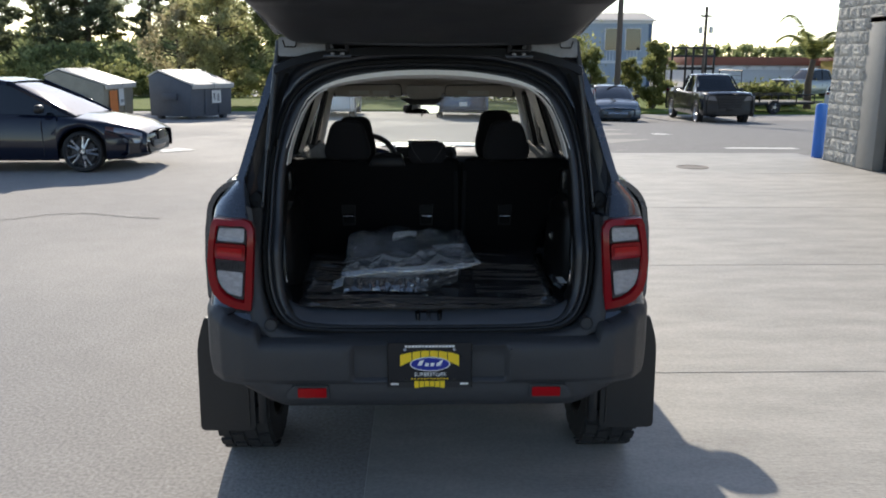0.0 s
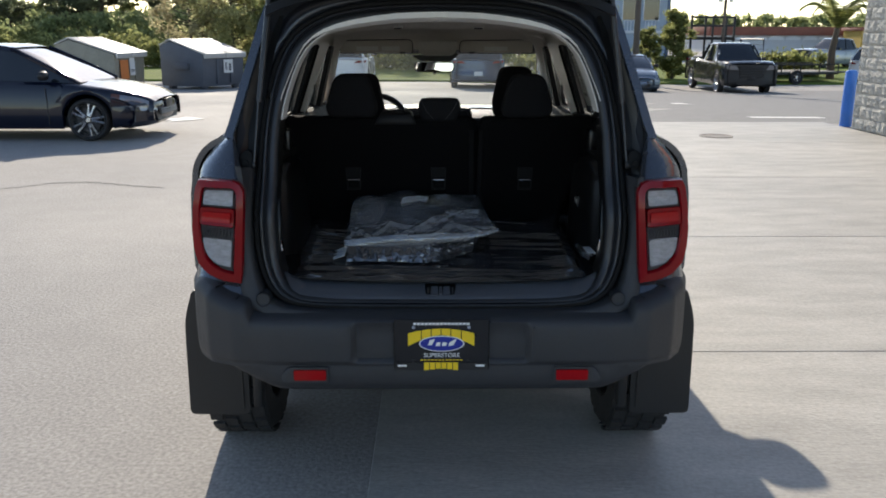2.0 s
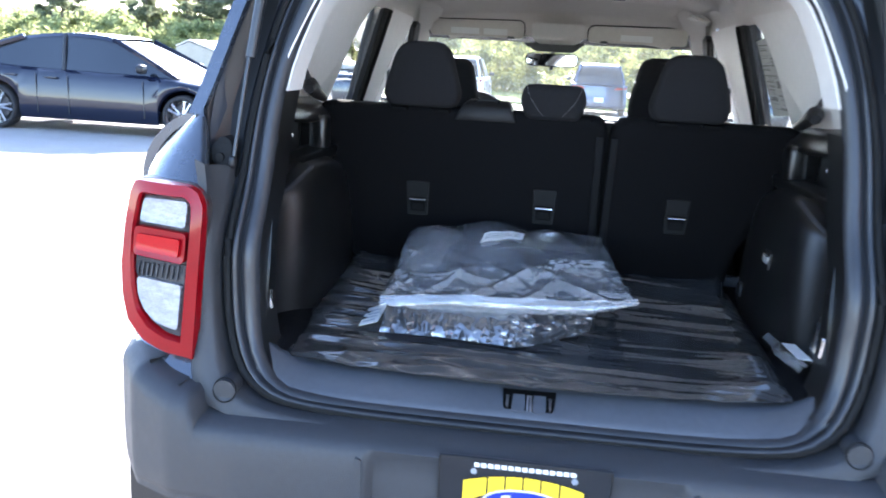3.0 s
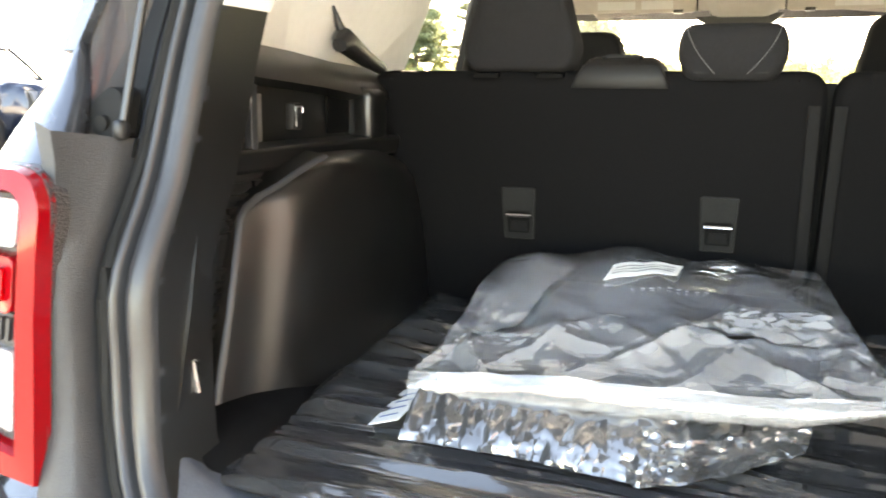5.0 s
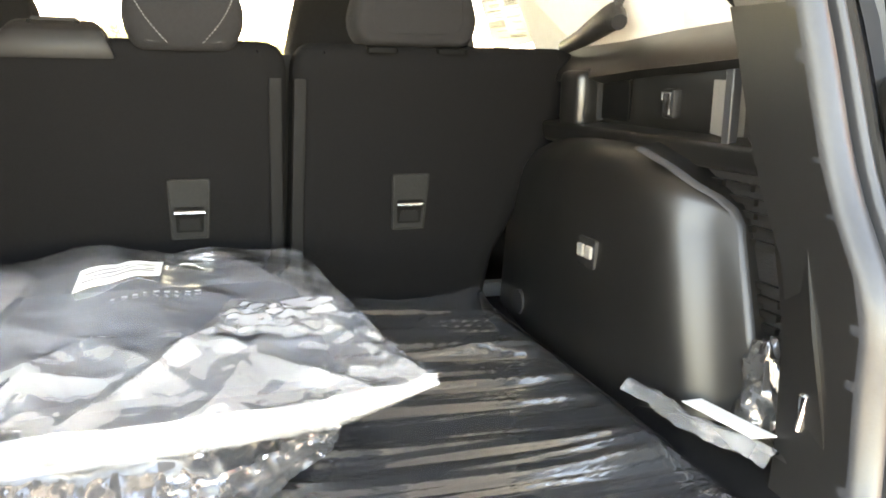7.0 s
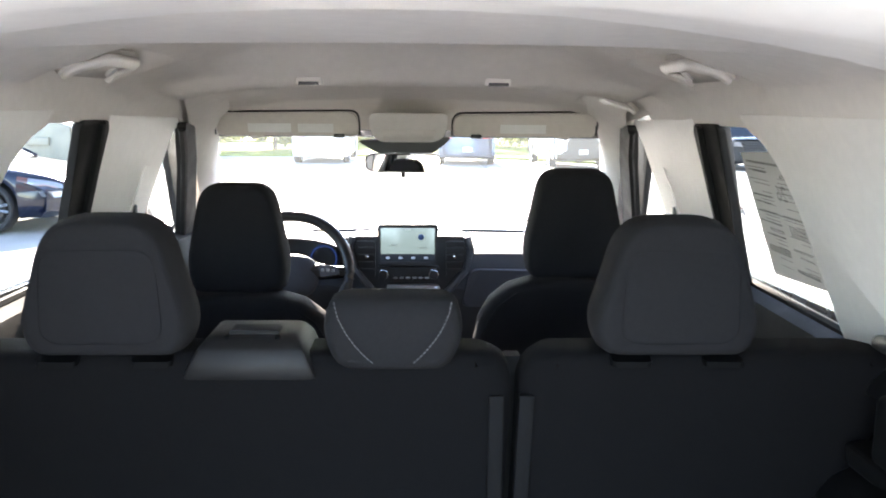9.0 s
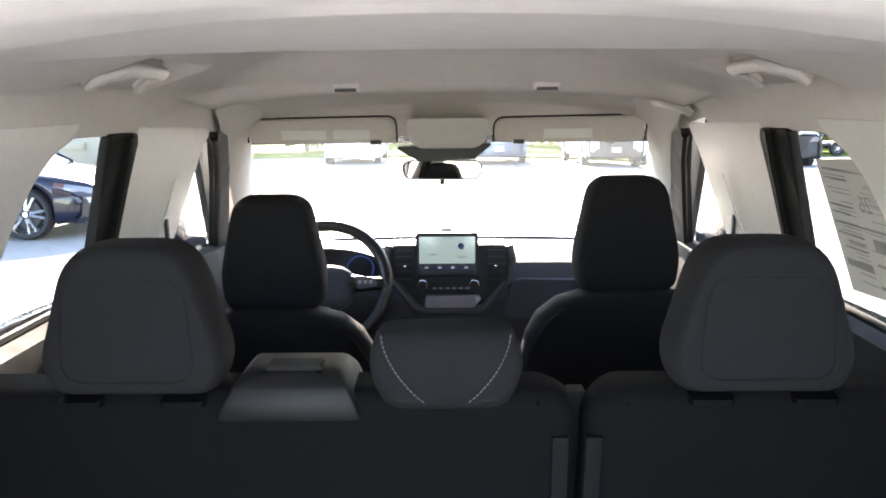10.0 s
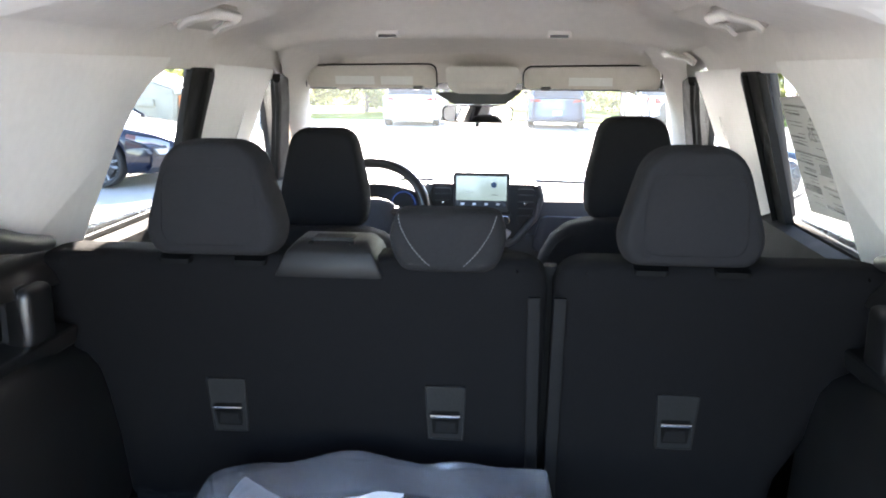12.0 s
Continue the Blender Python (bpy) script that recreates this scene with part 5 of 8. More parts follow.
# ---- quarter trims beside the load floor ----
PALE = mat("pale_grey_insert", (0.20, 0.19, 0.18), 0.45, 0, 8, 0.1, 0.1, 300)
for s in (-1, 1):
    # shelf moulding under the beige trim
    part("shelf_moulding", loft([[(s * x, y + dy, z + dz) for x, z in ((0.715, 1.300), (0.69, 1.305), (0.655, 1.285), (0.628, 1.262), (0.622, 1.244), (0.65, 1.236))] for y, dy, dz in ((0.44, 0, 0.02), (0.55, 0, 0.012), (0.70, 0, 0.002), (0.85, 0, -0.012), (1.02, 0, -0.02))]), SATIN, suv, "satin black moulded shelf", thick=0.008)
    # storage niche: back, ends, sill
    part("niche_back", box(s * 0.655, s * 0.67, 0.40, 0.96, 1.13, 1.26, 0.004), SATIN, suv)
    part("niche_sill", prism(rounded([(0.602, 1.160), (0.66, 1.165), (0.66, 1.13), (0.61, 1.125)], 0.008), lambda u, v, d: (s * u, d, v + 0.01 * (0.6 - d)), 0.40, 0.97, 0.004), SATIN, suv)
    for y in (0.40, 0.845):
        part("niche_rib", prism(rounded([(0.615, 1.165), (0.66, 1.165), (0.66, 1.25), (0.625, 1.25)], 0.006), lambda u, v, d: (s * u, d, v), y, y + 0.028, 0.004), BLACK, suv)
    part("niche_corner", box(s * 0.606, s * 0.655, 0.845, 0.92, 1.150, 1.245, 0.014, 3), SATIN, suv)
    part("niche_end", prism(rounded([(0.662, 0.572), (0.626, 0.492), (0.662, 0.486)], 0.004), lambda u, v, d: (s * u, v, d), 1.166, 1.236, 0.004), PALE, suv, "pale grey insert in the side niche")
    # flat near-black plate painted as the shaded inside of the pocket
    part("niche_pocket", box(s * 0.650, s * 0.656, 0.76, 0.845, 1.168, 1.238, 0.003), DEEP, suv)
    part("niche_bar", prism(rounded([(0.606, 0.452), (0.62, 0.452), (0.62, 0.468), (0.606, 0.468)], 0.003), lambda u, v, d: (s * u, v, d), 1.150, 1.250, 0.002), JAMB, suv)
    hook = part("bag_hook", box(s * 0.640, s * 0.657, 0.625, 0.655, 1.18, 1.222, 0.005), BLACK, suv)
    part("hook_slot", tube([(s * 0.638, 0.630, 1.186), (s * 0.638, 0.630, 1.216), (s * 0.638, 0.650, 1.216), (s * 0.638, 0.650, 1.206)], 0.0016, 6), STEEL, hook)
    # wheel-house bulge
    rows = []
    for y, top, base_x, soft in ((0.420, 1.066, 0.590, 0.12), (0.425, 1.075, 0.588, 0.16), (0.434, 1.084, 0.585, 0.2), (0.446, 1.090, 0.580, 0.25), (0.457, 1.096, 0.575, 0.3), (0.466, 1.100, 0.568, 0.35), (0.474, 1.103, 0.561, 0.4), (0.482, 1.107, 0.553, 0.44), (0.492, 1.111, 0.546, 0.5), (0.505, 1.117, 0.541, 0.58), (0.525, 1.125, 0.536, 0.7), (0.56, 1.135, 0.533, 0.85), (0.62, 1.143, 0.530, 1), (0.70, 1.143, 0.529, 1), (0.79, 1.140, 0.530, 1), (0.87, 1.134, 0.537, 1), (0.98, 1.115, 0.554, 1), (1.06, 1.09, 0.57, 1)):
        lean = 0.38 * smooth((0.62 - y) / 0.20)
        face = base_x + 0.018
        rows.append([(s * x, y - lean * max(0.0, 1.07 - z), z) for x, z in ((base_x, 0.80), (base_x + 0.003, 0.86), (base_x + 0.008, 0.80 + (top - 0.80) * 0.5), (face - 0.004, top - 0.09 * soft - 0.02), (face, top - 0.07 * soft - 0.006), (face + 0.008 * soft, top - 0.035 * soft - 0.003), (face + 0.026 * soft, top - 0.012 * soft), (face + 0.05 * soft, top), (0.66, top + 0.012 * soft))])
    part("wheelhouse_trim", loft(rows), SATIN, suv, "satin black wheel-housing trim", sharp=80)
    rim_line = [(0.592, 0.318, 0.81), (0.597, 0.371, 0.95), (0.603, 0.407, 1.045), (0.606, 0.417, 1.068), (0.604, 0.430, 1.084), (0.598, 0.455, 1.097), (0.585, 0.485, 1.109), (0.572, 0.525, 1.128), (0.566, 0.59, 1.145)]
    part("wheelhouse_edge", loft([[(s * (x + a), y + b, z + c) for x, y, z in rim_line] for a, b, c in ((-0.003, 0.003, -0.002), (0.0, -0.002, 0.0015), (0.006, -0.003, 0.0025))]), JAMB, suv, "chamfered edge of the wheel-housing trim", sharp=80)
    part("wheelhouse_return", loft([[(s * (x + a), y + b, z + c) for x, y, z in rim_line] for a, b, c in ((0.006, -0.003, 0.0025), (0.018, 0.004, 0.004), (0.06, 0.012, 0.010))]), SATIN, suv, sharp=80)
    # rear side panel with louvred vent
    part("rear_side_panel", box(s * 0.632, s * 0.65, 0.22, 0.60, 0.80, 1.16, 0.004), SATIN, suv)
    vent = part("side_vent", box(s * 0.624, s * 0.634, 0.235, 0.58, 0.845, 1.135, 0.003), BLACK, suv, "black louvred side vent")
    for ya, yb in ((0.245, 0.292), (0.298, 0.345), (0.352, 0.40), (0.407, 0.455), (0.462, 0.545)):
        for k in range(17):
            z = 0.855 + 0.0158 * k
            if 1.012 < z < 1.04:
                continue
            tilt = 0.5 * max(0.0, z - 1.09)
            part("louvre", box(s * 0.617, s * 0.627, ya + tilt, yb + tilt, z, z + 0.008, 0.0, 1), SATIN, vent)
    part("side_carpet_roll", loft([[(s * (x + k), y, 0.805 + h * e) for x, h in ((0.605, 0.032), (0.570, 0.034), (0.530, 0.032), (0.505, 0.020), (0.494, 0.0))] for y, e, k in ((0.175, 0.3, 0.012), (0.20, 0.9, 0.0), (0.26, 1.0, 0.0), (0.34, 1.0, 0.0), (0.42, 0.9, 0.012), (0.50, 0.5, 0.03))]), CARPET, suv, "black carpet turned up beside the load floor", sharp=80)
    part("tie_down", tube([(s * 0.558, 0.222, 0.895), (s * 0.546, 0.222, 0.90), (s * 0.546, 0.222, 0.935), (s * 0.558, 0.222, 0.94)], 0.005, 8), CHROME, suv, "chrome tie-down loop")
    part("tie_down_plate", box(s * 0.552, s * 0.562, 0.205, 0.24, 0.88, 0.955, 0.004), BLACK, suv)
    # rear belt guide reaching over the shelf
    guide = part("belt_guide", tube([(s * 0.655, 1.0, 1.285), (s * 0.650, 0.92, 1.300), (s * 0.645, 0.85, 1.318), (s * 0.638, 0.80, 1.328), (s * 0.634, 0.775, 1.318)], [0.012, 0.016, 0.02, 0.022, 0.013], 10), BLACK, suv, "black plastic belt guide")
    part("belt_tongue", tube([(s * 0.640, 0.805, 1.335), (s * 0.645, 0.795, 1.355), (s * 0.652, 0.79, 1.385)], [0.010, 0.007, 0.002], 8), BLACK, guide)
outlet = part("power_outlet", prism(rounded([(0.634, 0.966), (0.686, 0.966), (0.686, 1.008), (0.634, 1.008)], 0.006), lambda u, v, d: (0.539 + d + 0.03 * (v - 0.99), u, v), -0.004, 0.02, 0.002), BLACK, suv, "black power outlet bezel with pale lids")
for y in (0.640, 0.663):
    part("outlet_lid", box(0.530, 0.540, y, y + 0.017, 0.980, 0.998, 0.002), PALE, outlet, "pale outlet lid")
part("side_socket", cyl((0.558, 0.905, 0.845), (0.538, 0.905, 0.845), 0.022, 18), BLACK, suv)
part("load_floor", box(-0.60, 0.60, 0.30, 1.16, 0.76, 0.803, 0.004), CARPET, suv, "black carpeted load floor")
part("load_floor_edge", box(-0.50, 0.60, 1.085, 1.115, 0.803, 0.832, 0.004), PLASTIC, suv)

# ---- rear seat ----
def seat_y(z):
    return 1.01 - 0.196 * (z - 1.0)


def seat_back(x0, x1, lo0, lo1, left_round, right_round):
    rows = []
    for z, w in ((0.78, 0), (0.9, 0), (1.1, 0), (1.2, 0), (1.235, 0.0), (1.252, 0.0025), (1.264, 0.007), (1.273, 0.014), (1.279, 0.024), (1.281, 0.034)):
        t = smooth((z - 0.82) / 0.42)
        a, b = lo0 + (x0 - lo0) * t, lo1 + (x1 - lo1) * t
        y = seat_y(z) + w * 0.9
        ra = 0.9 if z > 1.25 else 0.3
        y1 = seat_y(z) + 0.17 - 0.085 * smooth((z - 1.14) / 0.14)
        m = (a + b) / 2
        row = [(a + 0.002 + w, y + 0.016, z), (a + 0.016 + w, y + 0.003, z), (a + 0.04 + w, y, z)]
        row += [(a + 0.05 + (b - a - 0.1) * k / 8, y - 0.002 * math.sin(math.pi * k / 8), z) for k in range(9)]
        ym = min(y + 0.1, (y + 0.02 + y1) / 2)
        row += [(b - 0.04 - w, y, z), (b - 0.016 - w, y + 0.003, z), (b - 0.002 - w, y + 0.016, z), (b - w, ym, z), (b - 0.015 - w, max(y1, ym + 0.004), z), (a + 0.015 + w, max(y1, ym + 0.004), z), (a + w, ym, z)]
        rows.append(row)
    return loft(rows, True, True)


big = part("rear_seat_back", seat_back(-0.668, 0.156, -0.60, 0.150, 1, 1), CARPET, suv, "black fabric rear seat back, wide section", sharp=50)
small = part("rear_seat_back", seat_back(0.164, 0.675, 0.160, 0.53, 1, 1), CARPET, suv, "black fabric rear seat back, narrow section", sharp=50)
for owner, x in ((big, 0.132), (small, 0.172)):
    part("edge_strip", prism([(x - 0.008, 0.82), (x + 0.012, 0.82), (x + 0.012, 1.225), (x - 0.008, 1.225)], lambda u, v, d: (u + (0.014 * (1.225 - v) if u < 0.15 else -0.008 * (1.225 - v)), seat_y(v) + d, v), -0.004, 0.01, 0.002), STRIP, owner)
part("seat_gap_cover", prism([(0.150, 0.80), (0.170, 0.80), (0.170, 1.262), (0.150, 1.262)], lambda u, v, d: (u, seat_y(v) + d, v), 0.06, 0.085), RUBBER, big)
part("rear_seat_cushion", blob(0, 1.42, 0.80, 0.62, 0.30, 0.12, 4), CLOTH, suv)
for owner, x in ((big, -0.369), (big, -0.004), (small, 0.368)):
    f = lambda u, v, d: (x + u, seat_y(v) + d, v)
    anchor = part("child_seat_anchor", prism(rounded([(-0.034, 1.064), (0.034, 1.064), (0.030, 0.962), (-0.030, 0.962)], 0.006), f, -0.006, 0.004, 0.003), RUBBER, owner, "dark grey anchor bezel with steel bar")
    # pocket depth drawn as a near-black plate, shade put into its colour
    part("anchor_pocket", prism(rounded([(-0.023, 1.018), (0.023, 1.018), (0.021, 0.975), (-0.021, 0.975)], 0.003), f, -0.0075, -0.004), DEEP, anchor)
    part("bezel_rim", tube([f(u, v, -0.006) for u, v in ((-0.032, 1.062), (0.032, 1.062), (0.028, 0.964), (-0.028, 0.964))], 0.0013, 5, closed=True), REEL, anchor)
    part("anchor_bar", tube([f(-0.024, 1.009, -0.010), f(0.024, 1.009, -0.010)], 0.0032, 8), CHROME, anchor, "bright steel bar")
    part("anchor_tongue", prism([(-0.015, 0.998), (0.015, 0.998), (0.018, 0.978), (-0.018, 0.978)], f, -0.0085, -0.007), STRIP, anchor)


def headrest(name, parent, cx, cy, z0, z1, wb, wt, depth, mat_, wmax=None, label="", low=0.3):
    """Padded head restraint: rounded trapezoid front, nearly flat face, soft edges."""
    wmax = wmax or wb
    rows = []
    zm = z0 + low * (z1 - z0)
    outline = resample([(u, v, 0) for u, v in rounded([(-wb, z0), (wb, z0), (wmax, zm), (wt, z1), (-wt, z1), (-wmax, zm)], [0.035, 0.035, 0.06, 0.045, 0.045, 0.06], 6)], 56, True)
    zc = (z0 + z1) / 2
    for k in range(15):
        a = math.pi * (k / 14 - 0.5)
        sc = 0.80 + 0.20 * math.cos(a) ** 0.55 if abs(a) < 1.57 else 0.80
        rows.append([(cx + p.x * sc, cy + depth * math.sin(a) - 0.006 * (1 - ((p.y - zc) / (z1 - z0)) ** 2), zc + (p.y - zc) * sc) for p in outline])
    bm = loft(rows, True)
    for row, d in ((rows[0], -1), (rows[-1], 1)):
        # softly domed faces
        verts = [v for v in bm.verts if any((v.co - Vector(q)).length < 1e-6 for q in row)]
        prev = [min(verts, key=lambda v: (v.co - Vector(q)).length) for q in row]
        for f, bulge in ((0.7, 0.0035), (0.35, 0.006)):
            ring_v = [bm.verts.new((cx + (q[0] - cx) * f, q[1] + d * bulge, zc + (q[2] - zc) * f)) for q in row]
            for i in range(len(row)):
                bm.faces.new((prev[i], prev[(i + 1) % len(row)], ring_v[(i + 1) % len(row)], ring_v[i]))
            prev = ring_v
        bm.faces.new(prev)
    return part(name, bm, mat_, parent, label, sharp=60)


for owner, cx in ((big, -0.367), (small, 0.367)):
    hr = headrest("headrest", owner, cx, 1.005, 1.276, 1.458, 0.096, 0.070, 0.046, CLOTH, 0.1115, "charcoal cloth headrest", 0.22)
    seam = resample([(u, v, 0) for u, v in rounded([(-0.078, 1.298), (0.078, 1.298), (0.070, 1.418), (-0.070, 1.418)], [0.03, 0.03, 0.025, 0.025], 6)], 60, True)
    part("headrest_seam", tube([(cx + p.x, 0.9506, p.y) for p in seam], 0.0007, 6, closed=True), CLOTH, hr)
    for e in (-1, 1):
        part("headrest_post", cyl((cx + e * 0.060, 0.990, 1.262), (cx + e * 0.060, 0.998, 1.31), 0.006, 10), CHROME, hr)
        part("post_sleeve", prism(rounded([(cx + e * 0.060 - 0.026, 0.950), (cx + e * 0.060 + 0.026, 0.950), (cx + e * 0.060 + 0.022, 1.010), (cx + e * 0.060 - 0.022, 1.010)], 0.008), lambda u, v, d: (u, v, d + 0.15 * (v - 0.98)), 1.2715, 1.2795, 0.003), DEEP, hr, "black post sleeve")
rows = []
for z, w, d in ((1.264, 0.066, 0.030), (1.270, 0.074, 0.037), (1.282, 0.081, 0.043), (1.298, 0.087, 0.047), (1.314, 0.0895, 0.048), (1.330, 0.088, 0.047), (1.343, 0.084, 0.044), (1.352, 0.079, 0.038), (1.357, 0.071, 0.028), (1.359, 0.050, 0.016)):
    rows.append([(w * math.copysign(abs(math.cos(t)) ** 0.42, math.cos(t)), 0.985 + d * math.copysign(abs(math.sin(t)) ** 0.55, math.sin(t)), z) for t in [2 * math.pi * k / 40 for k in range(40)]])
centre = part("headrest", loft(rows, True, True), CLOTH, big, "low centre headrest with pale stitching", sharp=70)
for s in (-1, 1):
    def stitch_point(t):
        z = 1.352 - 0.078 * t
        u = 0.073 - 0.016 * t - 0.034 * t ** 1.8
        d = interp(z, [(1.264, 0.030), (1.282, 0.043), (1.298, 0.047), (1.314, 0.048), (1.330, 0.047), (1.343, 0.044), (1.352, 0.038)])
        w = interp(z, [(1.264, 0.066), (1.282, 0.081), (1.298, 0.087), (1.314, 0.0895), (1.330, 0.088), (1.343, 0.084), (1.352, 0.079)])
        a = math.acos(min(1.0, (u / w) ** (1 / 0.42)))
        return (s * u, 0.985 - d * math.sin(a) ** 0.55 - 0.0010, z)
    part("seam", tube([stitch_point(k / 24) for k in range(25)], 0.0006, 5), CLOTH, centre)
    for k in range(17):
        part("stitch", tube([Vector(stitch_point(k / 17)) + Vector((s * 0.0012, -0.0012, 0)), Vector(stitch_point((k + 0.62) / 17)) + Vector((s * 0.0012, -0.0012, 0))], 0.0008, 5), THREAD, centre)
part("headrest_base", prism(rounded([(-0.062, 0.945), (0.062, 0.945), (0.066, 0.99), (-0.066, 0.99)], 0.01), lambda u, v, d: (u, v, d), 1.2765, 1.2835, 0.002), REEL, centre)
# belt reel cover standing on the seat top
rows = []
for z, x0, x1, y0, y1 in ((1.250, -0.271, -0.098, 0.955, 1.06), (1.258, -0.268, -0.100, 0.951, 1.06), (1.272, -0.261, -0.106, 0.951, 1.06), (1.288, -0.251, -0.113, 0.954, 1.06), (1.292, -0.248, -0.116, 0.957, 1.058), (1.301, -0.240, -0.123, 0.970, 1.05), (1.305, -0.233, -0.130, 0.982, 1.045)):
    rows.append([(x0, y1, z), (x0, y0 + 0.012, z), (x0 + 0.003, y0 + 0.004, z), (x0 + 0.012, y0, z), (x1 - 0.012, y0, z), (x1 - 0.003, y0 + 0.004, z), (x1, y0 + 0.012, z), (x1, y1, z)])
reel = part("belt_reel_cover", loft(rows, True, True), REEL, big, "black plastic centre belt housing", sharp=30)
part("reel_cap", prism(rounded([(-0.214, 1.301), (-0.147, 1.301), (-0.149, 1.309), (-0.212, 1.309)], 0.003), XZ, 0.978, 1.01, 0.002), RUBBER, reel)
for x in (-0.214, -0.150):
    part("cap_hook", box(x - 0.003, x + 0.004, 0.968, 0.985, 1.297, 1.304, 0.0015), DEEP, reel)

# ---- front seats ----
for s, up in ((-1, 0.0), (1, 0.038)):
    cx = s * 0.403
    rows = []
    for z, w, d in ((0.70, 0.235, 0.07), (0.85, 0.245, 0.08), (0.98, 0.242, 0.08), (1.05, 0.230, 0.078), (1.10, 0.205, 0.074), (1.135, 0.165, 0.066), (1.15, 0.12, 0.055), (1.156, 0.07, 0.04)):
        rows.append([(cx + w * math.copysign(abs(math.cos(t)) ** 0.6, math.cos(t)), 1.90 - 0.25 * (z - 1.1) + d * math.copysign(abs(math.sin(t)) ** 0.7, math.sin(t)), z + up) for t in [2 * math.pi * k / 28 for k in range(28)]])
    seat = part("front_seat", loft(rows, True, True), CLOTH, suv, "black cloth front seat", sharp=70)
    part("front_seat_cushion", blob(cx, 2.12, 0.70, 0.25, 0.27, 0.11, 3.5), CLOTH, seat)
    hr = headrest("headrest", seat, cx, 1.935, 1.146 + up, 1.412 + up, 0.112, 0.082, 0.055, CLOTH, 0.122, "black cloth headrest")
    for e in (-1, 1):
        part("headrest_post", cyl((cx + e * 0.055, 1.93, 1.12 + up), (cx + e * 0.055, 1.93, 1.19 + up), 0.007, 10), CHROME, hr)
    part("post_trim", box(cx - 0.075, cx + 0.075, 1.885, 1.96, 1.146 + up, 1.158 + up, 0.004), REEL, hr)
    part("seat_seam", tube([(cx - s * (0.235 - 0.03 * k), 1.90 - 0.25 * (z - 1.1) - 0.062, z + up) for k, z in ((0, 0.86), (0, 0.95), (0.5, 1.03), (1.6, 1.09), (3, 1.125))], 0.003, 6), CLOTH, seat)

# front belts at the B-pillars
for s in (-1, 1):
    part("front_belt", prism([(1.93, 1.45), (1.965, 1.45), (1.985, 0.9), (1.945, 0.9)], side_face(s), -0.016, -0.013), BEIGE, suv)
    part("belt_anchor", box(s * (in_x(1.36) - 0.018), s * (in_x(1.36) - 0.008), 1.945, 1.956, 1.30, 1.355, 0.003), SATIN, suv)

# ---- dashboard ----
DASH_TRIM = mat("satin_grey_dash_trim", (0.085, 0.09, 0.10), 0.4, 0, 10, 0.1, 0.1, 500)
rows = []
for y, z in ((2.70, 0.98), (2.715, 1.06), (2.73, 1.098), (2.77, 1.115), (2.9, 1.128), (3.1, 1.134), (3.2, 1.136)):
    rows.append([(x, y + 0.04 * (abs(x) / 0.7) ** 2, z - 0.012 * (abs(x) / 0.7) ** 2) for x in [-0.71 + 0.071 * k for k in range(21)]])
dash = part("dashboard", loft(rows), DASH, suv, "dark grey moulded dashboard", thick=0.01)
part("dash_lower", box(-0.70, 0.70, 2.70, 2.95, 0.55, 1.0, 0.03), BLACK, dash)
part("glove_panel", prism(rounded([(0.20, 1.05), (0.66, 1.04), (0.64, 0.93), (0.17, 0.92)], 0.03), XZ, 2.69, 2.74, 0.012), DASH, dash)
# centre stack: U-shaped surround, vents, screen, climate panel, tray
U = [(-0.195, 1.165), (-0.205, 1.12), (-0.185, 1.05), (-0.115, 0.962), (-0.09, 0.952), (0.09, 0.952), (0.112, 0.962), (0.182, 1.05), (0.20, 1.12), (0.188, 1.165)]
stack = part("radio_console", prism(rounded(U, 0.012, 2), XZ, 2.682, 2.80, 0.01), BLACK, dash, "black centre console stack")
part("stack_surround", tube([(x, 2.677, z) for x, z in U], 0.0135, 8), DASH_TRIM, stack, "grey U-shaped stack surround")
for s in (-1, 1):
    vent = part("air_vent", prism(rounded([(s * 0.118, 1.15), (s * 0.178, 1.15), (s * 0.186, 1.115), (s * 0.168, 1.05), (s * 0.118, 1.025)], 0.008), XZ, 2.662, 2.70, 0.004), BLACK, stack)
    for k in range(4):
        z = 1.055 + 0.024 * k
        part("vane", box(s * 0.122, s * 0.175, 2.656, 2.668, z, z + 0.005, 0.001, 1), PLASTIC, vent)
    part("vent_tab", box(s * 0.145 - 0.006, s * 0.145 + 0.006, 2.648, 2.66, 1.095, 1.105, 0.002), CHROME, vent)
disp = part("touch_screen", prism(rounded([(-0.110, 1.207), (0.090, 1.207), (0.090, 1.072), (-0.110, 1.072)], 0.012), lambda u, v, d: (u, 2.655 + 0.12 * (v - 1.14) + d, v), 0.0, 0.03, 0.005), BLACK, stack, "lit central touch screen in a black bezel")
sf = lambda u, v, d: (u, 2.655 + 0.12 * (v - 1.14) + d, v)
part("display", prism([(-0.099, 1.195), (0.079, 1.195), (0.079, 1.110), (-0.099, 1.110)], sf, -0.0012, 0.001), SCREEN, disp, "pale blue lit display")
part("display_bar", prism([(-0.099, 1.108), (0.079, 1.108), (0.079, 1.086), (-0.099, 1.086)], sf, -0.0012, 0.001), SCREEN_DARK, disp)
part("display_dial", prism([(0.034 + 0.010 * math.cos(a), 1.165 + 0.010 * math.sin(a)) for a in [2 * math.pi * k / 20 for k in range(20)]], sf, -0.0020, -0.0012), INK_BLUE, disp)
for a, b, z in ((-0.066, -0.045, 1.138), (0.024, 0.052, 1.129), (-0.02, 0.0, 1.190)):
    part("display_line", prism([(a, z), (b, z), (b, z + 0.002), (a, z + 0.002)], sf, -0.0020, -0.0012), INK, disp)
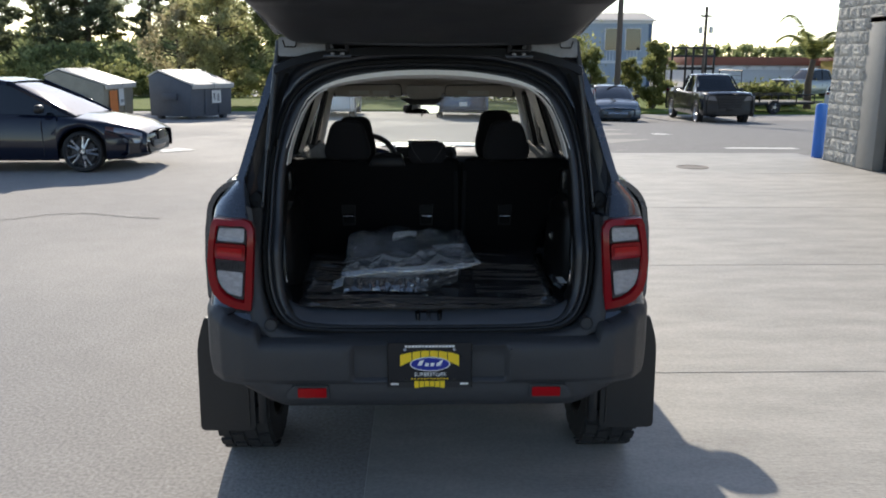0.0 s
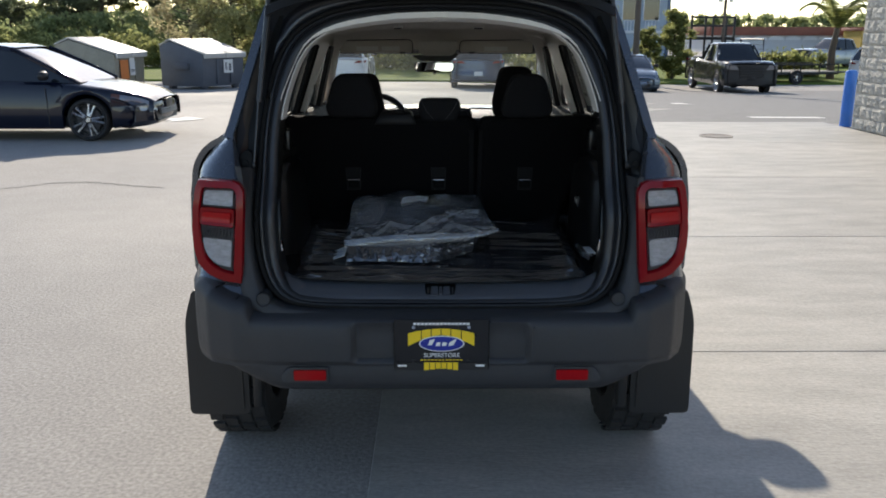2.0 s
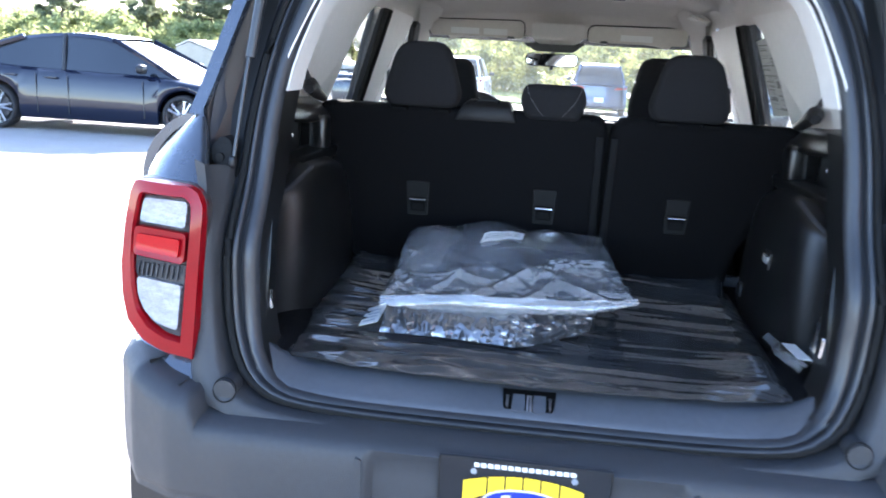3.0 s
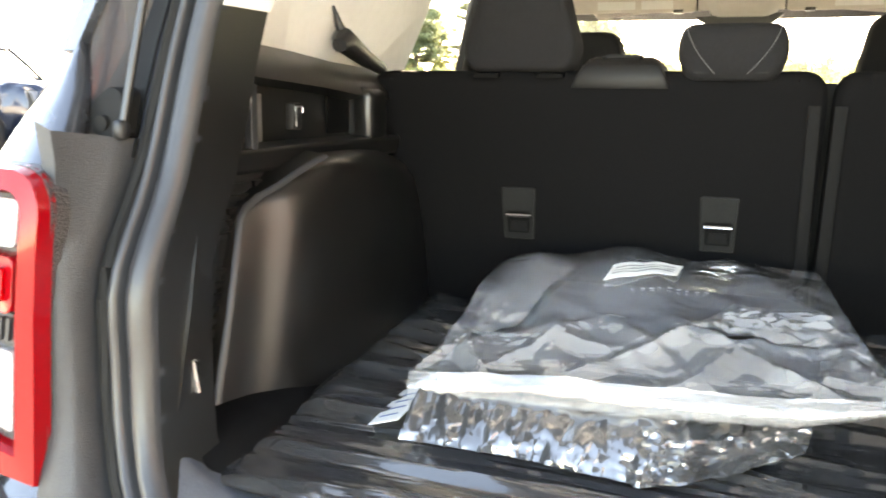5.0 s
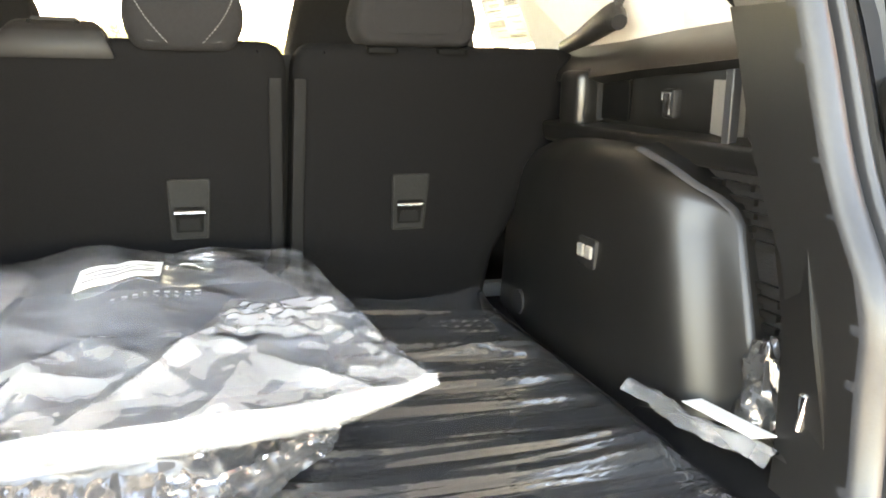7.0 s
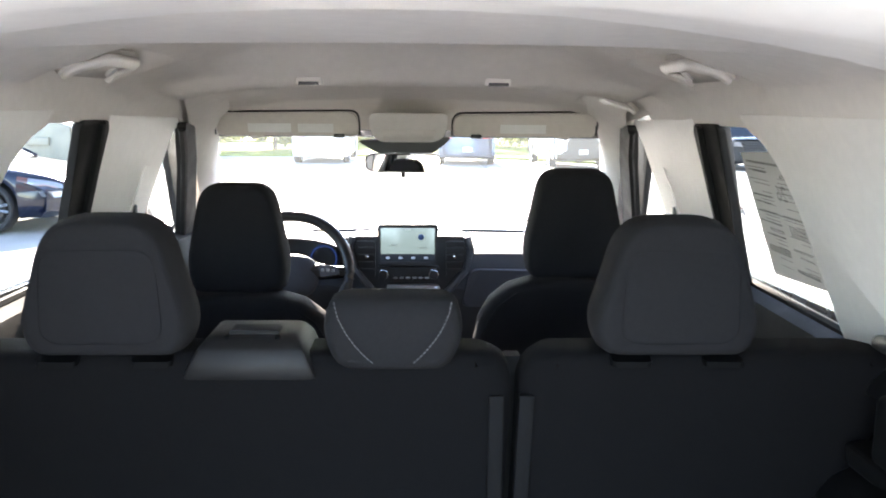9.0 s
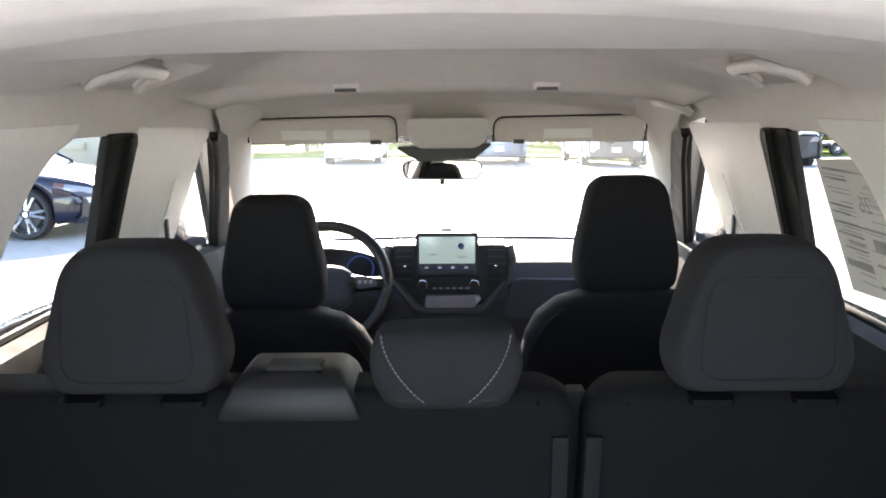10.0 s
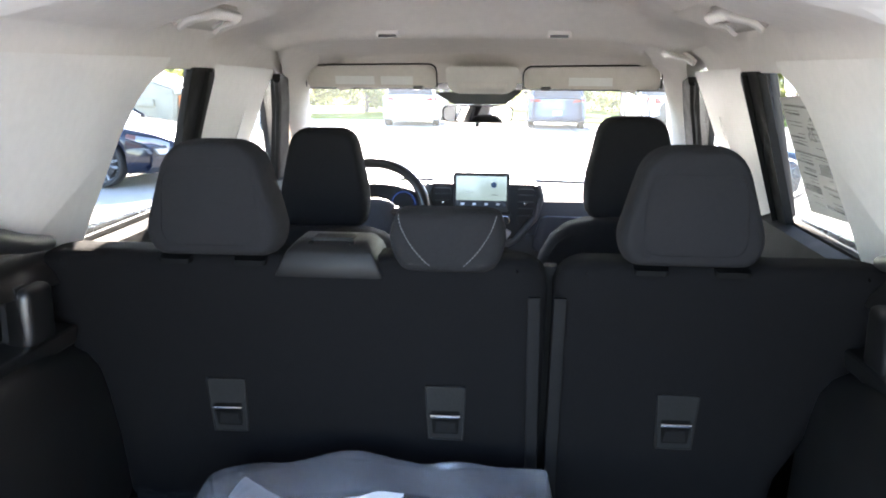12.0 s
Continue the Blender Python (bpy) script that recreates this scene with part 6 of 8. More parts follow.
for k in range(4):
    part("display_icon", prism([(-0.082 + 0.042 * k, 1.101), (-0.070 + 0.042 * k, 1.101), (-0.070 + 0.042 * k, 1.094), (-0.082 + 0.042 * k, 1.094)], sf, -0.0020, -0.0012), STEEL, disp)
clim = part("climate_panel", prism(rounded([(-0.108, 1.066), (0.095, 1.066), (0.095, 1.016), (-0.108, 1.016)], 0.008), XZ, 2.656, 2.69, 0.004), BLACK, stack)
for x in (-0.09, 0.076):
    knob = part("knob", cyl((x, 2.656, 1.042), (x, 2.636, 1.042), 0.014, 20), BLACK, clim)
    part("knob_ring", tube([(x + 0.015 * math.cos(a), 2.642, 1.042 + 0.015 * math.sin(a)) for a in [2 * math.pi * k / 20 for k in range(20)]], 0.002, 6, closed=True), CHROME, knob)
for k in range(6):
    part("button", box(-0.058 + 0.021 * k, -0.044 + 0.021 * k, 2.650, 2.66, 1.026, 1.032, 0.001, 1), STEEL, clim)
part("tray", prism(rounded([(-0.08, 1.002), (0.088, 1.002), (0.10, 0.992), (0.075, 0.962), (-0.085, 0.962)], 0.006), XZ, 2.664, 2.70, 0.003), STEEL, stack, "pale grey charging tray")
part("console_lamp", box(-0.003, 0.008, 2.50, 2.515, 0.935, 0.941, 0.001, 1), ORANGE_LED, suv)
part("centre_console", box(-0.11, 0.11, 1.80, 2.70, 0.5, 0.90, 0.03), BLACK, suv)
part("gear_lever", tube([(-0.10, 2.38, 0.85), (-0.118, 2.36, 0.93), (-0.122, 2.355, 0.975)], [0.008, 0.008, 0.011], 8), CHROME, suv)
part("dash_sensor", blob(-0.02, 3.14, 1.142, 0.03, 0.02, 0.012, 2.2), SATIN, dash)
# instrument hood and cluster
part("instrument_hood", loft([[(-0.385 + 0.20 * math.cos(a), y, 1.085 + h * math.sin(a)) for a in [math.pi * k / 16 for k in range(17)]] for y, h in ((2.60, 0.085), (2.66, 0.10), (2.85, 0.06))]), PLASTIC, dash, thick=0.008)
part("instrument_panel", box(-0.56, -0.21, 2.68, 2.70, 1.03, 1.16, 0.004), BLACK, dash)
for x in (-0.48, -0.29):
    part("dial", tube([(x + 0.042 * math.cos(a), 2.677, 1.09 + 0.042 * math.sin(a)) for a in [2 * math.pi * k / 28 for k in range(28)]], 0.003, 6, closed=True), BLUE_DIAL, dash)
# steering wheel
tilt = pose(-0.372, 2.46, 1.088, 0, 0, 0) @ Matrix.Rotation(radians(-24), 4, "X")
R = 0.185
wheel_ob = part("steering_wheel", tube([tilt @ Vector((R * math.cos(a), 0, R * 0.97 * math.sin(a))) for a in [2 * math.pi * k / 48 for k in range(48)]], 0.018, 10, closed=True), SATIN, suv, "black leather steering wheel")
bmb = blob(0, 0.012, -0.012, 0.092, 0.034, 0.070, 2.6)
bmb.transform(tilt)
part("wheel_hub", bmb, DASH, wheel_ob, "grey airbag cover")
for s in (-1, 1):
    part("wheel_spoke", tube([tilt @ Vector((s * 0.06, 0.015, 0.005)), tilt @ Vector((s * 0.12, 0.008, 0.0)), tilt @ Vector((s * 0.175, 0, 0.0))], [0.030, 0.022, 0.018], 8), SATIN, wheel_ob)
    pad = prism(rounded([(s * 0.090, 0.020), (s * 0.150, 0.012), (s * 0.160, -0.012), (s * 0.100, -0.022)], 0.008), lambda u, v, d: (u, d, v), -0.024, -0.004, 0.004)
    pad.transform(tilt)
    pad_ob = part("wheel_buttons", pad, DASH_TRIM, wheel_ob)
    for k in range(3):
        key = box(s * 0.106 + s * 0.016 * k - 0.005, s * 0.106 + s * 0.016 * k + 0.005, -0.0265, -0.022, -0.006, 0.004, 0.001, 1)
        key.transform(tilt)
        part("button", key, STEEL, pad_ob)
part("wheel_spoke", tube([tilt @ Vector((0, 0.015, -0.05)), tilt @ Vector((0, 0.0, -0.175))], [0.03, 0.022], 8), SATIN, wheel_ob)

# price sheet on the right rear window
sheet_poly = [(1.245, 1.30), (1.47, 1.285), (1.455, 1.515), (1.23, 1.53)]
gf = lambda u, v, d: (in_x(v) + 0.0115 + d, u, v)
SHEET = film_mat("thin_printed_paper", (0.50, 0.485, 0.44), 5, lo=0.80, hi=0.92, strength=0.05, rough=0.6)
PRINT = film_mat("faded_print", (0.30, 0.28, 0.25), 5, lo=0.18, hi=0.32, strength=0.02, rough=0.7)
sheet = tagged(part("price_sheet", prism(sheet_poly, gf, -0.0006, 0.0), SHEET), "white printed price sheet stuck inside the rear side window", "paper sheet")
for y0, y1, z0, z1 in ((1.25, 1.44, 1.500, 1.504), (1.36, 1.44, 1.486, 1.489), (1.25, 1.31, 1.480, 1.484), (1.26, 1.33, 1.462, 1.465), (1.26, 1.32, 1.452, 1.455), (1.37, 1.45, 1.44, 1.443), (1.38, 1.45, 1.428, 1.431), (1.26, 1.45, 1.41, 1.413), (1.27, 1.33, 1.378, 1.398), (1.36, 1.45, 1.392, 1.395), (1.36, 1.42, 1.380, 1.383), (1.36, 1.44, 1.368, 1.371), (1.27, 1.34, 1.352, 1.355), (1.27, 1.32, 1.342, 1.345), (1.36, 1.45, 1.335, 1.348), (1.265, 1.35, 1.312, 1.318)):
    part("print_line", prism([(y0, z0), (y1, z0), (y1, z1), (y0, z1)], gf, -0.0016, -0.0008), PRINT, sheet)
fine = random.Random(26)
for k in range(26):
    z = 1.312 + 0.0072 * k
    for a, b in ((1.262, 1.345), (1.362, 1.448)):
        if fine.random() < 0.75:
            y1 = b - fine.random() * 0.05
            part("print_line", prism([(a, z), (y1, z), (y1, z + 0.0016), (a, z + 0.0016)], gf, -0.0015, -0.0009), PRINT, sheet)
figure = bpy.data.curves.new("figure", "FONT")
figure.body, figure.size, figure.extrude = "26", 0.042, 0.0003
figure.materials.append(PRINT)
figure_ob = new("printed_figure", figure)
figure_ob.parent = sheet
figure_ob.matrix_basis = Matrix(((0, -0.36, 0.93, in_x(1.44) + 0.0100), (1, 0, 0, 1.30), (0, 0.93, 0.36, 1.44), (0, 0, 0, 1)))

# ---- loose things on the load floor ----
def crease(x, y, k, seed):
    """Sharp folds: ridged noise in -1..1."""
    v = noise.noise(Vector((x * k, y * k, seed)))
    w = noise.noise(Vector((x * k * 2.7 + 3.1, y * k * 2.7, seed + 5)))
    return (1 - 3.0 * abs(v)) * 0.7 + (1 - 3.0 * abs(w)) * 0.3


MAT_RUBBER = mat("black_liner_rubber", (0.012, 0.012, 0.013), 0.5, 0, 10, 0.25, 0.3, 300)
STRETCH_FILM = mat("taut_wrap_film", (0.034, 0.0345, 0.036), 0.09, 0, 8, 0.2, 0.12, 14, coat=1.0, spec=1.0, stretch=(0.5, 7, 5), rvar=0.3)
BAG_FILM = film_mat("clear_bag_film", (0.58, 0.62, 0.68), 2.2, lo=0.26, hi=0.48, strength=0.06, rough=0.07, fine=7, stretch=(1.6, 0.6, 1), sheen=1.8)
FLAP_FILM = film_mat("folded_bag_film", (0.46, 0.47, 0.49), 6, lo=0.25, hi=0.7, strength=0.08, rough=0.08, fine=12, stretch=(0.5, 1.4, 1.8), sheen=2.2)
FOIL = mat("crinkled_bag_film", (0.15, 0.155, 0.165), 0.08, 0.7, 9, 0.5, 0.15, 60, coat=1.0, stretch=(2.2, 1, 0.3), rvar=0.3)
FOLD_FILM = film_mat("crinkled_clear_film", (0.48, 0.49, 0.51), 5, lo=0.34, hi=0.58, strength=0.05, rough=0.07, fine=14, stretch=(0.35, 1.2, 1.2), sheen=1.3)
MAT_CLOTH = mat("grey_floor_mat", (0.040, 0.043, 0.050), 0.9, 0, 20, 0.2, 0.03, 300, spec=0.15)


def liner_point(u, v):
    """Trapezoid of the wrapped liner; u left to right, v tailgate to seat."""
    xl, xr = -0.505 - 0.075 * v, 0.505 + 0.018 * v
    y0 = 0.187 - 0.054 * (1 - (2 * u - 1) ** 2) ** 0.8
    return xl + (xr - xl) * u, y0 + (1.098 - y0) * v


liner = tagged(part("cargo_liner", prism([liner_point(k / 12, 0.03) for k in range(13)] + [liner_point(1, 1), liner_point(0, 1)], lambda a, b, d: (a, b, d), 0.8048, 0.818, 0.0), MAT_RUBBER), "black cargo liner in clear shrink wrap on the load floor", "cargo liner")
rows = []
for j in range(301):
    v = j / 300
    row = []
    for i in range(57):
        u = i / 56
        x, y = liner_point(u, v)
        edge = min(u, 1 - u, v, 1 - v)
        # pull lines fan out from the far right corner, almost across the car
        fan = y + 0.30 * (x - 0.1) * (y - 0.30) + 0.02 * math.sin(3 * x)
        s1 = noise.noise(Vector((x * 0.9, fan * 17, 1.7)))
        s2 = noise.noise(Vector((x * 2.0, fan * 45, 4.2)))
        r = 1.6 * max(0, 0.30 - abs(s1)) + 0.7 * max(0, 0.25 - abs(s2))
        patch = smooth(0.5 + 1.4 * noise.noise(Vector((x * 2.4, y * 3.2, 9.1))))
        near = smooth((0.16 - v) / 0.16)
        bub = crease(x, y, 13, 8.3)
        corner = math.exp(-((u - 1) ** 2 + (v - 1) ** 2) * 160) + 0.6 * math.exp(-(u ** 2 + (v - 1) ** 2) * 200)
        z = 0.8205 + (0.013 + 0.024 * patch) * r * smooth(edge / 0.04) + near * 0.0045 * bub + 0.028 * corner * (1 + 0.4 * crease(x, y, 22, 2.2))
        row.append((x + 0.002 * s1, y, z - 0.004 * (1 - smooth(edge / 0.02))))
    rows.append(row)
part("shrink_wrap", loft(rows), STRETCH_FILM, liner, "tight clear wrap film", sharp=80)

# bag of floor mats
bag = tagged(part("floor_mat_bag", prism(rounded([(-0.325, 0.41), (0.09, 0.41), (0.145, 0.60), (0.145, 0.89), (-0.325, 0.865)], 0.02), lambda u, v, d: (u, v, d + 0.03 * (v - 0.4)), 0.828, 0.892, 0.006), MAT_CLOTH), "dark grey floor mats in a creased clear plastic bag", "bag")
part("upper_mat", prism(rounded([(-0.30, 0.46), (0.14, 0.48), (0.13, 0.885), (-0.31, 0.865)], 0.03), lambda u, v, d: (u, v, d + 0.030 * (v - 0.4) + 0.008 * math.exp(-((u + 0.17) / 0.12) ** 2)), 0.8925, 0.902, 0.004), MAT_CLOTH, bag, "dark grey floor mat")
rows = []
NU, NV = 150, 170
for j in range(NV + 1):
    v = j / NV
    row = []
    for i in range(NU + 1):
        u = i / NU
        # front edge bows out towards the right corner
        xf = -0.352 + 0.560 * u
        yf = interp(u, [(0, 0.392), (0.3, 0.372), (0.6, 0.350), (0.85, 0.340), (1, 0.352)])
        xb = -0.382 + 0.562 * u
        yb = interp(u, [(0, 0.890), (0.4, 0.925), (0.7, 0.925), (1, 0.938)])
        if v < 0.16:      # hanging flap
            t = v / 0.16
            low = interp(u, [(0, 0.846), (0.25, 0.869), (0.55, 0.888), (0.8, 0.902), (1, 0.932)])
            top = interp(u, [(0, 0.892), (0.3, 0.914), (0.7, 0.929), (1, 0.944)])
            x, y, z = xf, yf + 0.004 - 0.010 * math.sin(math.pi * t) , low + (top - low) * t
            amp = 0.008
        elif v < 0.90:
            t = (v - 0.16) / 0.74
            top = interp(u, [(0, 0.892), (0.3, 0.914), (0.7, 0.929), (1, 0.944)])
            back = interp(u, [(0, 0.940), (0.07, 0.949), (0.38, 0.966), (0.60, 0.955), (0.75, 0.960), (1, 0.950)])
            x, y = xf + (xb - xf) * t, yf + (yb - yf) * t
            z = top + (back - top) * smooth(t * 1.15) + 0.004 * math.sin(math.pi * t) * (1 - abs(2 * u - 1))
            side = min(u, 1 - u)
            z -= (0.060 * t) * (1 - smooth(side / 0.035))
            amp = 0.004 + 0.008 * smooth((0.42 - t) / 0.42)
        else:
            t = (v - 0.90) / 0.10
            back = interp(u, [(0, 0.940), (0.07, 0.949), (0.38, 0.966), (0.60, 0.955), (0.75, 0.960), (1, 0.950)])
            side = min(u, 1 - u)
            back -= 0.060 * (1 - smooth(side / 0.035))
            x, y, z = xb, yb + 0.02 * t, back + (0.835 - back) * t
            amp = 0.003
        # loose crinkles near the mouth, long soft folds further in
        loose = smooth((0.44 - v) / 0.16)
        q = v * 0.55
        c = crease(x * 0.40 + 0.2 * q, q + 0.22 * x, 12, 2.4)
        c2 = crease(x * 0.45 - 0.3 * q, q * 1.4 + 0.1 * x, 32, 6.1)
        c3 = crease(x * 0.9 + q, q * 1.1, 50, 11.0)
        calm = 0.35 + 0.65 * smooth((v - 0.17) / 0.05)
        dz = calm * loose * (0.0048 * c + 0.0016 * c2 + 0.0005 * c3) + (1 - loose) * (0.0022 * c + 0.0006 * c2)
        dy = calm * loose * (0.0020 * c2 - 0.004 * c)
        lip = 0.0015 * crease(x, 0.3, 40, 5.0) if j < 3 else 0.0
        row.append((x + 0.002 * loose * c3, y + dy, max(z + dz * (0.35 if v < 0.14 else 1) + lip, 0.832)))
    rows.append(row)
for j, row in enumerate(rows):
    v = j / NV
    for i, (x, y, z) in enumerate(row):
        u = i / NU
        g = 0.0
        for k, (u0, lean, wd, hg) in enumerate(((0.04, 0.5, 0.03, 0.006), (0.13, -0.6, 0.05, 0.009), (0.24, 0.9, 0.04, 0.007), (0.33, -0.3, 0.06, 0.008), (0.47, 1.2, 0.05, 0.010), (0.58, -0.9, 0.04, 0.007), (0.66, 0.7, 0.06, 0.009), (0.78, -1.1, 0.05, 0.010), (0.88, 0.6, 0.04, 0.007), (0.95, -0.4, 0.03, 0.006))):
            g = max(g, hg * (1 - abs(u - u0 - lean * (v - 0.25)) / wd))
        row[i] = (x, y, z + g * smooth((v - 0.14) / 0.06) * smooth((0.46 - v) / 0.12))
flap_n = int(NV * 0.20)
fold_n = int(NV * 0.36)

# broad flat facets between long straight creases, with finer creases across them
ridge_lines = [((-0.127, 0.94), (-0.025, 0.49), 0.014, 0.11), ((-0.30, 0.86), (-0.17, 0.47), 0.013, 0.07), ((-0.36, 0.70), (-0.22, 0.55), 0.007, 0.05), ((0.02, 0.92), (0.15, 0.60), 0.007, 0.06), ((-0.03, 0.60), (0.17, 0.56), 0.008, 0.05), ((-0.10, 0.70), (0.12, 0.78), 0.004, 0.07)]
for k in range(16):
    q = random.Random(k + 300)
    fx, fy, an, ln = q.uniform(-0.36, 0.16), q.uniform(0.46, 0.9), q.uniform(-1.3, 1.3), q.uniform(0.05, 0.13)
    ridge_lines.append(((fx, fy), (fx + ln * math.cos(an), fy + ln * math.sin(an)), q.uniform(0.0008, 0.0018), 0.014))


def facets(x, y):
    """Height of the nearest straight folds over the slack film."""
    dz = 0.0
    for (ax, ay), (bx, by), hgt, width in ridge_lines:
        lx, ly = bx - ax, by - ay
        n2 = lx * lx + ly * ly
        t = max(0.0, min(1.0, ((x - ax) * lx + (y - ay) * ly) / n2))
        d = math.hypot(x - ax - t * lx, y - ay - t * ly)
        dz = max(dz, hgt * (1 - d / width))
    return dz


rows = [[(x, y, z + facets(x, y) * smooth((0.955 - y) / 0.03) * smooth((j / NV - 0.22) / 0.14)) for x, y, z in row] for j, row in enumerate(rows)]
top_rows = rows[fold_n:]
part("bag_film", loft(top_rows), BAG_FILM, bag, "hazy clear bag film", sharp=7)
part("bag_fold", loft(rows[flap_n:fold_n + 1]), FOLD_FILM, bag, "crinkled clear film at the bag mouth", sharp=16)
part("bag_flap", loft(rows[:flap_n + 1]), FLAP_FILM, bag, "bright folded flap of clear film", sharp=42)
bag_grid = np.array([tuple(v) for row in top_rows + rows[:fold_n] for v in row])


def over_bag(x, y, lift):
    """Height just above the bag film."""
    d = (bag_grid[:, 0] - x) ** 2 + (bag_grid[:, 1] - y) ** 2
    near_pts = bag_grid[np.argsort(d)[:6]]
    return float(near_pts[:, 2].max()) + lift


def film_patch(name, quad, nu, nv, lift, amp, k, material, label, seed):
    """A loose layer of film lying on the bag between four (x, y) corners."""
    a, b, c, d = (Vector((*q, 0)) for q in quad)
    out = []
    for j in range(nv + 1):
        line = []
        for i in range(nu + 1):
            u, v = i / nu, j / nv
            p = a.lerp(b, u).lerp(d.lerp(c, u), v)
            rim = min(u, 1 - u, v, 1 - v)
            wob = 0.003 * (1 - smooth(rim / 0.2)) * crease(p.x, p.y, 30, seed + 3)
            p.x, p.y = p.x + wob, p.y + 0.7 * wob
            line.append((p.x, p.y, over_bag(p.x, p.y, lift) + amp * smooth(rim / 0.15) * max(-0.3, crease(p.x * 0.7 + p.y, p.y - 0.5 * p.x, k, seed))))
        out.append(line)
    return part(name, loft(out), material, bag, label, sharp=40)


# milky patch laid on the bag in place of the film's white reflection
SHEEN_FILM = film_mat("milky_sheen_film", (0.60, 0.62, 0.67), 3, lo=0.35, hi=0.7, strength=0.1, rough=0.16, fine=12, stretch=(1.6, 0.6, 1), sheen=1.5)
film_patch("sheen_patch", [(-0.335, 0.49), (-0.245, 0.51), (-0.208, 0.766), (-0.290, 0.829)], 22, 30, 0.007, 0.002, 7, SHEEN_FILM, "milky film patch added for the white sheen on the bag", 3.0)
film_patch("film_tuck", [(-0.02, 0.50), (0.15, 0.50), (0.165, 0.62), (0.03, 0.645)], 44, 34, 0.004, 0.007, 20, FOLD_FILM, "crinkled tuck of film", 8.0)
rows = []
for j in range(23):
    t = j / 22
    row = []
    for i in range(131):
        u = i / 130
        top = Vector((-0.335 + 0.46 * u, interp(u, [(0, 0.40), (0.6, 0.375), (1, 0.42)]), interp(u, [(0, 0.880), (0.6, 0.892), (1, 0.905)])))
        low = Vector((-0.335 + 0.455 * u, interp(u, [(0, 0.325), (0.3, 0.325), (0.62, 0.300), (0.72, 0.312), (1, 0.445)]), interp(u, [(0, 0.832), (0.62, 0.834), (1, 0.838)])))
        p = top.lerp(low, t)
        # upright pleats on one half, wide diagonal folds on the other
        w = smooth((u - 0.52) / 0.16)
        c = crease(p.x * 1.0, t * 0.030, 26, 3.3)
        c2 = crease(p.x * 1.1 + 0.02 * t, t * 0.05, 70, 7.7)
        d = crease(p.x * 0.8 - 0.10 * t, t * 0.10 + 0.5 * p.x, 16, 5.9)
        e = (1 - w) * (0.006 * c + 0.0022 * c2) + w * (0.020 * d)
        p += Vector((0.0025 * c2, -e - 0.012 * math.sin(math.pi * t), 0.25 * e))
        p.z = max(p.z, 0.829)
        row.append(p)
    rows.append(row)
part("lower_film", loft(rows), FOIL, bag, "shiny crinkled lower film", sharp=32)
def label_point(i, w):
    """On the bag film: along the label (i of 12) and across it (w)."""
    x, y = -0.155 + 0.104 * i / 12 + 0.004 * w, 0.712 + 0.040 * i / 12 + 0.062 * w - 0.006 * math.sin(i * 0.55)
    return x, y, over_bag(x, y, 0.0025) + 0.004 * max(0.0, math.sin(i * 0.6))


part("bag_label", loft([[label_point(i, w) for i in range(13)] for w in (-0.3, 0.1, 0.5, 0.9)]), WHITE, bag, "white printed label", thick=0.0006, sharp=60)
for k in (0, 1, 2):
    part("label_line", loft([[Vector(label_point(i, w)) + Vector((0, 0, 0.0012)) for i in range(1, 12)] for w in (0.0 + 0.24 * k, 0.07 + 0.24 * k)]), INK, bag)
PRINT_PALE = mat("worn_pale_print", (0.30, 0.30, 0.31), 0.7, scale=60, var=0.3)
for k in range(9):
    x, y = -0.11 + 0.0125 * k, 0.655 + 0.003 * k
    z = over_bag(x, y, 0.0012)
    part("print_mark", box(x, x + (0.007 if k % 3 else 0.004), y, y + 0.0035, z, z + 0.0006, 0.0), PRINT_PALE, bag)
leaflet = tagged(part("leaflet", prism([(-0.388, 0.350), (-0.345, 0.345), (-0.350, 0.50), (-0.395, 0.485)], lambda u, v, d: (u, v, d + 0.35 * (u + 0.388)), 0.832, 0.833), WHITE), "white leaflet with faint blue lines beside the bag", "leaflet")
for k in range(4):
    y = 0.37 + 0.027 * k
    part("print_line", prism([(-0.382, y), (-0.356, y), (-0.357, y + 0.004), (-0.383, y + 0.004)], lambda u, v, d: (u, v, d + 0.35 * (u + 0.388)), 0.8334, 0.8338), INK_BLUE, leaflet)

# clear packing strip with a white tag beside the liner, and a crumpled offcut
rows = []
for i in range(25):
    t = i / 24
    y = 0.50 - 0.275 * t
    rows.append([(0.522 + 0.014 * w + 0.006 * math.sin(9 * t), y, 0.842 + 0.022 * t + 0.010 * math.cos(w * 2.2) + 0.005 * crease(y * 3, w, 6, 2.0)) for w in (-1, -0.5, 0, 0.5, 1)])
strip_ob = tagged(part("packing_strip", loft(rows), FLAP_FILM, sharp=80), "clear plastic packing strip with a white tag", "packing")
part("tag", prism([(0.515, 0.375), (0.542, 0.375), (0.540, 0.245), (0.513, 0.25)], lambda u, v, d: (u, v, d + 0.010 + 0.08 * (0.5 - v)), 0.852, 0.853), WHITE, strip_ob, "white tag")
bmc = blob(0.585, 0.325, 0.885, 0.026, 0.034, 0.062, 2.0, 44, 34)
for v in bmc.verts:
    o = v.co - Vector((0.585, 0.325, 0.885))
    k = crease(v.co.x * 2 + v.co.z, v.co.y * 2 - v.co.z, 12, 1.0) * 0.8 + 0.5 * crease(v.co.z, v.co.y - v.co.x, 38, 4.0)
    v.co = Vector((0.585, 0.325, 0.885)) + o * (0.85 + 0.40 * k)
    v.co.z = max(v.co.z, 0.806)
tagged(part("crumpled_wrap", bmc, FOIL, sharp=40), "crumpled ball of clear plastic wrap by the side trim", "packing")

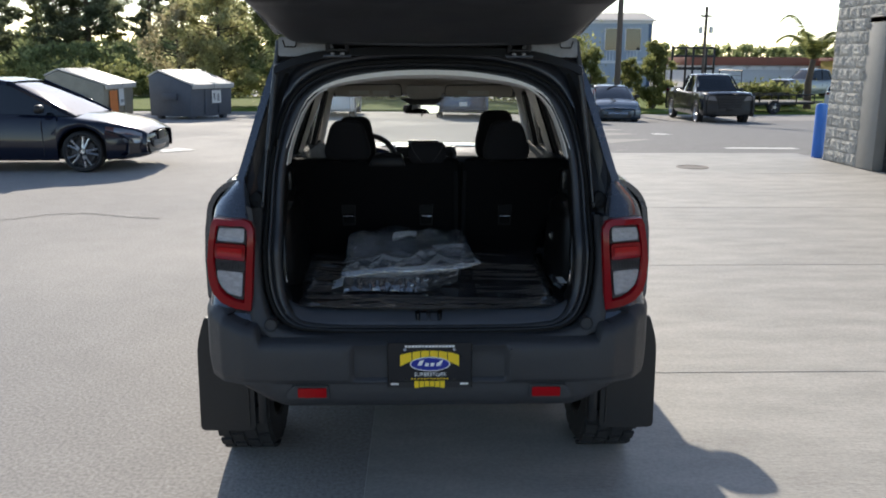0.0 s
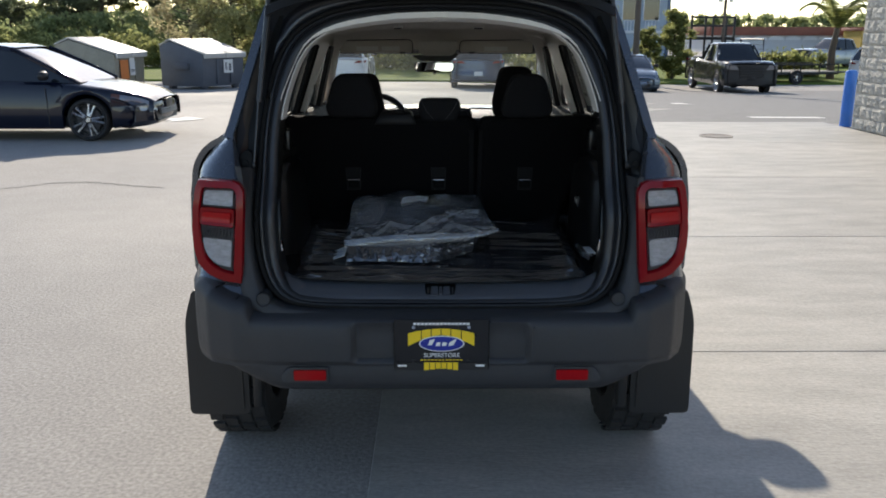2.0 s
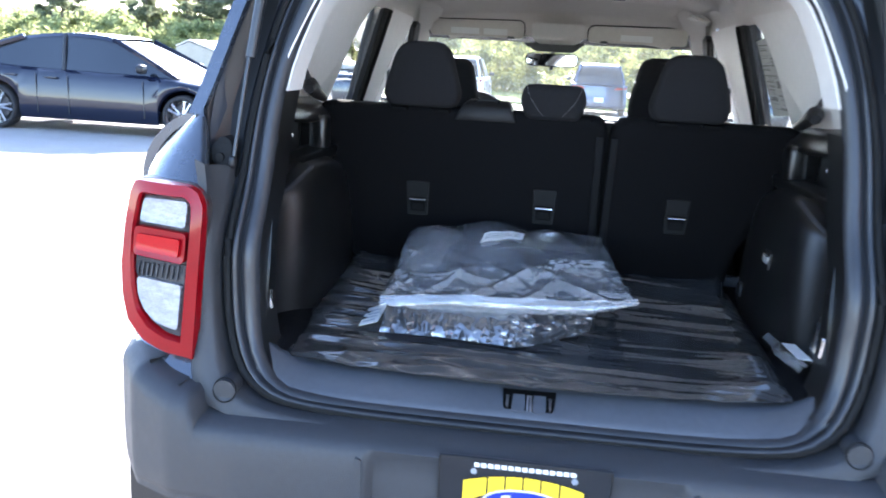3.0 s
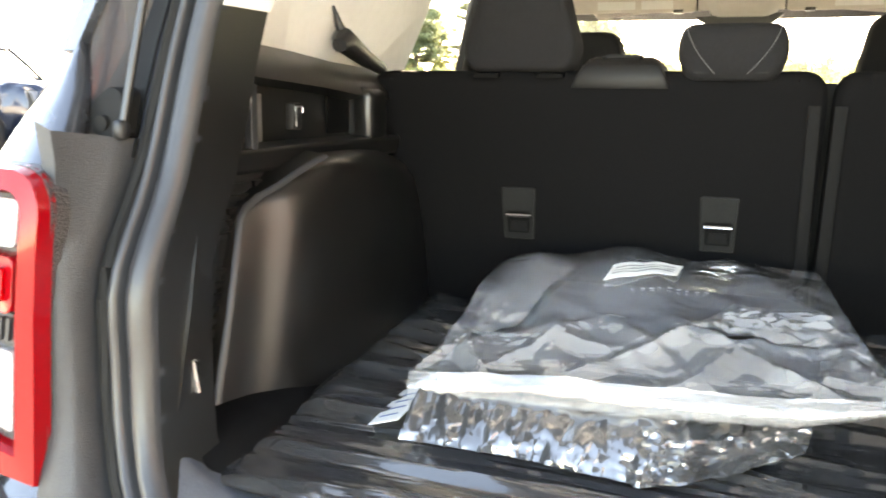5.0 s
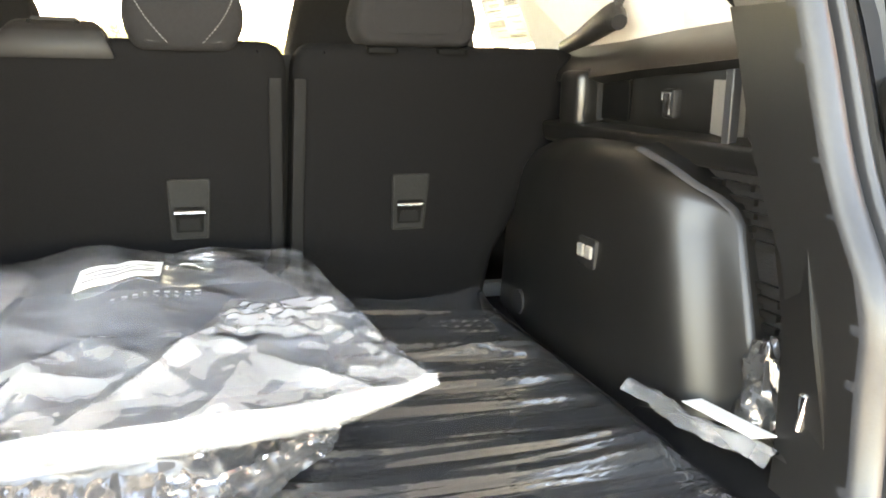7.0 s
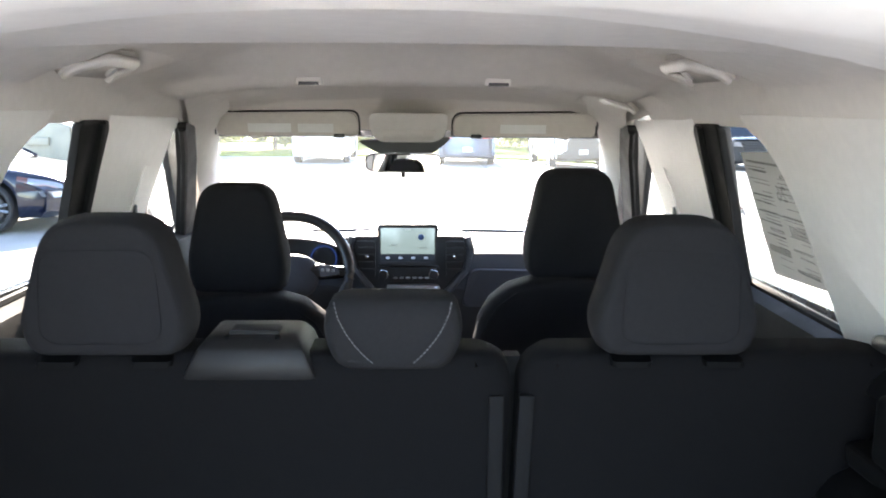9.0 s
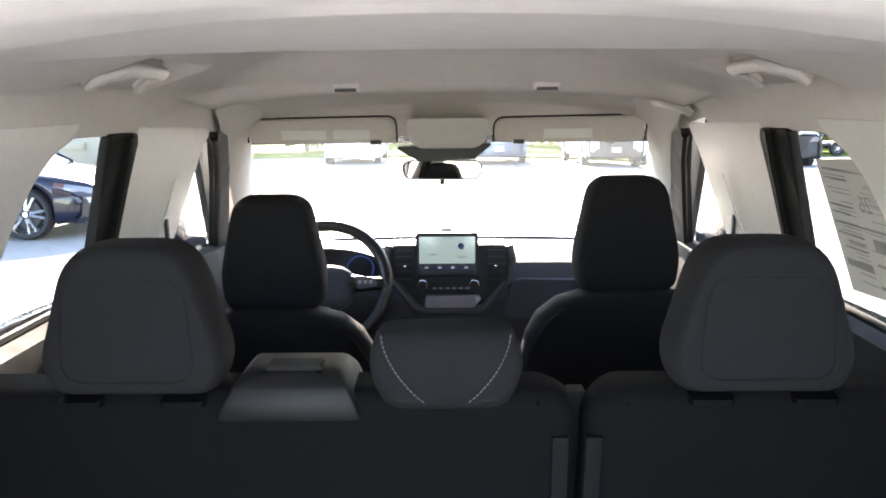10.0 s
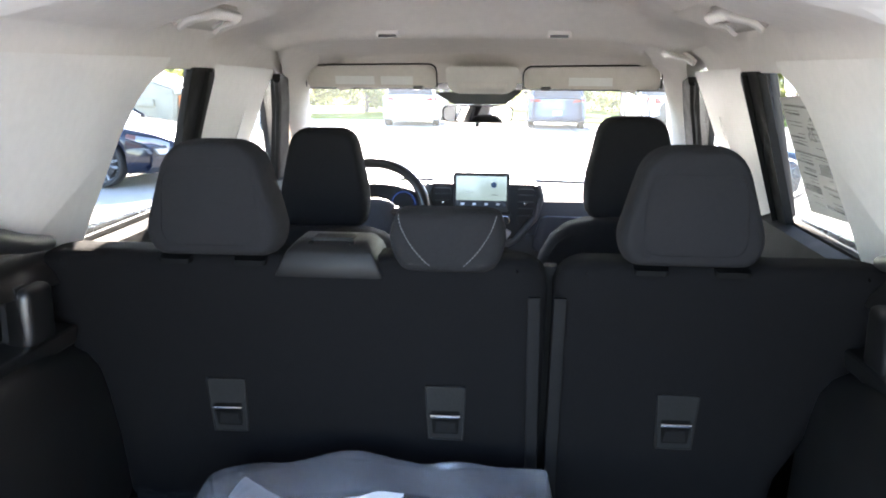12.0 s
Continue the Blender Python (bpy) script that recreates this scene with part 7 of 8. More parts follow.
# ---- vehicles in the car park ----
def car_paint(name, c, metal=0.4):
    return mat(name, c, 0.2, metal, 20, 0.06, coat=0.55, spec=0.3)


HEADLAMP = mat("clear_headlamp", (0.22, 0.23, 0.25), 0.1, 0.5, 30, 0.2, coat=1.0)
AMBER = mat("amber_lens", (0.10, 0.03, 0.015), 0.15, 0, 20, 0.1, coat=1.0)
ALLOY = mat("machined_alloy", (0.55, 0.56, 0.58), 0.28, 1.0, 20, 0.1)


def vehicle(name, label, m, length, width, low, deck, roof, wheels, wr, paint, rim=None, spokes=5, twin=True, bed=None, cat="car", pillar=None, taper=0.26, bow=0.20, bars=None):
    """A parked vehicle about its own x axis (nose at +x). low: sill height; deck: (x, z) top line of the lower
    body, tail to nose; roof: (x, z) line of the glasshouse; wheels: axle x pair; bed: (x0, x1) open load bed."""
    v = empty(name, m, label=label, category=cat, group="parked " + cat + "s")
    h, L2 = width / 2, length / 2
    deck, roof = spline(deck), spline(roof)
    xs = sorted({round(x, 3) for x in [-L2, -L2 + 0.02, -L2 + 0.08, -L2 + 0.2, L2 - 0.2, L2 - 0.08, L2 - 0.02, L2] + [-L2 + length * k / 16 for k in range(1, 16)] + [w + (wr + 0.055) * math.sin(math.pi * k / 14 - math.pi / 2) for w in wheels for k in range(15)]})

    def bottom(x):
        for w in wheels:
            d = abs(x - w)
            if d < wr + 0.055:
                return max(low, wr + math.sqrt((wr + 0.055) ** 2 - d * d))
        return low + 0.10 * smooth((abs(x) - L2 + 0.6) / 0.6)

    def half(x):
        e = (L2 - abs(x)) / 0.45
        return h * (1 - (taper if x > 0 else taper * 0.5) * (1 - smooth(e)) ** 1.0)
    for s in (-1, 1):
        rows = []
        for x in xs:
            b, t, w = bottom(x), interp(x, deck), half(x)
            rows.append([(x, s * w * k, b + (t - b) * q) for k, q in ((0.95, 0), (0.99, 0.10), (1.0, 0.3), (1.0, 0.5), (0.985, 0.62), (0.975, 0.8), (0.94, 0.93), (0.86, 0.99))])
        part("body_side", loft(rows), paint, v, thick=0.03)
    rows = []
    for x in xs:
        t, w = interp(x, deck), half(x)
        rows.append([(x, w * 0.87 * k, t - 0.008 + 0.035 * (1 - k * k) * (1 if x > 0 else 0.5)) for k in [-1 + q / 5 for q in range(11)]])
    if bed:
        rows_n = [r for r in rows if r[0][0] >= bed[1] - 0.05]
        part("bonnet", loft(rows_n), paint, v)
        part("bed_floor", box(bed[0], bed[1], -h * 0.8, h * 0.8, low + 0.28, low + 0.33, 0.01), BLACK, v)
        part("tailgate", box(-L2 + 0.02, -L2 + 0.09, -h * 0.86, h * 0.86, low + 0.25, interp(-L2 + 0.05, deck), 0.02), paint, v)
    else:
        part("bonnet", loft(rows), paint, v)
    for e, nm in ((1, "front_bumper"), (-1, "rear_bumper")):
        t = interp(e * L2, deck)
        rr = [[(e * (L2 + o - bow * (abs(k) ** 3)), k * h * 0.985, z) for k in [-1 + q / 6 for q in range(13)]] for z, o in ((low + 0.02, -0.10), (low + 0.10, 0.0), (low + 0.3, 0.02), (low + 0.36, 0.0), ((low + t) / 2 + 0.12, 0.0), (t - 0.04, -0.02), (t + 0.01, -0.10))]
        part(nm, loft(rr), paint if not bed else BLACK, v, thick=0.02)
        lamp_m = HEADLAMP if e > 0 else RED_LENS
        for s in (-1, 1):
            z1 = t - 0.05
            hh = 0.14 if not bed else 0.30
            part("head_lamp" if e > 0 else "tail_lamp", prism(rounded([(h * 0.50, z1 - hh * 0.65), (h * 0.92, z1 - hh * 0.55), (h * 0.97, z1), (h * 0.62, z1 - 0.01)], 0.02), lambda u, w, d: (e * (L2 + 0.012 - bow * (u / h) ** 3 + d), s * u, w), -0.12, 0.012, 0.006), lamp_m, v)
    if not bed:
        # lamp corners wrapped round the wings, amber at the back
        for s in (-1, 1):
            for nm, xa, xb, mt in (("lamp_corner", L2 - 0.40, L2 - 0.06, HEADLAMP), ("side_marker", L2 - 0.52, L2 - 0.40, AMBER)):
                rows = []
                for k in range(7):
                    x = xa + (xb - xa) * k / 6
                    b, t, w = bottom(x), interp(x, deck), half(x)
                    f = (x - (L2 - 0.52)) / 0.46
                    lo = 0.80 - 0.16 * smooth(f)
                    rows.append([(x, s * (w * (0.985 - 0.035 * (q / 3) ** 2) + 0.008), b + (t - b) * (lo + (0.90 - lo) * q / 3)) for q in range(4)])
                part(nm, loft(rows), mt, v, thick=0.006)
    # grille
    t = interp(L2, deck)
    gh = 0.10 if not bed else 0.42
    grille = part("grille", prism(rounded([(-h * 0.48, t - 0.10), (h * 0.48, t - 0.10), (h * 0.44, t - 0.12 - gh), (-h * 0.44, t - 0.12 - gh)], 0.03), lambda u, w, d: (L2 + 0.015 - bow * (abs(u) / h) ** 3 + d, u, w), -0.05, 0.012, 0.006), BLACK, v)
    for k in range(3 if not bed else 4):
        z = t - 0.13 - gh * (k + 0.2) / (3.2 if not bed else 4.2)
        part("grille_bar", tube([(L2 + 0.028 - bow * (abs(u) / h) ** 3, u, z) for u in [h * 0.42 * (-1 + q / 4) for q in range(9)]], 0.012, 6), bars or SATIN, grille)
    part("lower_intake", prism(rounded([(-h * 0.6, low + 0.22), (h * 0.6, low + 0.22), (h * 0.52, low + 0.08), (-h * 0.52, low + 0.08)], 0.03), lambda u, w, d: (L2 + 0.02 - bow * (abs(u) / h) ** 3 + d, u, w), -0.05, 0.008, 0.006), BLACK, v)
    for e in (1, -1):
        part("number_plate", box(e * (L2 + 0.02), e * (L2 + 0.035), -0.15, 0.15, low + 0.24, low + 0.39, 0.004), WHITE if e < 0 else BLACK, v)
    # glasshouse
    rx = [p[0] for p in roof]
    rows, top_rows = [], []
    n = 36
    for k in range(n + 1):
        x = rx[0] + (rx[-1] - rx[0]) * k / n
        z = interp(x, roof)
        base = interp(x, deck) - 0.02
        q = max(0.0, (z - base))
        wb, wt = h * 0.86, h * (0.86 - 0.20 * min(1, q / 0.45))
        rows.append([(x, s * (wb + (wt - wb) * f), base + q * f) for s, f in ((-1, 0), (-1, 0.5), (-1, 0.9))] + [(x, wt * u, base + q * (0.97 + 0.03 * (1 - u * u))) for u in (-0.9, -0.5, 0, 0.5, 0.9)] + [(x, s * (wb + (wt - wb) * f), base + q * f) for s, f in ((1, 0.9), (1, 0.5), (1, 0))])
    part("glasshouse", loft(rows), CARGLASS, v, "dark glazed windows")
    zmax = max(z for _, z in roof)
    flat = [x for x, z in roof if z > zmax - 0.075]
    x0, x1 = flat[0], flat[-1]
    rr = []
    for k in range(11):
        x = x0 + (x1 - x0) * k / 10
        z = interp(x, roof)
        w = h * 0.66
        rr.append([(x, w * u * 1.045, z + 0.008 + 0.012 * (1 - u * u) - 0.05 * max(0, abs(u) - 0.9) * 10) for u in (-1, -0.9, -0.5, 0, 0.5, 0.9, 1)])
    part("roof", loft(rr), paint, v, thick=0.012)
    for s in (-1, 1):
        def rail(pa, pb, r):
            return tube([pa, ((pa[0] + pb[0]) / 2, (pa[1] + pb[1]) / 2 + s * 0.012, (pa[2] + pb[2]) / 2 + 0.01), pb], r, 6)
        part("windscreen_pillar", rail((roof[-1][0], s * h * 0.85, interp(roof[-1][0], deck)), (x1, s * h * 0.68, interp(x1, roof)), 0.035), paint, v)
        part("rear_pillar", rail((roof[0][0], s * h * 0.85, interp(roof[0][0], deck)), (x0, s * h * 0.68, interp(x0, roof)), 0.045), paint, v)
        for px in (pillar or ((x0 + x1) / 2,)):
            part("door_pillar", rail((px, s * h * 0.862, interp(px, deck) - 0.02), (px - 0.05, s * h * 0.675, interp(px, roof) - 0.02), 0.028), BLACK, v)
        mx = roof[-1][0] - 0.42
        part("door_mirror", blob(mx, s * (h + 0.06), interp(mx, deck) + 0.09, 0.06, 0.10, 0.065, 2.8, 14, 8), BLACK, v)
        for px in (x0 + 0.15, (x0 + x1) / 2 + 0.08):
            part("door_handle", box(px - 0.30, px - 0.12, s * (h - 0.02), s * (h + 0.018), interp(px, deck) - 0.13, interp(px, deck) - 0.105, 0.006), paint, v)
        for px in (x0 + 0.32, (x0 + x1) / 2 + 0.12, x1 + 0.55):
            part("door_gap", tube([(px, s * (h + 0.001), low + 0.08), (px, s * (h + 0.002), low + 0.3), (px - 0.02, s * h * 0.985, interp(px, deck) - 0.08)], 0.006, 4), BLACK, v)
    for w in wheels:
        for s in (-1, 1):
            wheel(v, Matrix.Translation((w, s * (h - 0.11), wr)) @ (Matrix.Identity(4) if s < 0 else pose(0, 0, 0, 0, 0, 180)), wr, 0.22, wr * (0.80 if twin else 0.72), spokes, rim or ALLOY, twin)
    part("underbody", box(-L2 + 0.3, L2 - 0.3, -h * 0.8, h * 0.8, low + 0.0, low + 0.18, 0.03), BLACK, v)
    return v


def stand(x, y, turn):
    return pose(x, y, ground_z(x, y) + 0.006, 0, 0, turn)


SEDAN_DECK = [(-2.31, 0.98), (-2.2, 1.03), (-1.75, 1.06), (-1.2, 0.99), (0, 0.955), (0.95, 0.93), (1.2, 0.91), (1.75, 0.82), (2.1, 0.72), (2.31, 0.60)]
SEDAN_ROOF = [(-1.95, 1.05), (-1.55, 1.22), (-1.1, 1.36), (-0.6, 1.435), (-0.1, 1.445), (0.3, 1.39), (0.8, 1.18), (1.28, 0.92)]
K = Matrix.Diagonal((1.04, 1.04, 1.04, 1))
vehicle("sedan", "dark blue saloon car with twin-spoke alloy wheels, parked on asphalt", stand(-6.66, 11.0, 0) @ K, 4.56, 1.78, 0.17, [(x, z * 0.895) for x, z in SEDAN_DECK], [(x, z * (0.895 + 0.035 * smooth((z - 0.95) / 0.45))) for x, z in SEDAN_ROOF], (-1.35, 1.40), 0.302, car_paint("deep_blue_paint", (0.004, 0.0065, 0.018), 0.0), spokes=5)
vehicle("sedan", "grey-blue saloon car with a chrome grille by the verge", stand(7.85, 32.2, -94), 4.75, 1.85, 0.18, [(x, z + 0.02) for x, z in SEDAN_DECK], SEDAN_ROOF, (-1.35, 1.4), 0.33, car_paint("slate_blue_paint", (0.08, 0.11, 0.14)), twin=False, bars=CHROME)
PICK_DECK = [(-2.95, 1.30), (-2.0, 1.31), (-0.9, 1.28), (0.0, 1.24), (1.0, 1.24), (1.5, 1.28), (2.4, 1.29), (2.82, 1.27), (2.95, 1.21)]
PICK_ROOF = [(-0.72, 1.27), (-0.6, 1.72), (-0.45, 1.88), (0.0, 1.94), (0.55, 1.93), (0.75, 1.88), (1.38, 1.24)]
vehicle("pickup_truck", "dark grey pickup truck with a black grille beside a trailer", stand(12.15, 32.8, -91.5), 5.9, 2.03, 0.34, PICK_DECK, PICK_ROOF, (-1.85, 1.85), 0.41, car_paint("graphite_paint", (0.028, 0.030, 0.034)), bed=(-2.85, -0.8), cat="pickup truck", twin=False, taper=0.10, bow=0.10)
vehicle("pickup_truck", "silver pickup truck parked behind the palm", stand(26.6, 54.0, 200), 5.9, 2.03, 0.34, PICK_DECK, PICK_ROOF, (-1.85, 1.85), 0.41, car_paint("silver_paint", (0.38, 0.40, 0.42)), bed=(-2.85, -0.8), cat="pickup truck", twin=False, taper=0.10, bow=0.10)
vehicle("pickup_truck", "dark blue pickup truck parked across the lot", stand(-13.2, 10.6, 0), 5.9, 2.03, 0.34, PICK_DECK, PICK_ROOF, (-1.85, 1.85), 0.42, car_paint("navy_paint", (0.010, 0.016, 0.032)), bed=(-2.85, -0.8), cat="pickup truck", twin=False, taper=0.10, bow=0.10)
SUV_DECK = [(-2.3, 1.05), (-2.2, 1.10), (-1.0, 1.08), (0.6, 1.05), (1.2, 1.06), (1.9, 1.0), (2.2, 0.92), (2.3, 0.8)]
SUV_ROOF = [(-2.2, 1.08), (-2.05, 1.5), (-1.8, 1.68), (-1.0, 1.74), (0.0, 1.74), (0.4, 1.66), (1.25, 1.05)]
vehicle("suv", "dark blue suv seen from behind, parked by the hedge", stand(1.55, 30.2, 90), 4.6, 1.9, 0.24, SUV_DECK, SUV_ROOF, (-1.4, 1.4), 0.36, car_paint("petrol_blue_paint", (0.016, 0.045, 0.10)), cat="car")
vehicle("pickup_truck", "white pickup truck seen from behind, parked by the hedge", stand(5.3, 30.5, 92), 5.6, 2.0, 0.34, PICK_DECK, PICK_ROOF, (-1.8, 1.8), 0.40, car_paint("white_paint", (0.70, 0.71, 0.72), 0.0), bed=(-2.75, -0.8), cat="pickup truck", twin=False, taper=0.10, bow=0.10)
vehicle("suv", "white suv parked by the hedge", stand(-3.4, 30.6, 90), 4.6, 1.9, 0.24, SUV_DECK, SUV_ROOF, (-1.4, 1.4), 0.36, car_paint("white_paint", (0.72, 0.73, 0.74), 0.0), cat="car")
vehicle("suv", "white suv with amber side lamps at the edge of the lot", stand(-12.4, 8.0, 0), 4.5, 1.85, 0.34, SUV_DECK, SUV_ROOF, (-1.3, 1.4), 0.38, car_paint("cream_white_paint", (0.70, 0.70, 0.67), 0.0), cat="car")
vehicle("suv", "white van half hidden behind the block wall", stand(21.9, 38.0, 30), 4.6, 1.9, 0.24, SUV_DECK, SUV_ROOF, (-1.4, 1.4), 0.36, car_paint("white_paint", (0.70, 0.70, 0.70), 0.0), cat="car")

# flat trailer with a mesh ramp
STEEL_BLACK = mat("black_painted_steel", (0.02, 0.02, 0.02), 0.5, 0.3, 10, 0.2)
PLANK = mat("grey_weathered_plank", (0.30, 0.27, 0.23), 0.85, 0, 6, 0.25, 0.4, 50, stretch=(0.3, 4, 4))
trailer = empty("utility_trailer", stand(16.9, 38.2, 12), label="flat black utility trailer with a raised mesh ramp", category="trailer")
part("bed", box(-2.0, 2.0, -0.95, 0.95, 0.52, 0.58, 0.01), PLANK, trailer)
for y in (-0.98, 0.98):
    part("side_rail", tube([(-2.0, y, 0.9), (2.0, y, 0.9)], 0.035, 8), STEEL_BLACK, trailer)
    part("frame_rail", box(-2.0, 2.0, y - 0.04, y + 0.04, 0.44, 0.54, 0.01), STEEL_BLACK, trailer)
    for x in (-2.0, -1.0, 0, 1.0, 2.0):
        part("post", tube([(x, y, 0.5), (x, y, 0.9)], 0.03, 6), STEEL_BLACK, trailer)
    wheel(trailer, Matrix.Translation((-0.3, y * 1.12, 0.33)) @ (Matrix.Identity(4) if y < 0 else pose(0, 0, 0, 0, 0, 180)), 0.33, 0.2, 0.19, 5, ALLOY, False)
ramp = part("ramp", tube([(-2.0, -0.95, 0.55), (-2.05, -0.95, 2.05), (-2.05, 0.95, 2.05), (-2.0, 0.95, 0.55)], 0.035, 6), STEEL_BLACK, trailer)
for k in range(6):
    part("ramp_bar", tube([(-2.02, -0.95, 0.8 + 0.2 * k), (-2.02, 0.95, 0.8 + 0.2 * k)], 0.012, 5), STEEL_BLACK, ramp)
part("tow_bar", tube([(2.0, 0.9, 0.5), (3.2, 0, 0.5), (2.0, -0.9, 0.5)], 0.04, 6), STEEL_BLACK, trailer)

# ---- buildings, bins, poles ----
BLOCK = mat("split_face_block", (0.43, 0.41, 0.37), 0.92, 0, 5, 0.22, 0.9, 60, per=0.10, spec=0.2)
# mortar colour raised to include the light caught along the joint edges
MORTAR = mat("mortar_with_edge_light", (0.56, 0.55, 0.52), 0.95, 0, 8, 0.15, 0.4, 80)
FRAME_PAINT = mat("grey_painted_frame", (0.22, 0.215, 0.20), 0.6, 0, 5, 0.1, 0.2, 60)
ORANGE = mat("orange_red_fascia", (0.72, 0.14, 0.04), 0.5, 0, 5, 0.08)
DOOR_DARK = mat("dark_roller_door", (0.035, 0.036, 0.04), 0.5, 0.3, 5, 0.2)
BLUE_PAINT = mat("blue_bollard_paint", (0.02, 0.14, 0.50), 0.45, 0, 6, 0.1, 0.1, 80)

WX = 7.18
wall = tagged(part("wall_east", box(WX + 0.03, WX + 0.4, 10.75, 11.86, 0.0, 6.0, 0.0), MORTAR), "split-face concrete block wall with a painted door frame", "wall", kind="structure")
part("wall_over_door", box(WX + 0.03, WX + 0.4, -8.0, 10.75, 2.42, 6.0, 0.0), MORTAR, wall)
part("wall_side", box(WX + 0.03, WX + 0.4, -8.0, 7.4, 0.0, 2.42, 0.0), MORTAR, wall)
part("door_frame", box(WX - 0.015, WX + 0.35, 10.20, 10.75, 0.0, 2.42, 0.02), FRAME_PAINT, wall, "smooth grey painted door frame")
part("door_head", box(WX - 0.015, WX + 0.35, 7.4, 10.75, 2.30, 2.45, 0.02), FRAME_PAINT, wall)
door = part("roller_door", box(WX + 0.16, WX + 0.2, 7.4, 10.2, 0.0, 2.32, 0.0), DOOR_DARK, wall, "dark slatted roller door")
for k in range(22):
    part("slat", box(WX + 0.145, WX + 0.165, 7.42, 10.18, 0.02 + 0.104 * k, 0.115 + 0.104 * k, 0.008, 1), DOOR_DARK, door)
part("fascia_band", box(WX - 0.22, WX + 0.5, -8.0, 12.05, 3.92, 4.42, 0.01), ORANGE, wall, "orange-red painted fascia band")
part("building_back", box(WX + 0.4, 20.0, -8.0, 11.86, 0.0, 6.0, 0.0), FRAME_PAINT, wall)
# blocks: a few rough faces shared by all
block_meshes = []
for q in range(7):
    bm = bmesh.new()
    nx, nz = 8, 5
    rows = []
    for j in range(nz + 1):
        rows.append([])
        for i in range(nx + 1):
            e = min(i, nx - i, j, nz - j)
            d = -0.004 if e == 0 else -0.006 - 0.030 * random.random()
            rows[-1].append((d, -0.197 + 0.394 * i / nx + (0.008 * random.uniform(-1, 1) if e else 0), -0.097 + 0.194 * j / nz))
    bm = loft(rows)
    ed = [e for e in bm.edges if e.is_boundary]
    r = bmesh.ops.extrude_edge_only(bm, edges=ed)
    for g in r["geom"]:
        if isinstance(g, bmesh.types.BMVert):
            g.co.x = 0.05
    bmesh.ops.recalc_face_normals(bm, faces=bm.faces[:])
    me = bpy.data.meshes.new("block")
    bm.to_mesh(me)
    bm.free()
    me.materials.append(BLOCK)
    block_meshes.append(me)
for k in range(30):
    z = 0.10 + 0.2 * k
    if 3.85 < z < 4.45:
        continue
    y = 11.86 - 0.2 - (0.2 if k % 2 else 0.0)
    first = True
    while y > (10.70 if z < 2.45 else 8.3):
        if not (z < 2.5 and y - 0.2 < 10.73):
            ob = new("block", random.choice(block_meshes))
            ob.parent = wall
            ob.location = (WX, y, z)
        y -= 0.4
    rest = y + 0.2 + (0.4 if z < 2.5 and y + 0.4 - 0.2 < 10.73 else 0.0) - 10.75
    if z < 2.5 and rest > 0.04:
        ob = new("block", block_meshes[k % 7])
        ob.parent = wall
        ob.location, ob.scale = (WX, 10.75 + rest / 2, z), (1, rest / 0.4, 1)
    if k % 2:
        ob = new("block", block_meshes[k % 7])
        ob.parent = wall
        ob.location, ob.scale = (WX, 11.76, z), (1, 0.5, 1)

bollard = tagged(part("bollard", tube([(7.20, 12.15, 0), (7.20, 12.15, 0.93), (7.20, 12.15, 0.965), (7.20, 12.15, 0.975)], [0.10, 0.10, 0.08, 0.03], 24), BLUE_PAINT), "blue painted steel bollard at the corner of the block wall", "bollard")


def dumpster(m, colour, posters, label):
    paint = mat("faded_steel_paint", colour, 0.6, 0.1, 3, 0.2, 0.2, 30)
    lid = mat("pale_plastic_lid", (0.50, 0.49, 0.46), 0.5, 0, 4, 0.16, 0.2, 20)
    d = empty("dumpster", m, label=label, category="dumpster", group="dumpsters by the hedge")
    prof = [(-0.95, 0.12), (0.88, 0.12), (0.95, 1.18), (-0.50, 1.62), (-0.95, 1.45)]
    body = part("body", prism(prof, lambda u, v, w: (u, w, v), -1.05, 1.05, 0.015), paint, d)
    for y in (-0.35, 0.35):
        part("rib", box(0.86, 0.97, y - 0.04, y + 0.04, 0.2, 1.15, 0.01), paint, body)
    for s, (a, b) in enumerate(((-1.06, -0.02), (0.02, 1.06))):
        l = part("lid", prism([(-0.50, 1.65), (1.00, 1.20), (1.00, 1.06), (1.05, 1.06), (1.07, 1.22), (-0.50, 1.70)], lambda u, v, w: (u, w, v), a, b, 0.012), lid, d, "pale ribbed plastic lid")
        for k in range(5):
            y = a + 0.12 + k * (b - a - 0.24) / 4
            part("lid_rib", tube([(-0.48, y, 1.695), (1.0, y, 1.242)], 0.012, 6), lid, l)
    part("lid", prism([(-0.50, 1.65), (-0.98, 1.46), (-0.98, 1.50), (-0.50, 1.70)], lambda u, v, w: (u, w, v), -1.06, 1.06, 0.01), lid, d)
    for s in (-1, 1):
        part("lift_pocket", box(-0.3, 0.35, s * 1.05, s * 1.16, 0.68, 0.90, 0.015), paint, d)
        part("foot", box(-0.8, -0.6, s * 0.8 - 0.1, s * 0.8 + 0.1, 0.0, 0.14, 0.01), paint, d)
        part("foot", box(0.6, 0.8, s * 0.8 - 0.1, s * 0.8 + 0.1, 0.0, 0.14, 0.01), paint, d)
    for y0, y1, z0, z1, mm in posters:
        part("sticker", box(0.905 + 0.06, 0.975 + 0.0, y0, y1, z0, z1, 0.0), mm, d)
    return d


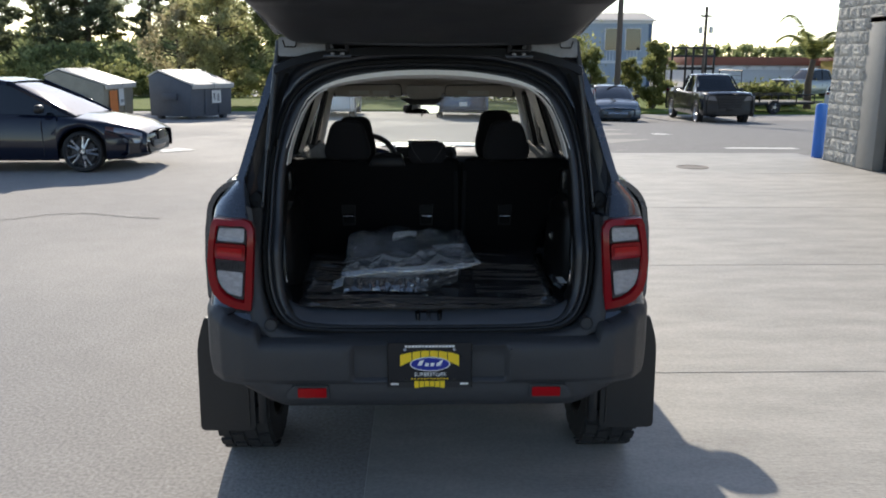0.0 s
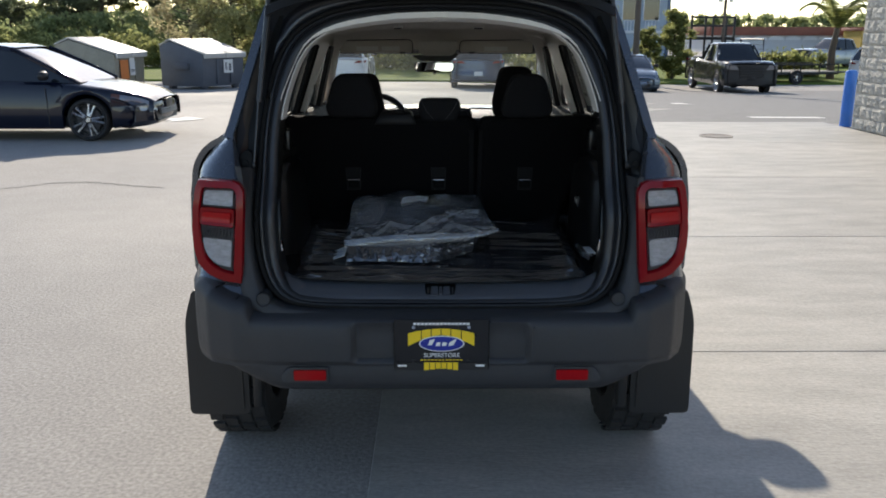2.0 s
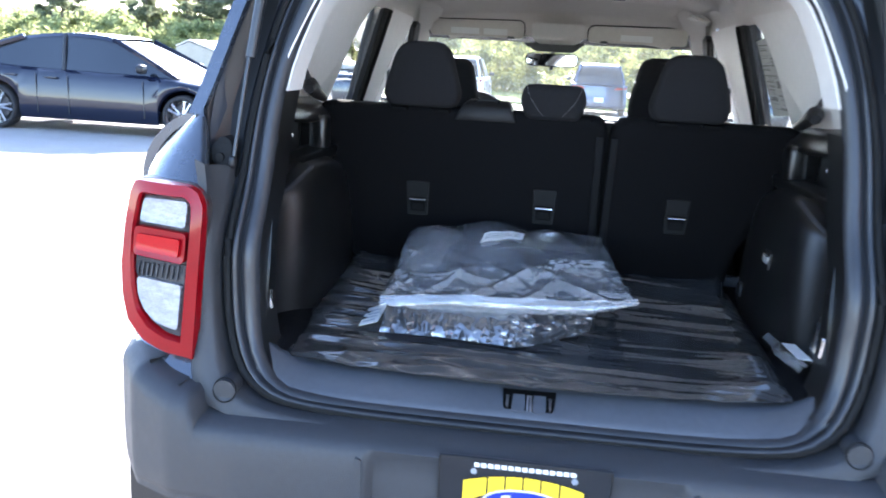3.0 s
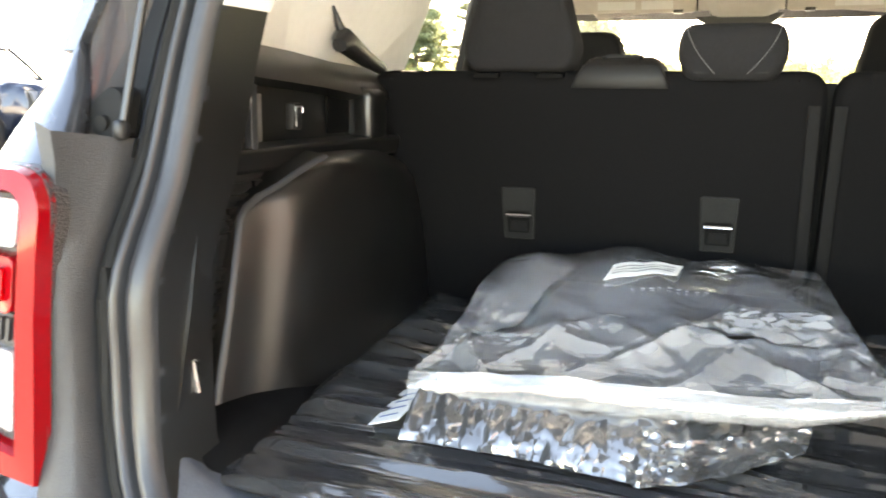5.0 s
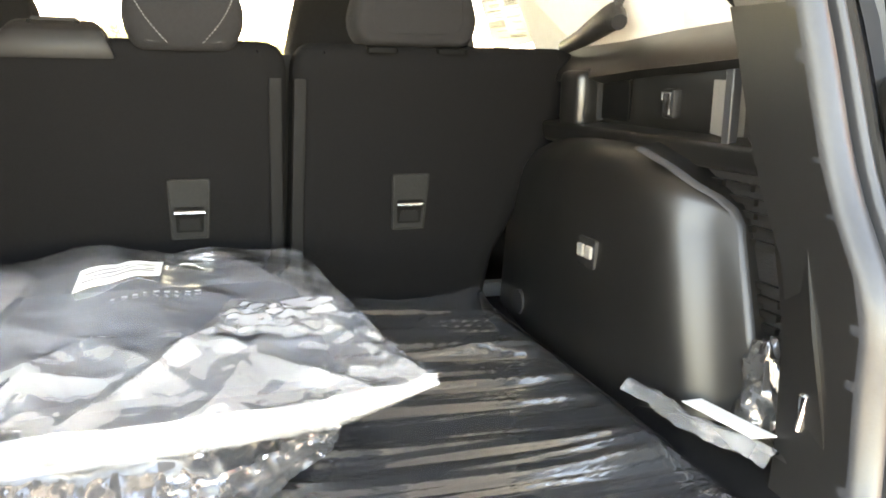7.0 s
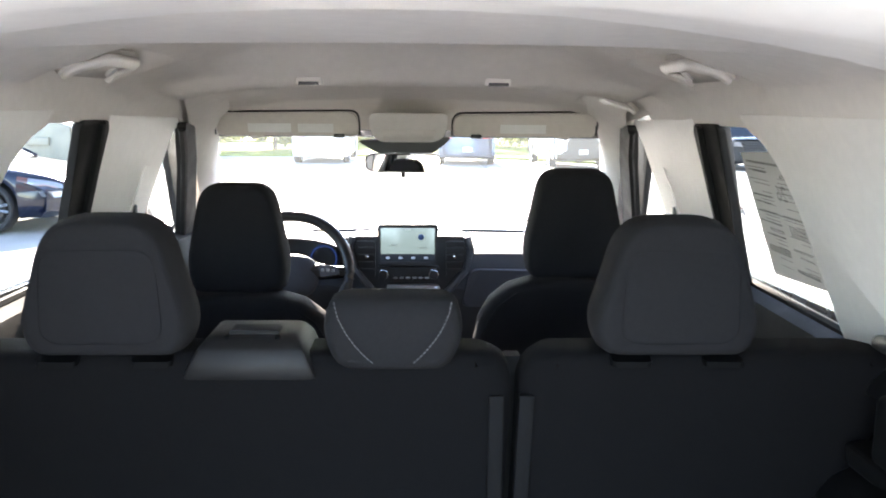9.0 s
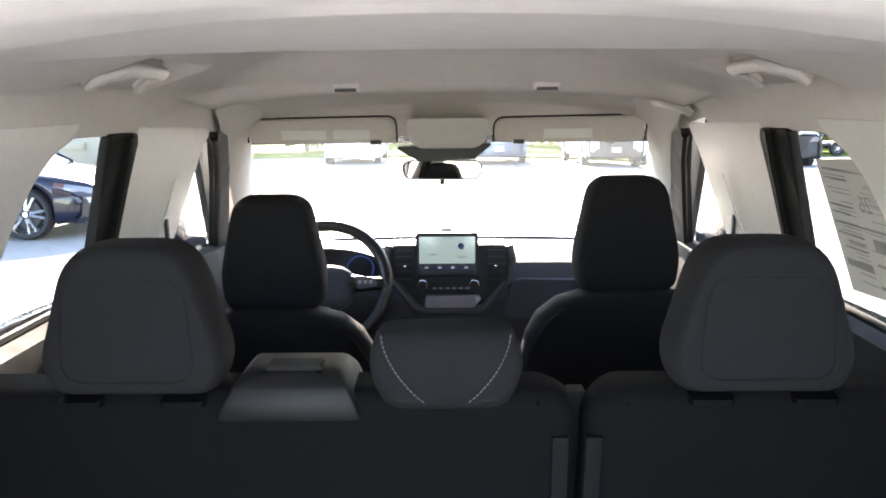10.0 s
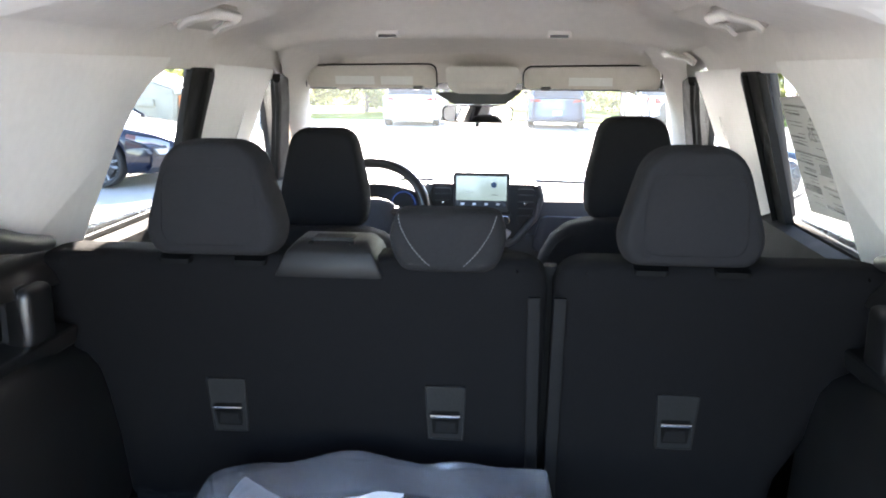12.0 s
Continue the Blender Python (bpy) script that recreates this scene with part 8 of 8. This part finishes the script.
STICK_O = mat("orange_sticker", (0.70, 0.22, 0.06), 0.5, scale=10)
dumpster(pose(-8.15, 27.6, ground_z(-8, 27.6), 0, 0, -27), (0.105, 0.115, 0.135), ((-0.05, 0.42, 0.55, 1.0, WHITE), (0.02, 0.12, 0.66, 0.9, INK), (0.2, 0.33, 0.62, 0.88, INK)), "grey steel dumpster with pale lids and a white sign")
dumpster(pose(-10.75, 25.2, ground_z(-10, 24.6), 0, 0, -6), (0.30, 0.28, 0.22), ((-0.1, 0.25, 0.5, 1.05, WHITE), (-0.75, -0.2, 0.3, 1.0, STICK_O), (-0.02, 0.2, 0.6, 0.7, INK)), "olive-tan steel dumpster with pale lids and stickers")

SIDING = mat("pale_blue_siding", (0.36, 0.42, 0.49), 0.7, 0, 2, 0.08, 0.3, 20, stretch=(0.2, 0.2, 6))
ROOF_TIN = mat("tan_metal_roof", (0.42, 0.37, 0.30), 0.5, 0.3, 2, 0.12)
WHITE_TRIM = mat("white_trim", (0.72, 0.73, 0.74), 0.6, 0, 4, 0.08)
office = empty("office_building", label="two-storey pale blue clad office with white trim", category="building")
ox0, ox1, oy, oz0, oz1 = 12.2, 21.3, 76.0, -0.8, 5.2
part("wall", box(ox0, ox1, oy, oy + 9, oz0, oz1, 0.0), SIDING, office)
part("roof", prism([(oy - 0.4, oz1 - 0.05), (oy + 9.4, oz1 - 0.05), (oy + 4.5, oz1 + 0.9)], lambda u, v, w: (w, u, v), ox0 - 0.4, ox1 + 0.4), ROOF_TIN, office)
part("trim", box(ox0 - 0.1, ox1 + 0.1, oy - 0.12, oy, oz1 - 0.3, oz1 + 0.05, 0.01), WHITE_TRIM, office)
part("corner_trim", box(ox1 - 0.25, ox1 + 0.05, oy - 0.08, oy + 0.2, oz0, oz1, 0.01), mat("slate_blue_trim", (0.09, 0.14, 0.22), 0.6, 0, 4, 0.1), office)
part("floor_trim", box(ox0, ox1, oy - 0.1, oy, 1.35, 1.6, 0.01), WHITE_TRIM, office)
for x in (13.3, 17.0, 18.9):
    w = part("window", box(x, x + 1.45, oy - 0.06, oy + 0.05, 2.5, 4.5, 0.0), CARGLASS, office)
    part("frame", tube([(x, oy - 0.07, 2.5), (x + 1.45, oy - 0.07, 2.5), (x + 1.45, oy - 0.07, 4.5), (x, oy - 0.07, 4.5)], 0.07, 4, closed=True), WHITE_TRIM, w)
    for k in range(4):
        part("railing", box(x + 0.3 * k + 0.1, x + 0.3 * k + 0.16, oy - 0.5, oy - 0.44, 1.6, 2.45, 0.0), WHITE_TRIM, office)
# black steel stair frame
stair = empty("steel_stair", label="black steel stair landing beside the office", category="stair")
for x in (21.6, 23.4, 25.2):
    for y in (70.0, 72.0):
        part("post", box(x - 0.08, x + 0.08, y - 0.08, y + 0.08, -0.8, 2.9 - 0.2 * (x - 21.6) / 3.6, 0.01), STEEL_BLACK, stair)
for z in (2.7, 2.0, 1.0):
    part("beam", box(21.5, 25.3, 69.9, 70.1, z - 0.09, z + 0.09, 0.01), STEEL_BLACK, stair)
part("landing", box(21.5, 25.3, 69.9, 72.1, 0.85, 0.98, 0.01), STEEL_BLACK, stair)

# long low depot: rust-red roof over a white wall with arches
RUST = mat("rust_red_roof", (0.24, 0.085, 0.055), 0.75, 0, 1.0, 0.2)
DEPOT = mat("white_depot_wall", (0.55, 0.56, 0.57), 0.7, 0, 0.5, 0.1)
depot = empty("depot", label="long low depot with a rust-red roof and white wall", category="building")
part("wall", box(30.5, 75.0, 92.0, 104.0, -0.8, 1.1, 0.0), DEPOT, depot)
part("roof", box(30.0, 75.5, 91.5, 104.5, 1.1, 2.0, 0.03), RUST, depot)
for k in range(11):
    x = 32.0 + 1.85 * k
    part("arch", prism([(0.85 * math.cos(a), 0.42 * math.sin(a)) for a in [math.pi * q / 12 for q in range(13)]], lambda u, v, w: (x + u, w, 0.62 + v), 91.85, 92.0), WHITE_TRIM, depot)
shed = empty("shed", label="yellow and red machinery shed beyond the palm", category="building")
part("wall", box(44, 52, 86, 90, -0.8, 1.6, 0.0), mat("ochre_shed_wall", (0.45, 0.30, 0.06), 0.7, 0, 1, 0.1), shed)
part("roof", box(43.8, 52.2, 85.8, 90.2, 1.6, 1.9, 0.02), RUST, shed)

WOOD_POLE = mat("weathered_pole", (0.13, 0.10, 0.08), 0.9, 0, 5, 0.25, 0.5, 30, stretch=(3, 3, 0.4))


def utility_pole(x, y, top, label, arms):
    z0 = ground_z(x, y)
    p = tagged(part("utility_pole", tube([(x, y, z0), (x, y, (z0 + top) / 2), (x, y, top)], [0.15, 0.13, 0.11], 12), WOOD_POLE), label, "utility pole", group="utility poles")
    for dz, w in arms:
        part("cross_arm", box(x - w, x + w, y - 0.06, y + 0.06, top - dz - 0.06, top - dz + 0.06, 0.01), WOOD_POLE, p)
    return p


p1 = utility_pole(9.5, 38.0, 8.2, "bare wooden utility pole with wires", ((1.3, 0.25),))
part("insulator", tube([(9.6, 37.9, 7.0), (9.95, 37.8, 6.8), (10.1, 37.8, 7.05)], 0.05, 8), STEEL, p1)
p2 = utility_pole(24.3, 70.0, 6.1, "far wooden utility pole with transformers", ((0.8, 0.5),))
for s in (-1, 1):
    part("transformer", cyl((24.3 + s * 0.45, 69.9, 3.9), (24.3 + s * 0.45, 69.9, 4.45), 0.17, 14), STEEL, p2)
WIRE = mat("black_cable", (0.03, 0.03, 0.03), 0.6)
for a, b, sag in (((9.6, 38, 7.0), (21.0, 30.0, 5.0), 0.35), ((9.5, 38, 7.1), (-18.0, 42.0, 9.2), 0.9), ((9.6, 38, 5.6), (24.3, 70, 5.4), 0.5), ((24.3, 70, 5.4), (52, 95, 4.2), 0.6)):
    a, b = Vector(a), Vector(b)
    tagged(part("overhead_cable", tube([a.lerp(b, k / 16) - Vector((0, 0, sag * 4 * (k / 16) * (1 - k / 16))) for k in range(17)], 0.022, 5), WIRE), "thin black overhead cable strung from the pole", "cable", group="overhead cables")

# ---- trees, hedges ----
def leaf_mat(name, c, c2, t=0.7):
    m = bpy.data.materials.new(name)
    m.use_nodes = True
    nt = m.node_tree
    N, L = nt.nodes.new, nt.links.new
    b, out = nt.nodes["Principled BSDF"], nt.nodes["Material Output"]
    g, mx, tl, ms = N("ShaderNodeNewGeometry"), N("ShaderNodeMixRGB"), N("ShaderNodeBsdfTranslucent"), N("ShaderNodeMixShader")
    L(g.outputs["Random Per Island"], mx.inputs[0])
    mx.inputs[1].default_value, mx.inputs[2].default_value = (*c, 1), (*c2, 1)
    L(mx.outputs[0], b.inputs["Base Color"]), L(mx.outputs[0], tl.inputs[0])
    b.inputs["Roughness"].default_value, b.inputs["Specular IOR Level"].default_value = 0.6, 0.3
    ms.inputs[0].default_value = t
    L(b.outputs[0], ms.inputs[1]), L(tl.outputs[0], ms.inputs[2]), L(ms.outputs[0], out.inputs[0])
    return m


PINE = leaf_mat("pine_needles", (0.13, 0.155, 0.10), (0.27, 0.30, 0.18))
LEAF = leaf_mat("fresh_leaves", (0.17, 0.19, 0.07), (0.38, 0.38, 0.15))
OLIVE = leaf_mat("budding_olive_leaves", (0.36, 0.36, 0.17), (0.62, 0.58, 0.32))
PINKISH = leaf_mat("pinkish_blossom", (0.33, 0.29, 0.16), (0.50, 0.44, 0.28))
DARKLEAF = leaf_mat("dark_leaves", (0.20, 0.24, 0.11), (0.40, 0.43, 0.20))
BARK = mat("grey_brown_bark", (0.10, 0.075, 0.055), 0.95, 0, 4, 0.3, 0.8, 25, stretch=(3, 3, 0.6))
rng = np.random.default_rng(5)


def leaves(name, clumps, per, size, material, parent=None, flat=0.75):
    """Small leaf blades scattered in clumps (x, y, z, radius), as one mesh."""
    c = np.array(clumps, float)
    n = len(c) * per
    who = np.repeat(np.arange(len(c)), per)
    d = rng.normal(size=(n, 3))
    d /= np.linalg.norm(d, axis=1)[:, None]
    r = np.abs(rng.normal(size=n)) * 0.62
    p = c[who, :3] + d * (c[who, 3] * r)[:, None] * np.array([1, 1, flat])
    u = rng.normal(size=(n, 3))
    u /= np.linalg.norm(u, axis=1)[:, None]
    w = np.cross(u, rng.normal(size=(n, 3)))
    w /= np.linalg.norm(w, axis=1)[:, None]
    s = size * (0.6 + 0.8 * rng.random(n))[:, None]
    verts = np.stack([p - u * s, p + w * s * 0.45, p + u * s, p - w * s * 0.45], 1).reshape(-1, 3)
    me = bpy.data.meshes.new(name)
    me.from_pydata(verts.tolist(), [], np.arange(4 * n).reshape(-1, 4).tolist())
    me.materials.append(material)
    ob = new(name, me)
    if parent is not None:
        ob.parent = parent
    return ob


def tree(x, y, top, spread, kind, label, clear=0.35, per=170, size=0.26, lean=0.0, n=34, mat_=None):
    z0 = ground_z(x, y)
    h = top - z0
    t = empty("tree", label=label, category="tree", group="trees round the car park")
    r0 = 0.022 * h
    path = [(x + lean * k / 6 + 0.05 * h * 0.1 * math.sin(k * 1.7 + x), y, z0 + h * 0.95 * k / 6) for k in range(7)]
    bm = tube(path, [r0 * (1 - 0.13 * k) for k in range(7)], 9)
    clumps = []
    for k in range(n):
        f = clear + (1 - clear) * (k + rng.random()) / n
        if kind == "pine":
            reach = spread * (0.35 + 0.65 * math.sin(math.pi * min(1, (f - clear) / (1 - clear) * 0.85 + 0.12))) * (0.35 + 0.65 * rng.random())
        else:
            reach = spread * math.sqrt(max(0.05, 1 - ((f - clear) / (1 - clear) * 1.6 - 0.6) ** 2)) * (0.3 + 0.7 * rng.random())
        a = rng.random() * 2 * math.pi
        base = Vector((x + lean * f, y, z0 + h * f * 0.93))
        pine = kind == "pine"
        tip = base + Vector((math.cos(a) * reach, math.sin(a) * reach, (0.10 if pine else 0.18) * reach + 0.2))
        tube([base, base.lerp(tip, 0.5) - Vector((0, 0, 0.06 * reach)), tip], [r0 * 0.28, r0 * 0.17, r0 * 0.06], 5, bm)
        if pine:
            for q in range(3):
                c = base.lerp(tip, 1.02 - 0.22 * q) + Vector((rng.normal(), rng.normal(), 0.35 * rng.normal())) * 0.09 * spread
                clumps.append((*c, spread * (0.13 + 0.11 * rng.random())))
        else:
            clumps.append((*tip, spread * (0.17 + 0.16 * rng.random())))
            if rng.random() < 0.6:
                clumps.append((*base.lerp(tip, 0.6), spread * 0.15))
    part("trunk", bm, BARK, t)
    leaves("crown", clumps, per, size, mat_ or (PINE if kind == "pine" else LEAF), t, 0.5 if kind == "pine" else 0.8)
    return t


tree(-24.6, 62, 11.6, 3.9, "pine", "tall dark pine with a broad layered crown", 0.30, 290, 0.10, n=62)
tree(-26.8, 63, 8.2, 2.6, "pine", "shorter dark pine with a dense crown", 0.25, 290, 0.10, n=40)
tree(-20.0, 62, 9.4, 1.7, "pine", "slim tall pine with open branches", 0.35, 190, 0.10, n=30)
tree(-17.4, 61, 9.6, 2.1, "pine", "slim pine with a rounded top", 0.5, 280, 0.10, n=28)
tree(-31.5, 62, 6.6, 2.3, "pine", "dark pine at the edge of the wood", 0.38, 250, 0.10, n=28)
tree(-36.0, 58, 7.5, 2.6, "pine", "dark pine with an uneven crown", 0.3, 250, 0.10, n=30)
tree(-9.0, 36, 4.9, 2.4, "broad", "budding olive-brown tree with fine twigs", 0.10, 230, 0.085, n=70, mat_=OLIVE)
tree(-10.6, 35, 3.9, 1.6, "broad", "low tree with pinkish spring blossom", 0.12, 110, 0.07, n=40, mat_=PINKISH)
tree(-6.4, 37, 4.4, 2.2, "broad", "dark leafy tree beside the dumpster", 0.06, 230, 0.12, n=40, mat_=DARKLEAF)
tree(-13.2, 58, 5.8, 1.8, "broad", "young leafy tree in the hedge", 0.1, 200, 0.2, n=26)
tree(10.8, 41, 1.6, 0.75, "broad", "rounded green shrub by the verge", 0.02, 420, 0.065, n=40)
tree(11.85, 40, 2.5, 0.95, "broad", "tall narrow green shrub by the pole", 0.03, 440, 0.065, n=46)
tree(9.0, 42, 2.2, 1.0, "broad", "leafy shrub by the verge", 0.05, 420, 0.065, n=30)


for k in range(11):
    tx = -33.0 + 1.9 * k + 0.7 * math.sin(k * 2.3)
    tree(tx, 66.5 + 1.5 * math.sin(k * 1.9), 6.6 + 1.6 * math.sin(k * 3.1), 1.15 + 0.3 * math.sin(k * 1.3), "pine", "slender pale-green tree in the wood behind the car park", 0.22, 60, 0.13, n=26, mat_=LEAF if k % 3 else PINE)


def hedge(x0, x1, y, top, depth, label, material, step=1.1, per=170, size=0.16):
    clumps = []
    x = x0
    while x < x1:
        for q in range(3):
            g = ground_z(x, y)
            hz = (top - g) * (0.75 + 0.35 * rng.random())
            for k in range(3):
                clumps.append((x + rng.normal() * 0.4, y + rng.normal() * depth, g + hz * (0.2 + 0.33 * k), 0.35 + 0.30 * rng.random() + 0.10 * (top - g)))
        x += step
    return tagged(leaves("hedge", clumps, per, size, material), label, "hedge", kind="stuff")


hedge(-48, 0, 46, 1.25, 0.8, "long unclipped hedge with yellow-green tips", LEAF, 1.5, 260, 0.11)
hedge(-48, -11, 56, 2.6, 1.5, "thick dark undergrowth below the pines", DARKLEAF, 2.0, 260, 0.17)
hedge(-52, 8, 66, 3.4, 2.0, "distant mixed wood", DARKLEAF, 2.6, 260, 0.20)
hedge(-5, 9.0, 43, 3.0, 1.2, "bright leafy hedge behind the parked cars", LEAF, 1.2, 320, 0.10)
hedge(16.8, 19.5, 42, 0.35, 0.5, "low green shrubs by the trailer", LEAF, 0.9, 150, 0.13)
hedge(18, 95, 150, 4.2, 3.0, "far tree line", DARKLEAF, 1.7, 150, 0.36)
hedge(-110, 18, 130, 5.0, 4.0, "far wood on the horizon", DARKLEAF, 3.0, 130, 0.5)

# palm
palm = empty("palm_tree", label="young palm with arching feathery fronds", category="tree")
px, py, pz = 19.8, 40.0, ground_z(19.8, 40)
part("trunk", tube([(px, py, pz), (px - 0.05, py, 0.6), (px + 0.1, py, 1.75)], [0.20, 0.17, 0.14], 10), BARK, palm)
for k in range(15):
    a = 2 * math.pi * k / 15 + 0.3
    reach, rise = 1.5 + 0.4 * rng.random(), 0.9 + 0.6 * rng.random()
    if k == 7:
        reach, rise = 2.0, 2.2
    spine = [Vector((px + 0.1 + math.cos(a) * reach * t, py + math.sin(a) * reach * t, 1.8 + rise * math.sin(math.pi * 0.62 * t) * 1.1 - 0.5 * t * t)) for t in [q / 12 for q in range(13)]]
    bm = tube(spine, [0.03 * (1 - 0.06 * q) for q in range(13)], 5)
    for q in range(1, 13):
        d = (spine[q] - spine[q - 1]).normalized()
        side = d.cross(Vector((0, 0, 1))).normalized()
        for s in (-1, 1):
            for o in (0, 0.5):
                b0 = spine[q - 1].lerp(spine[q], o)
                tip = b0 + side * s * 0.55 * math.sin(math.pi * min(0.98, q / 13 + 0.12)) + d * 0.22 - Vector((0, 0, 0.14))
                vs = [bm.verts.new(v) for v in (b0 - d * 0.06, b0 + d * 0.06, tip)]
                bm.faces.new(vs)
    part("frond", bm, LEAF, palm)
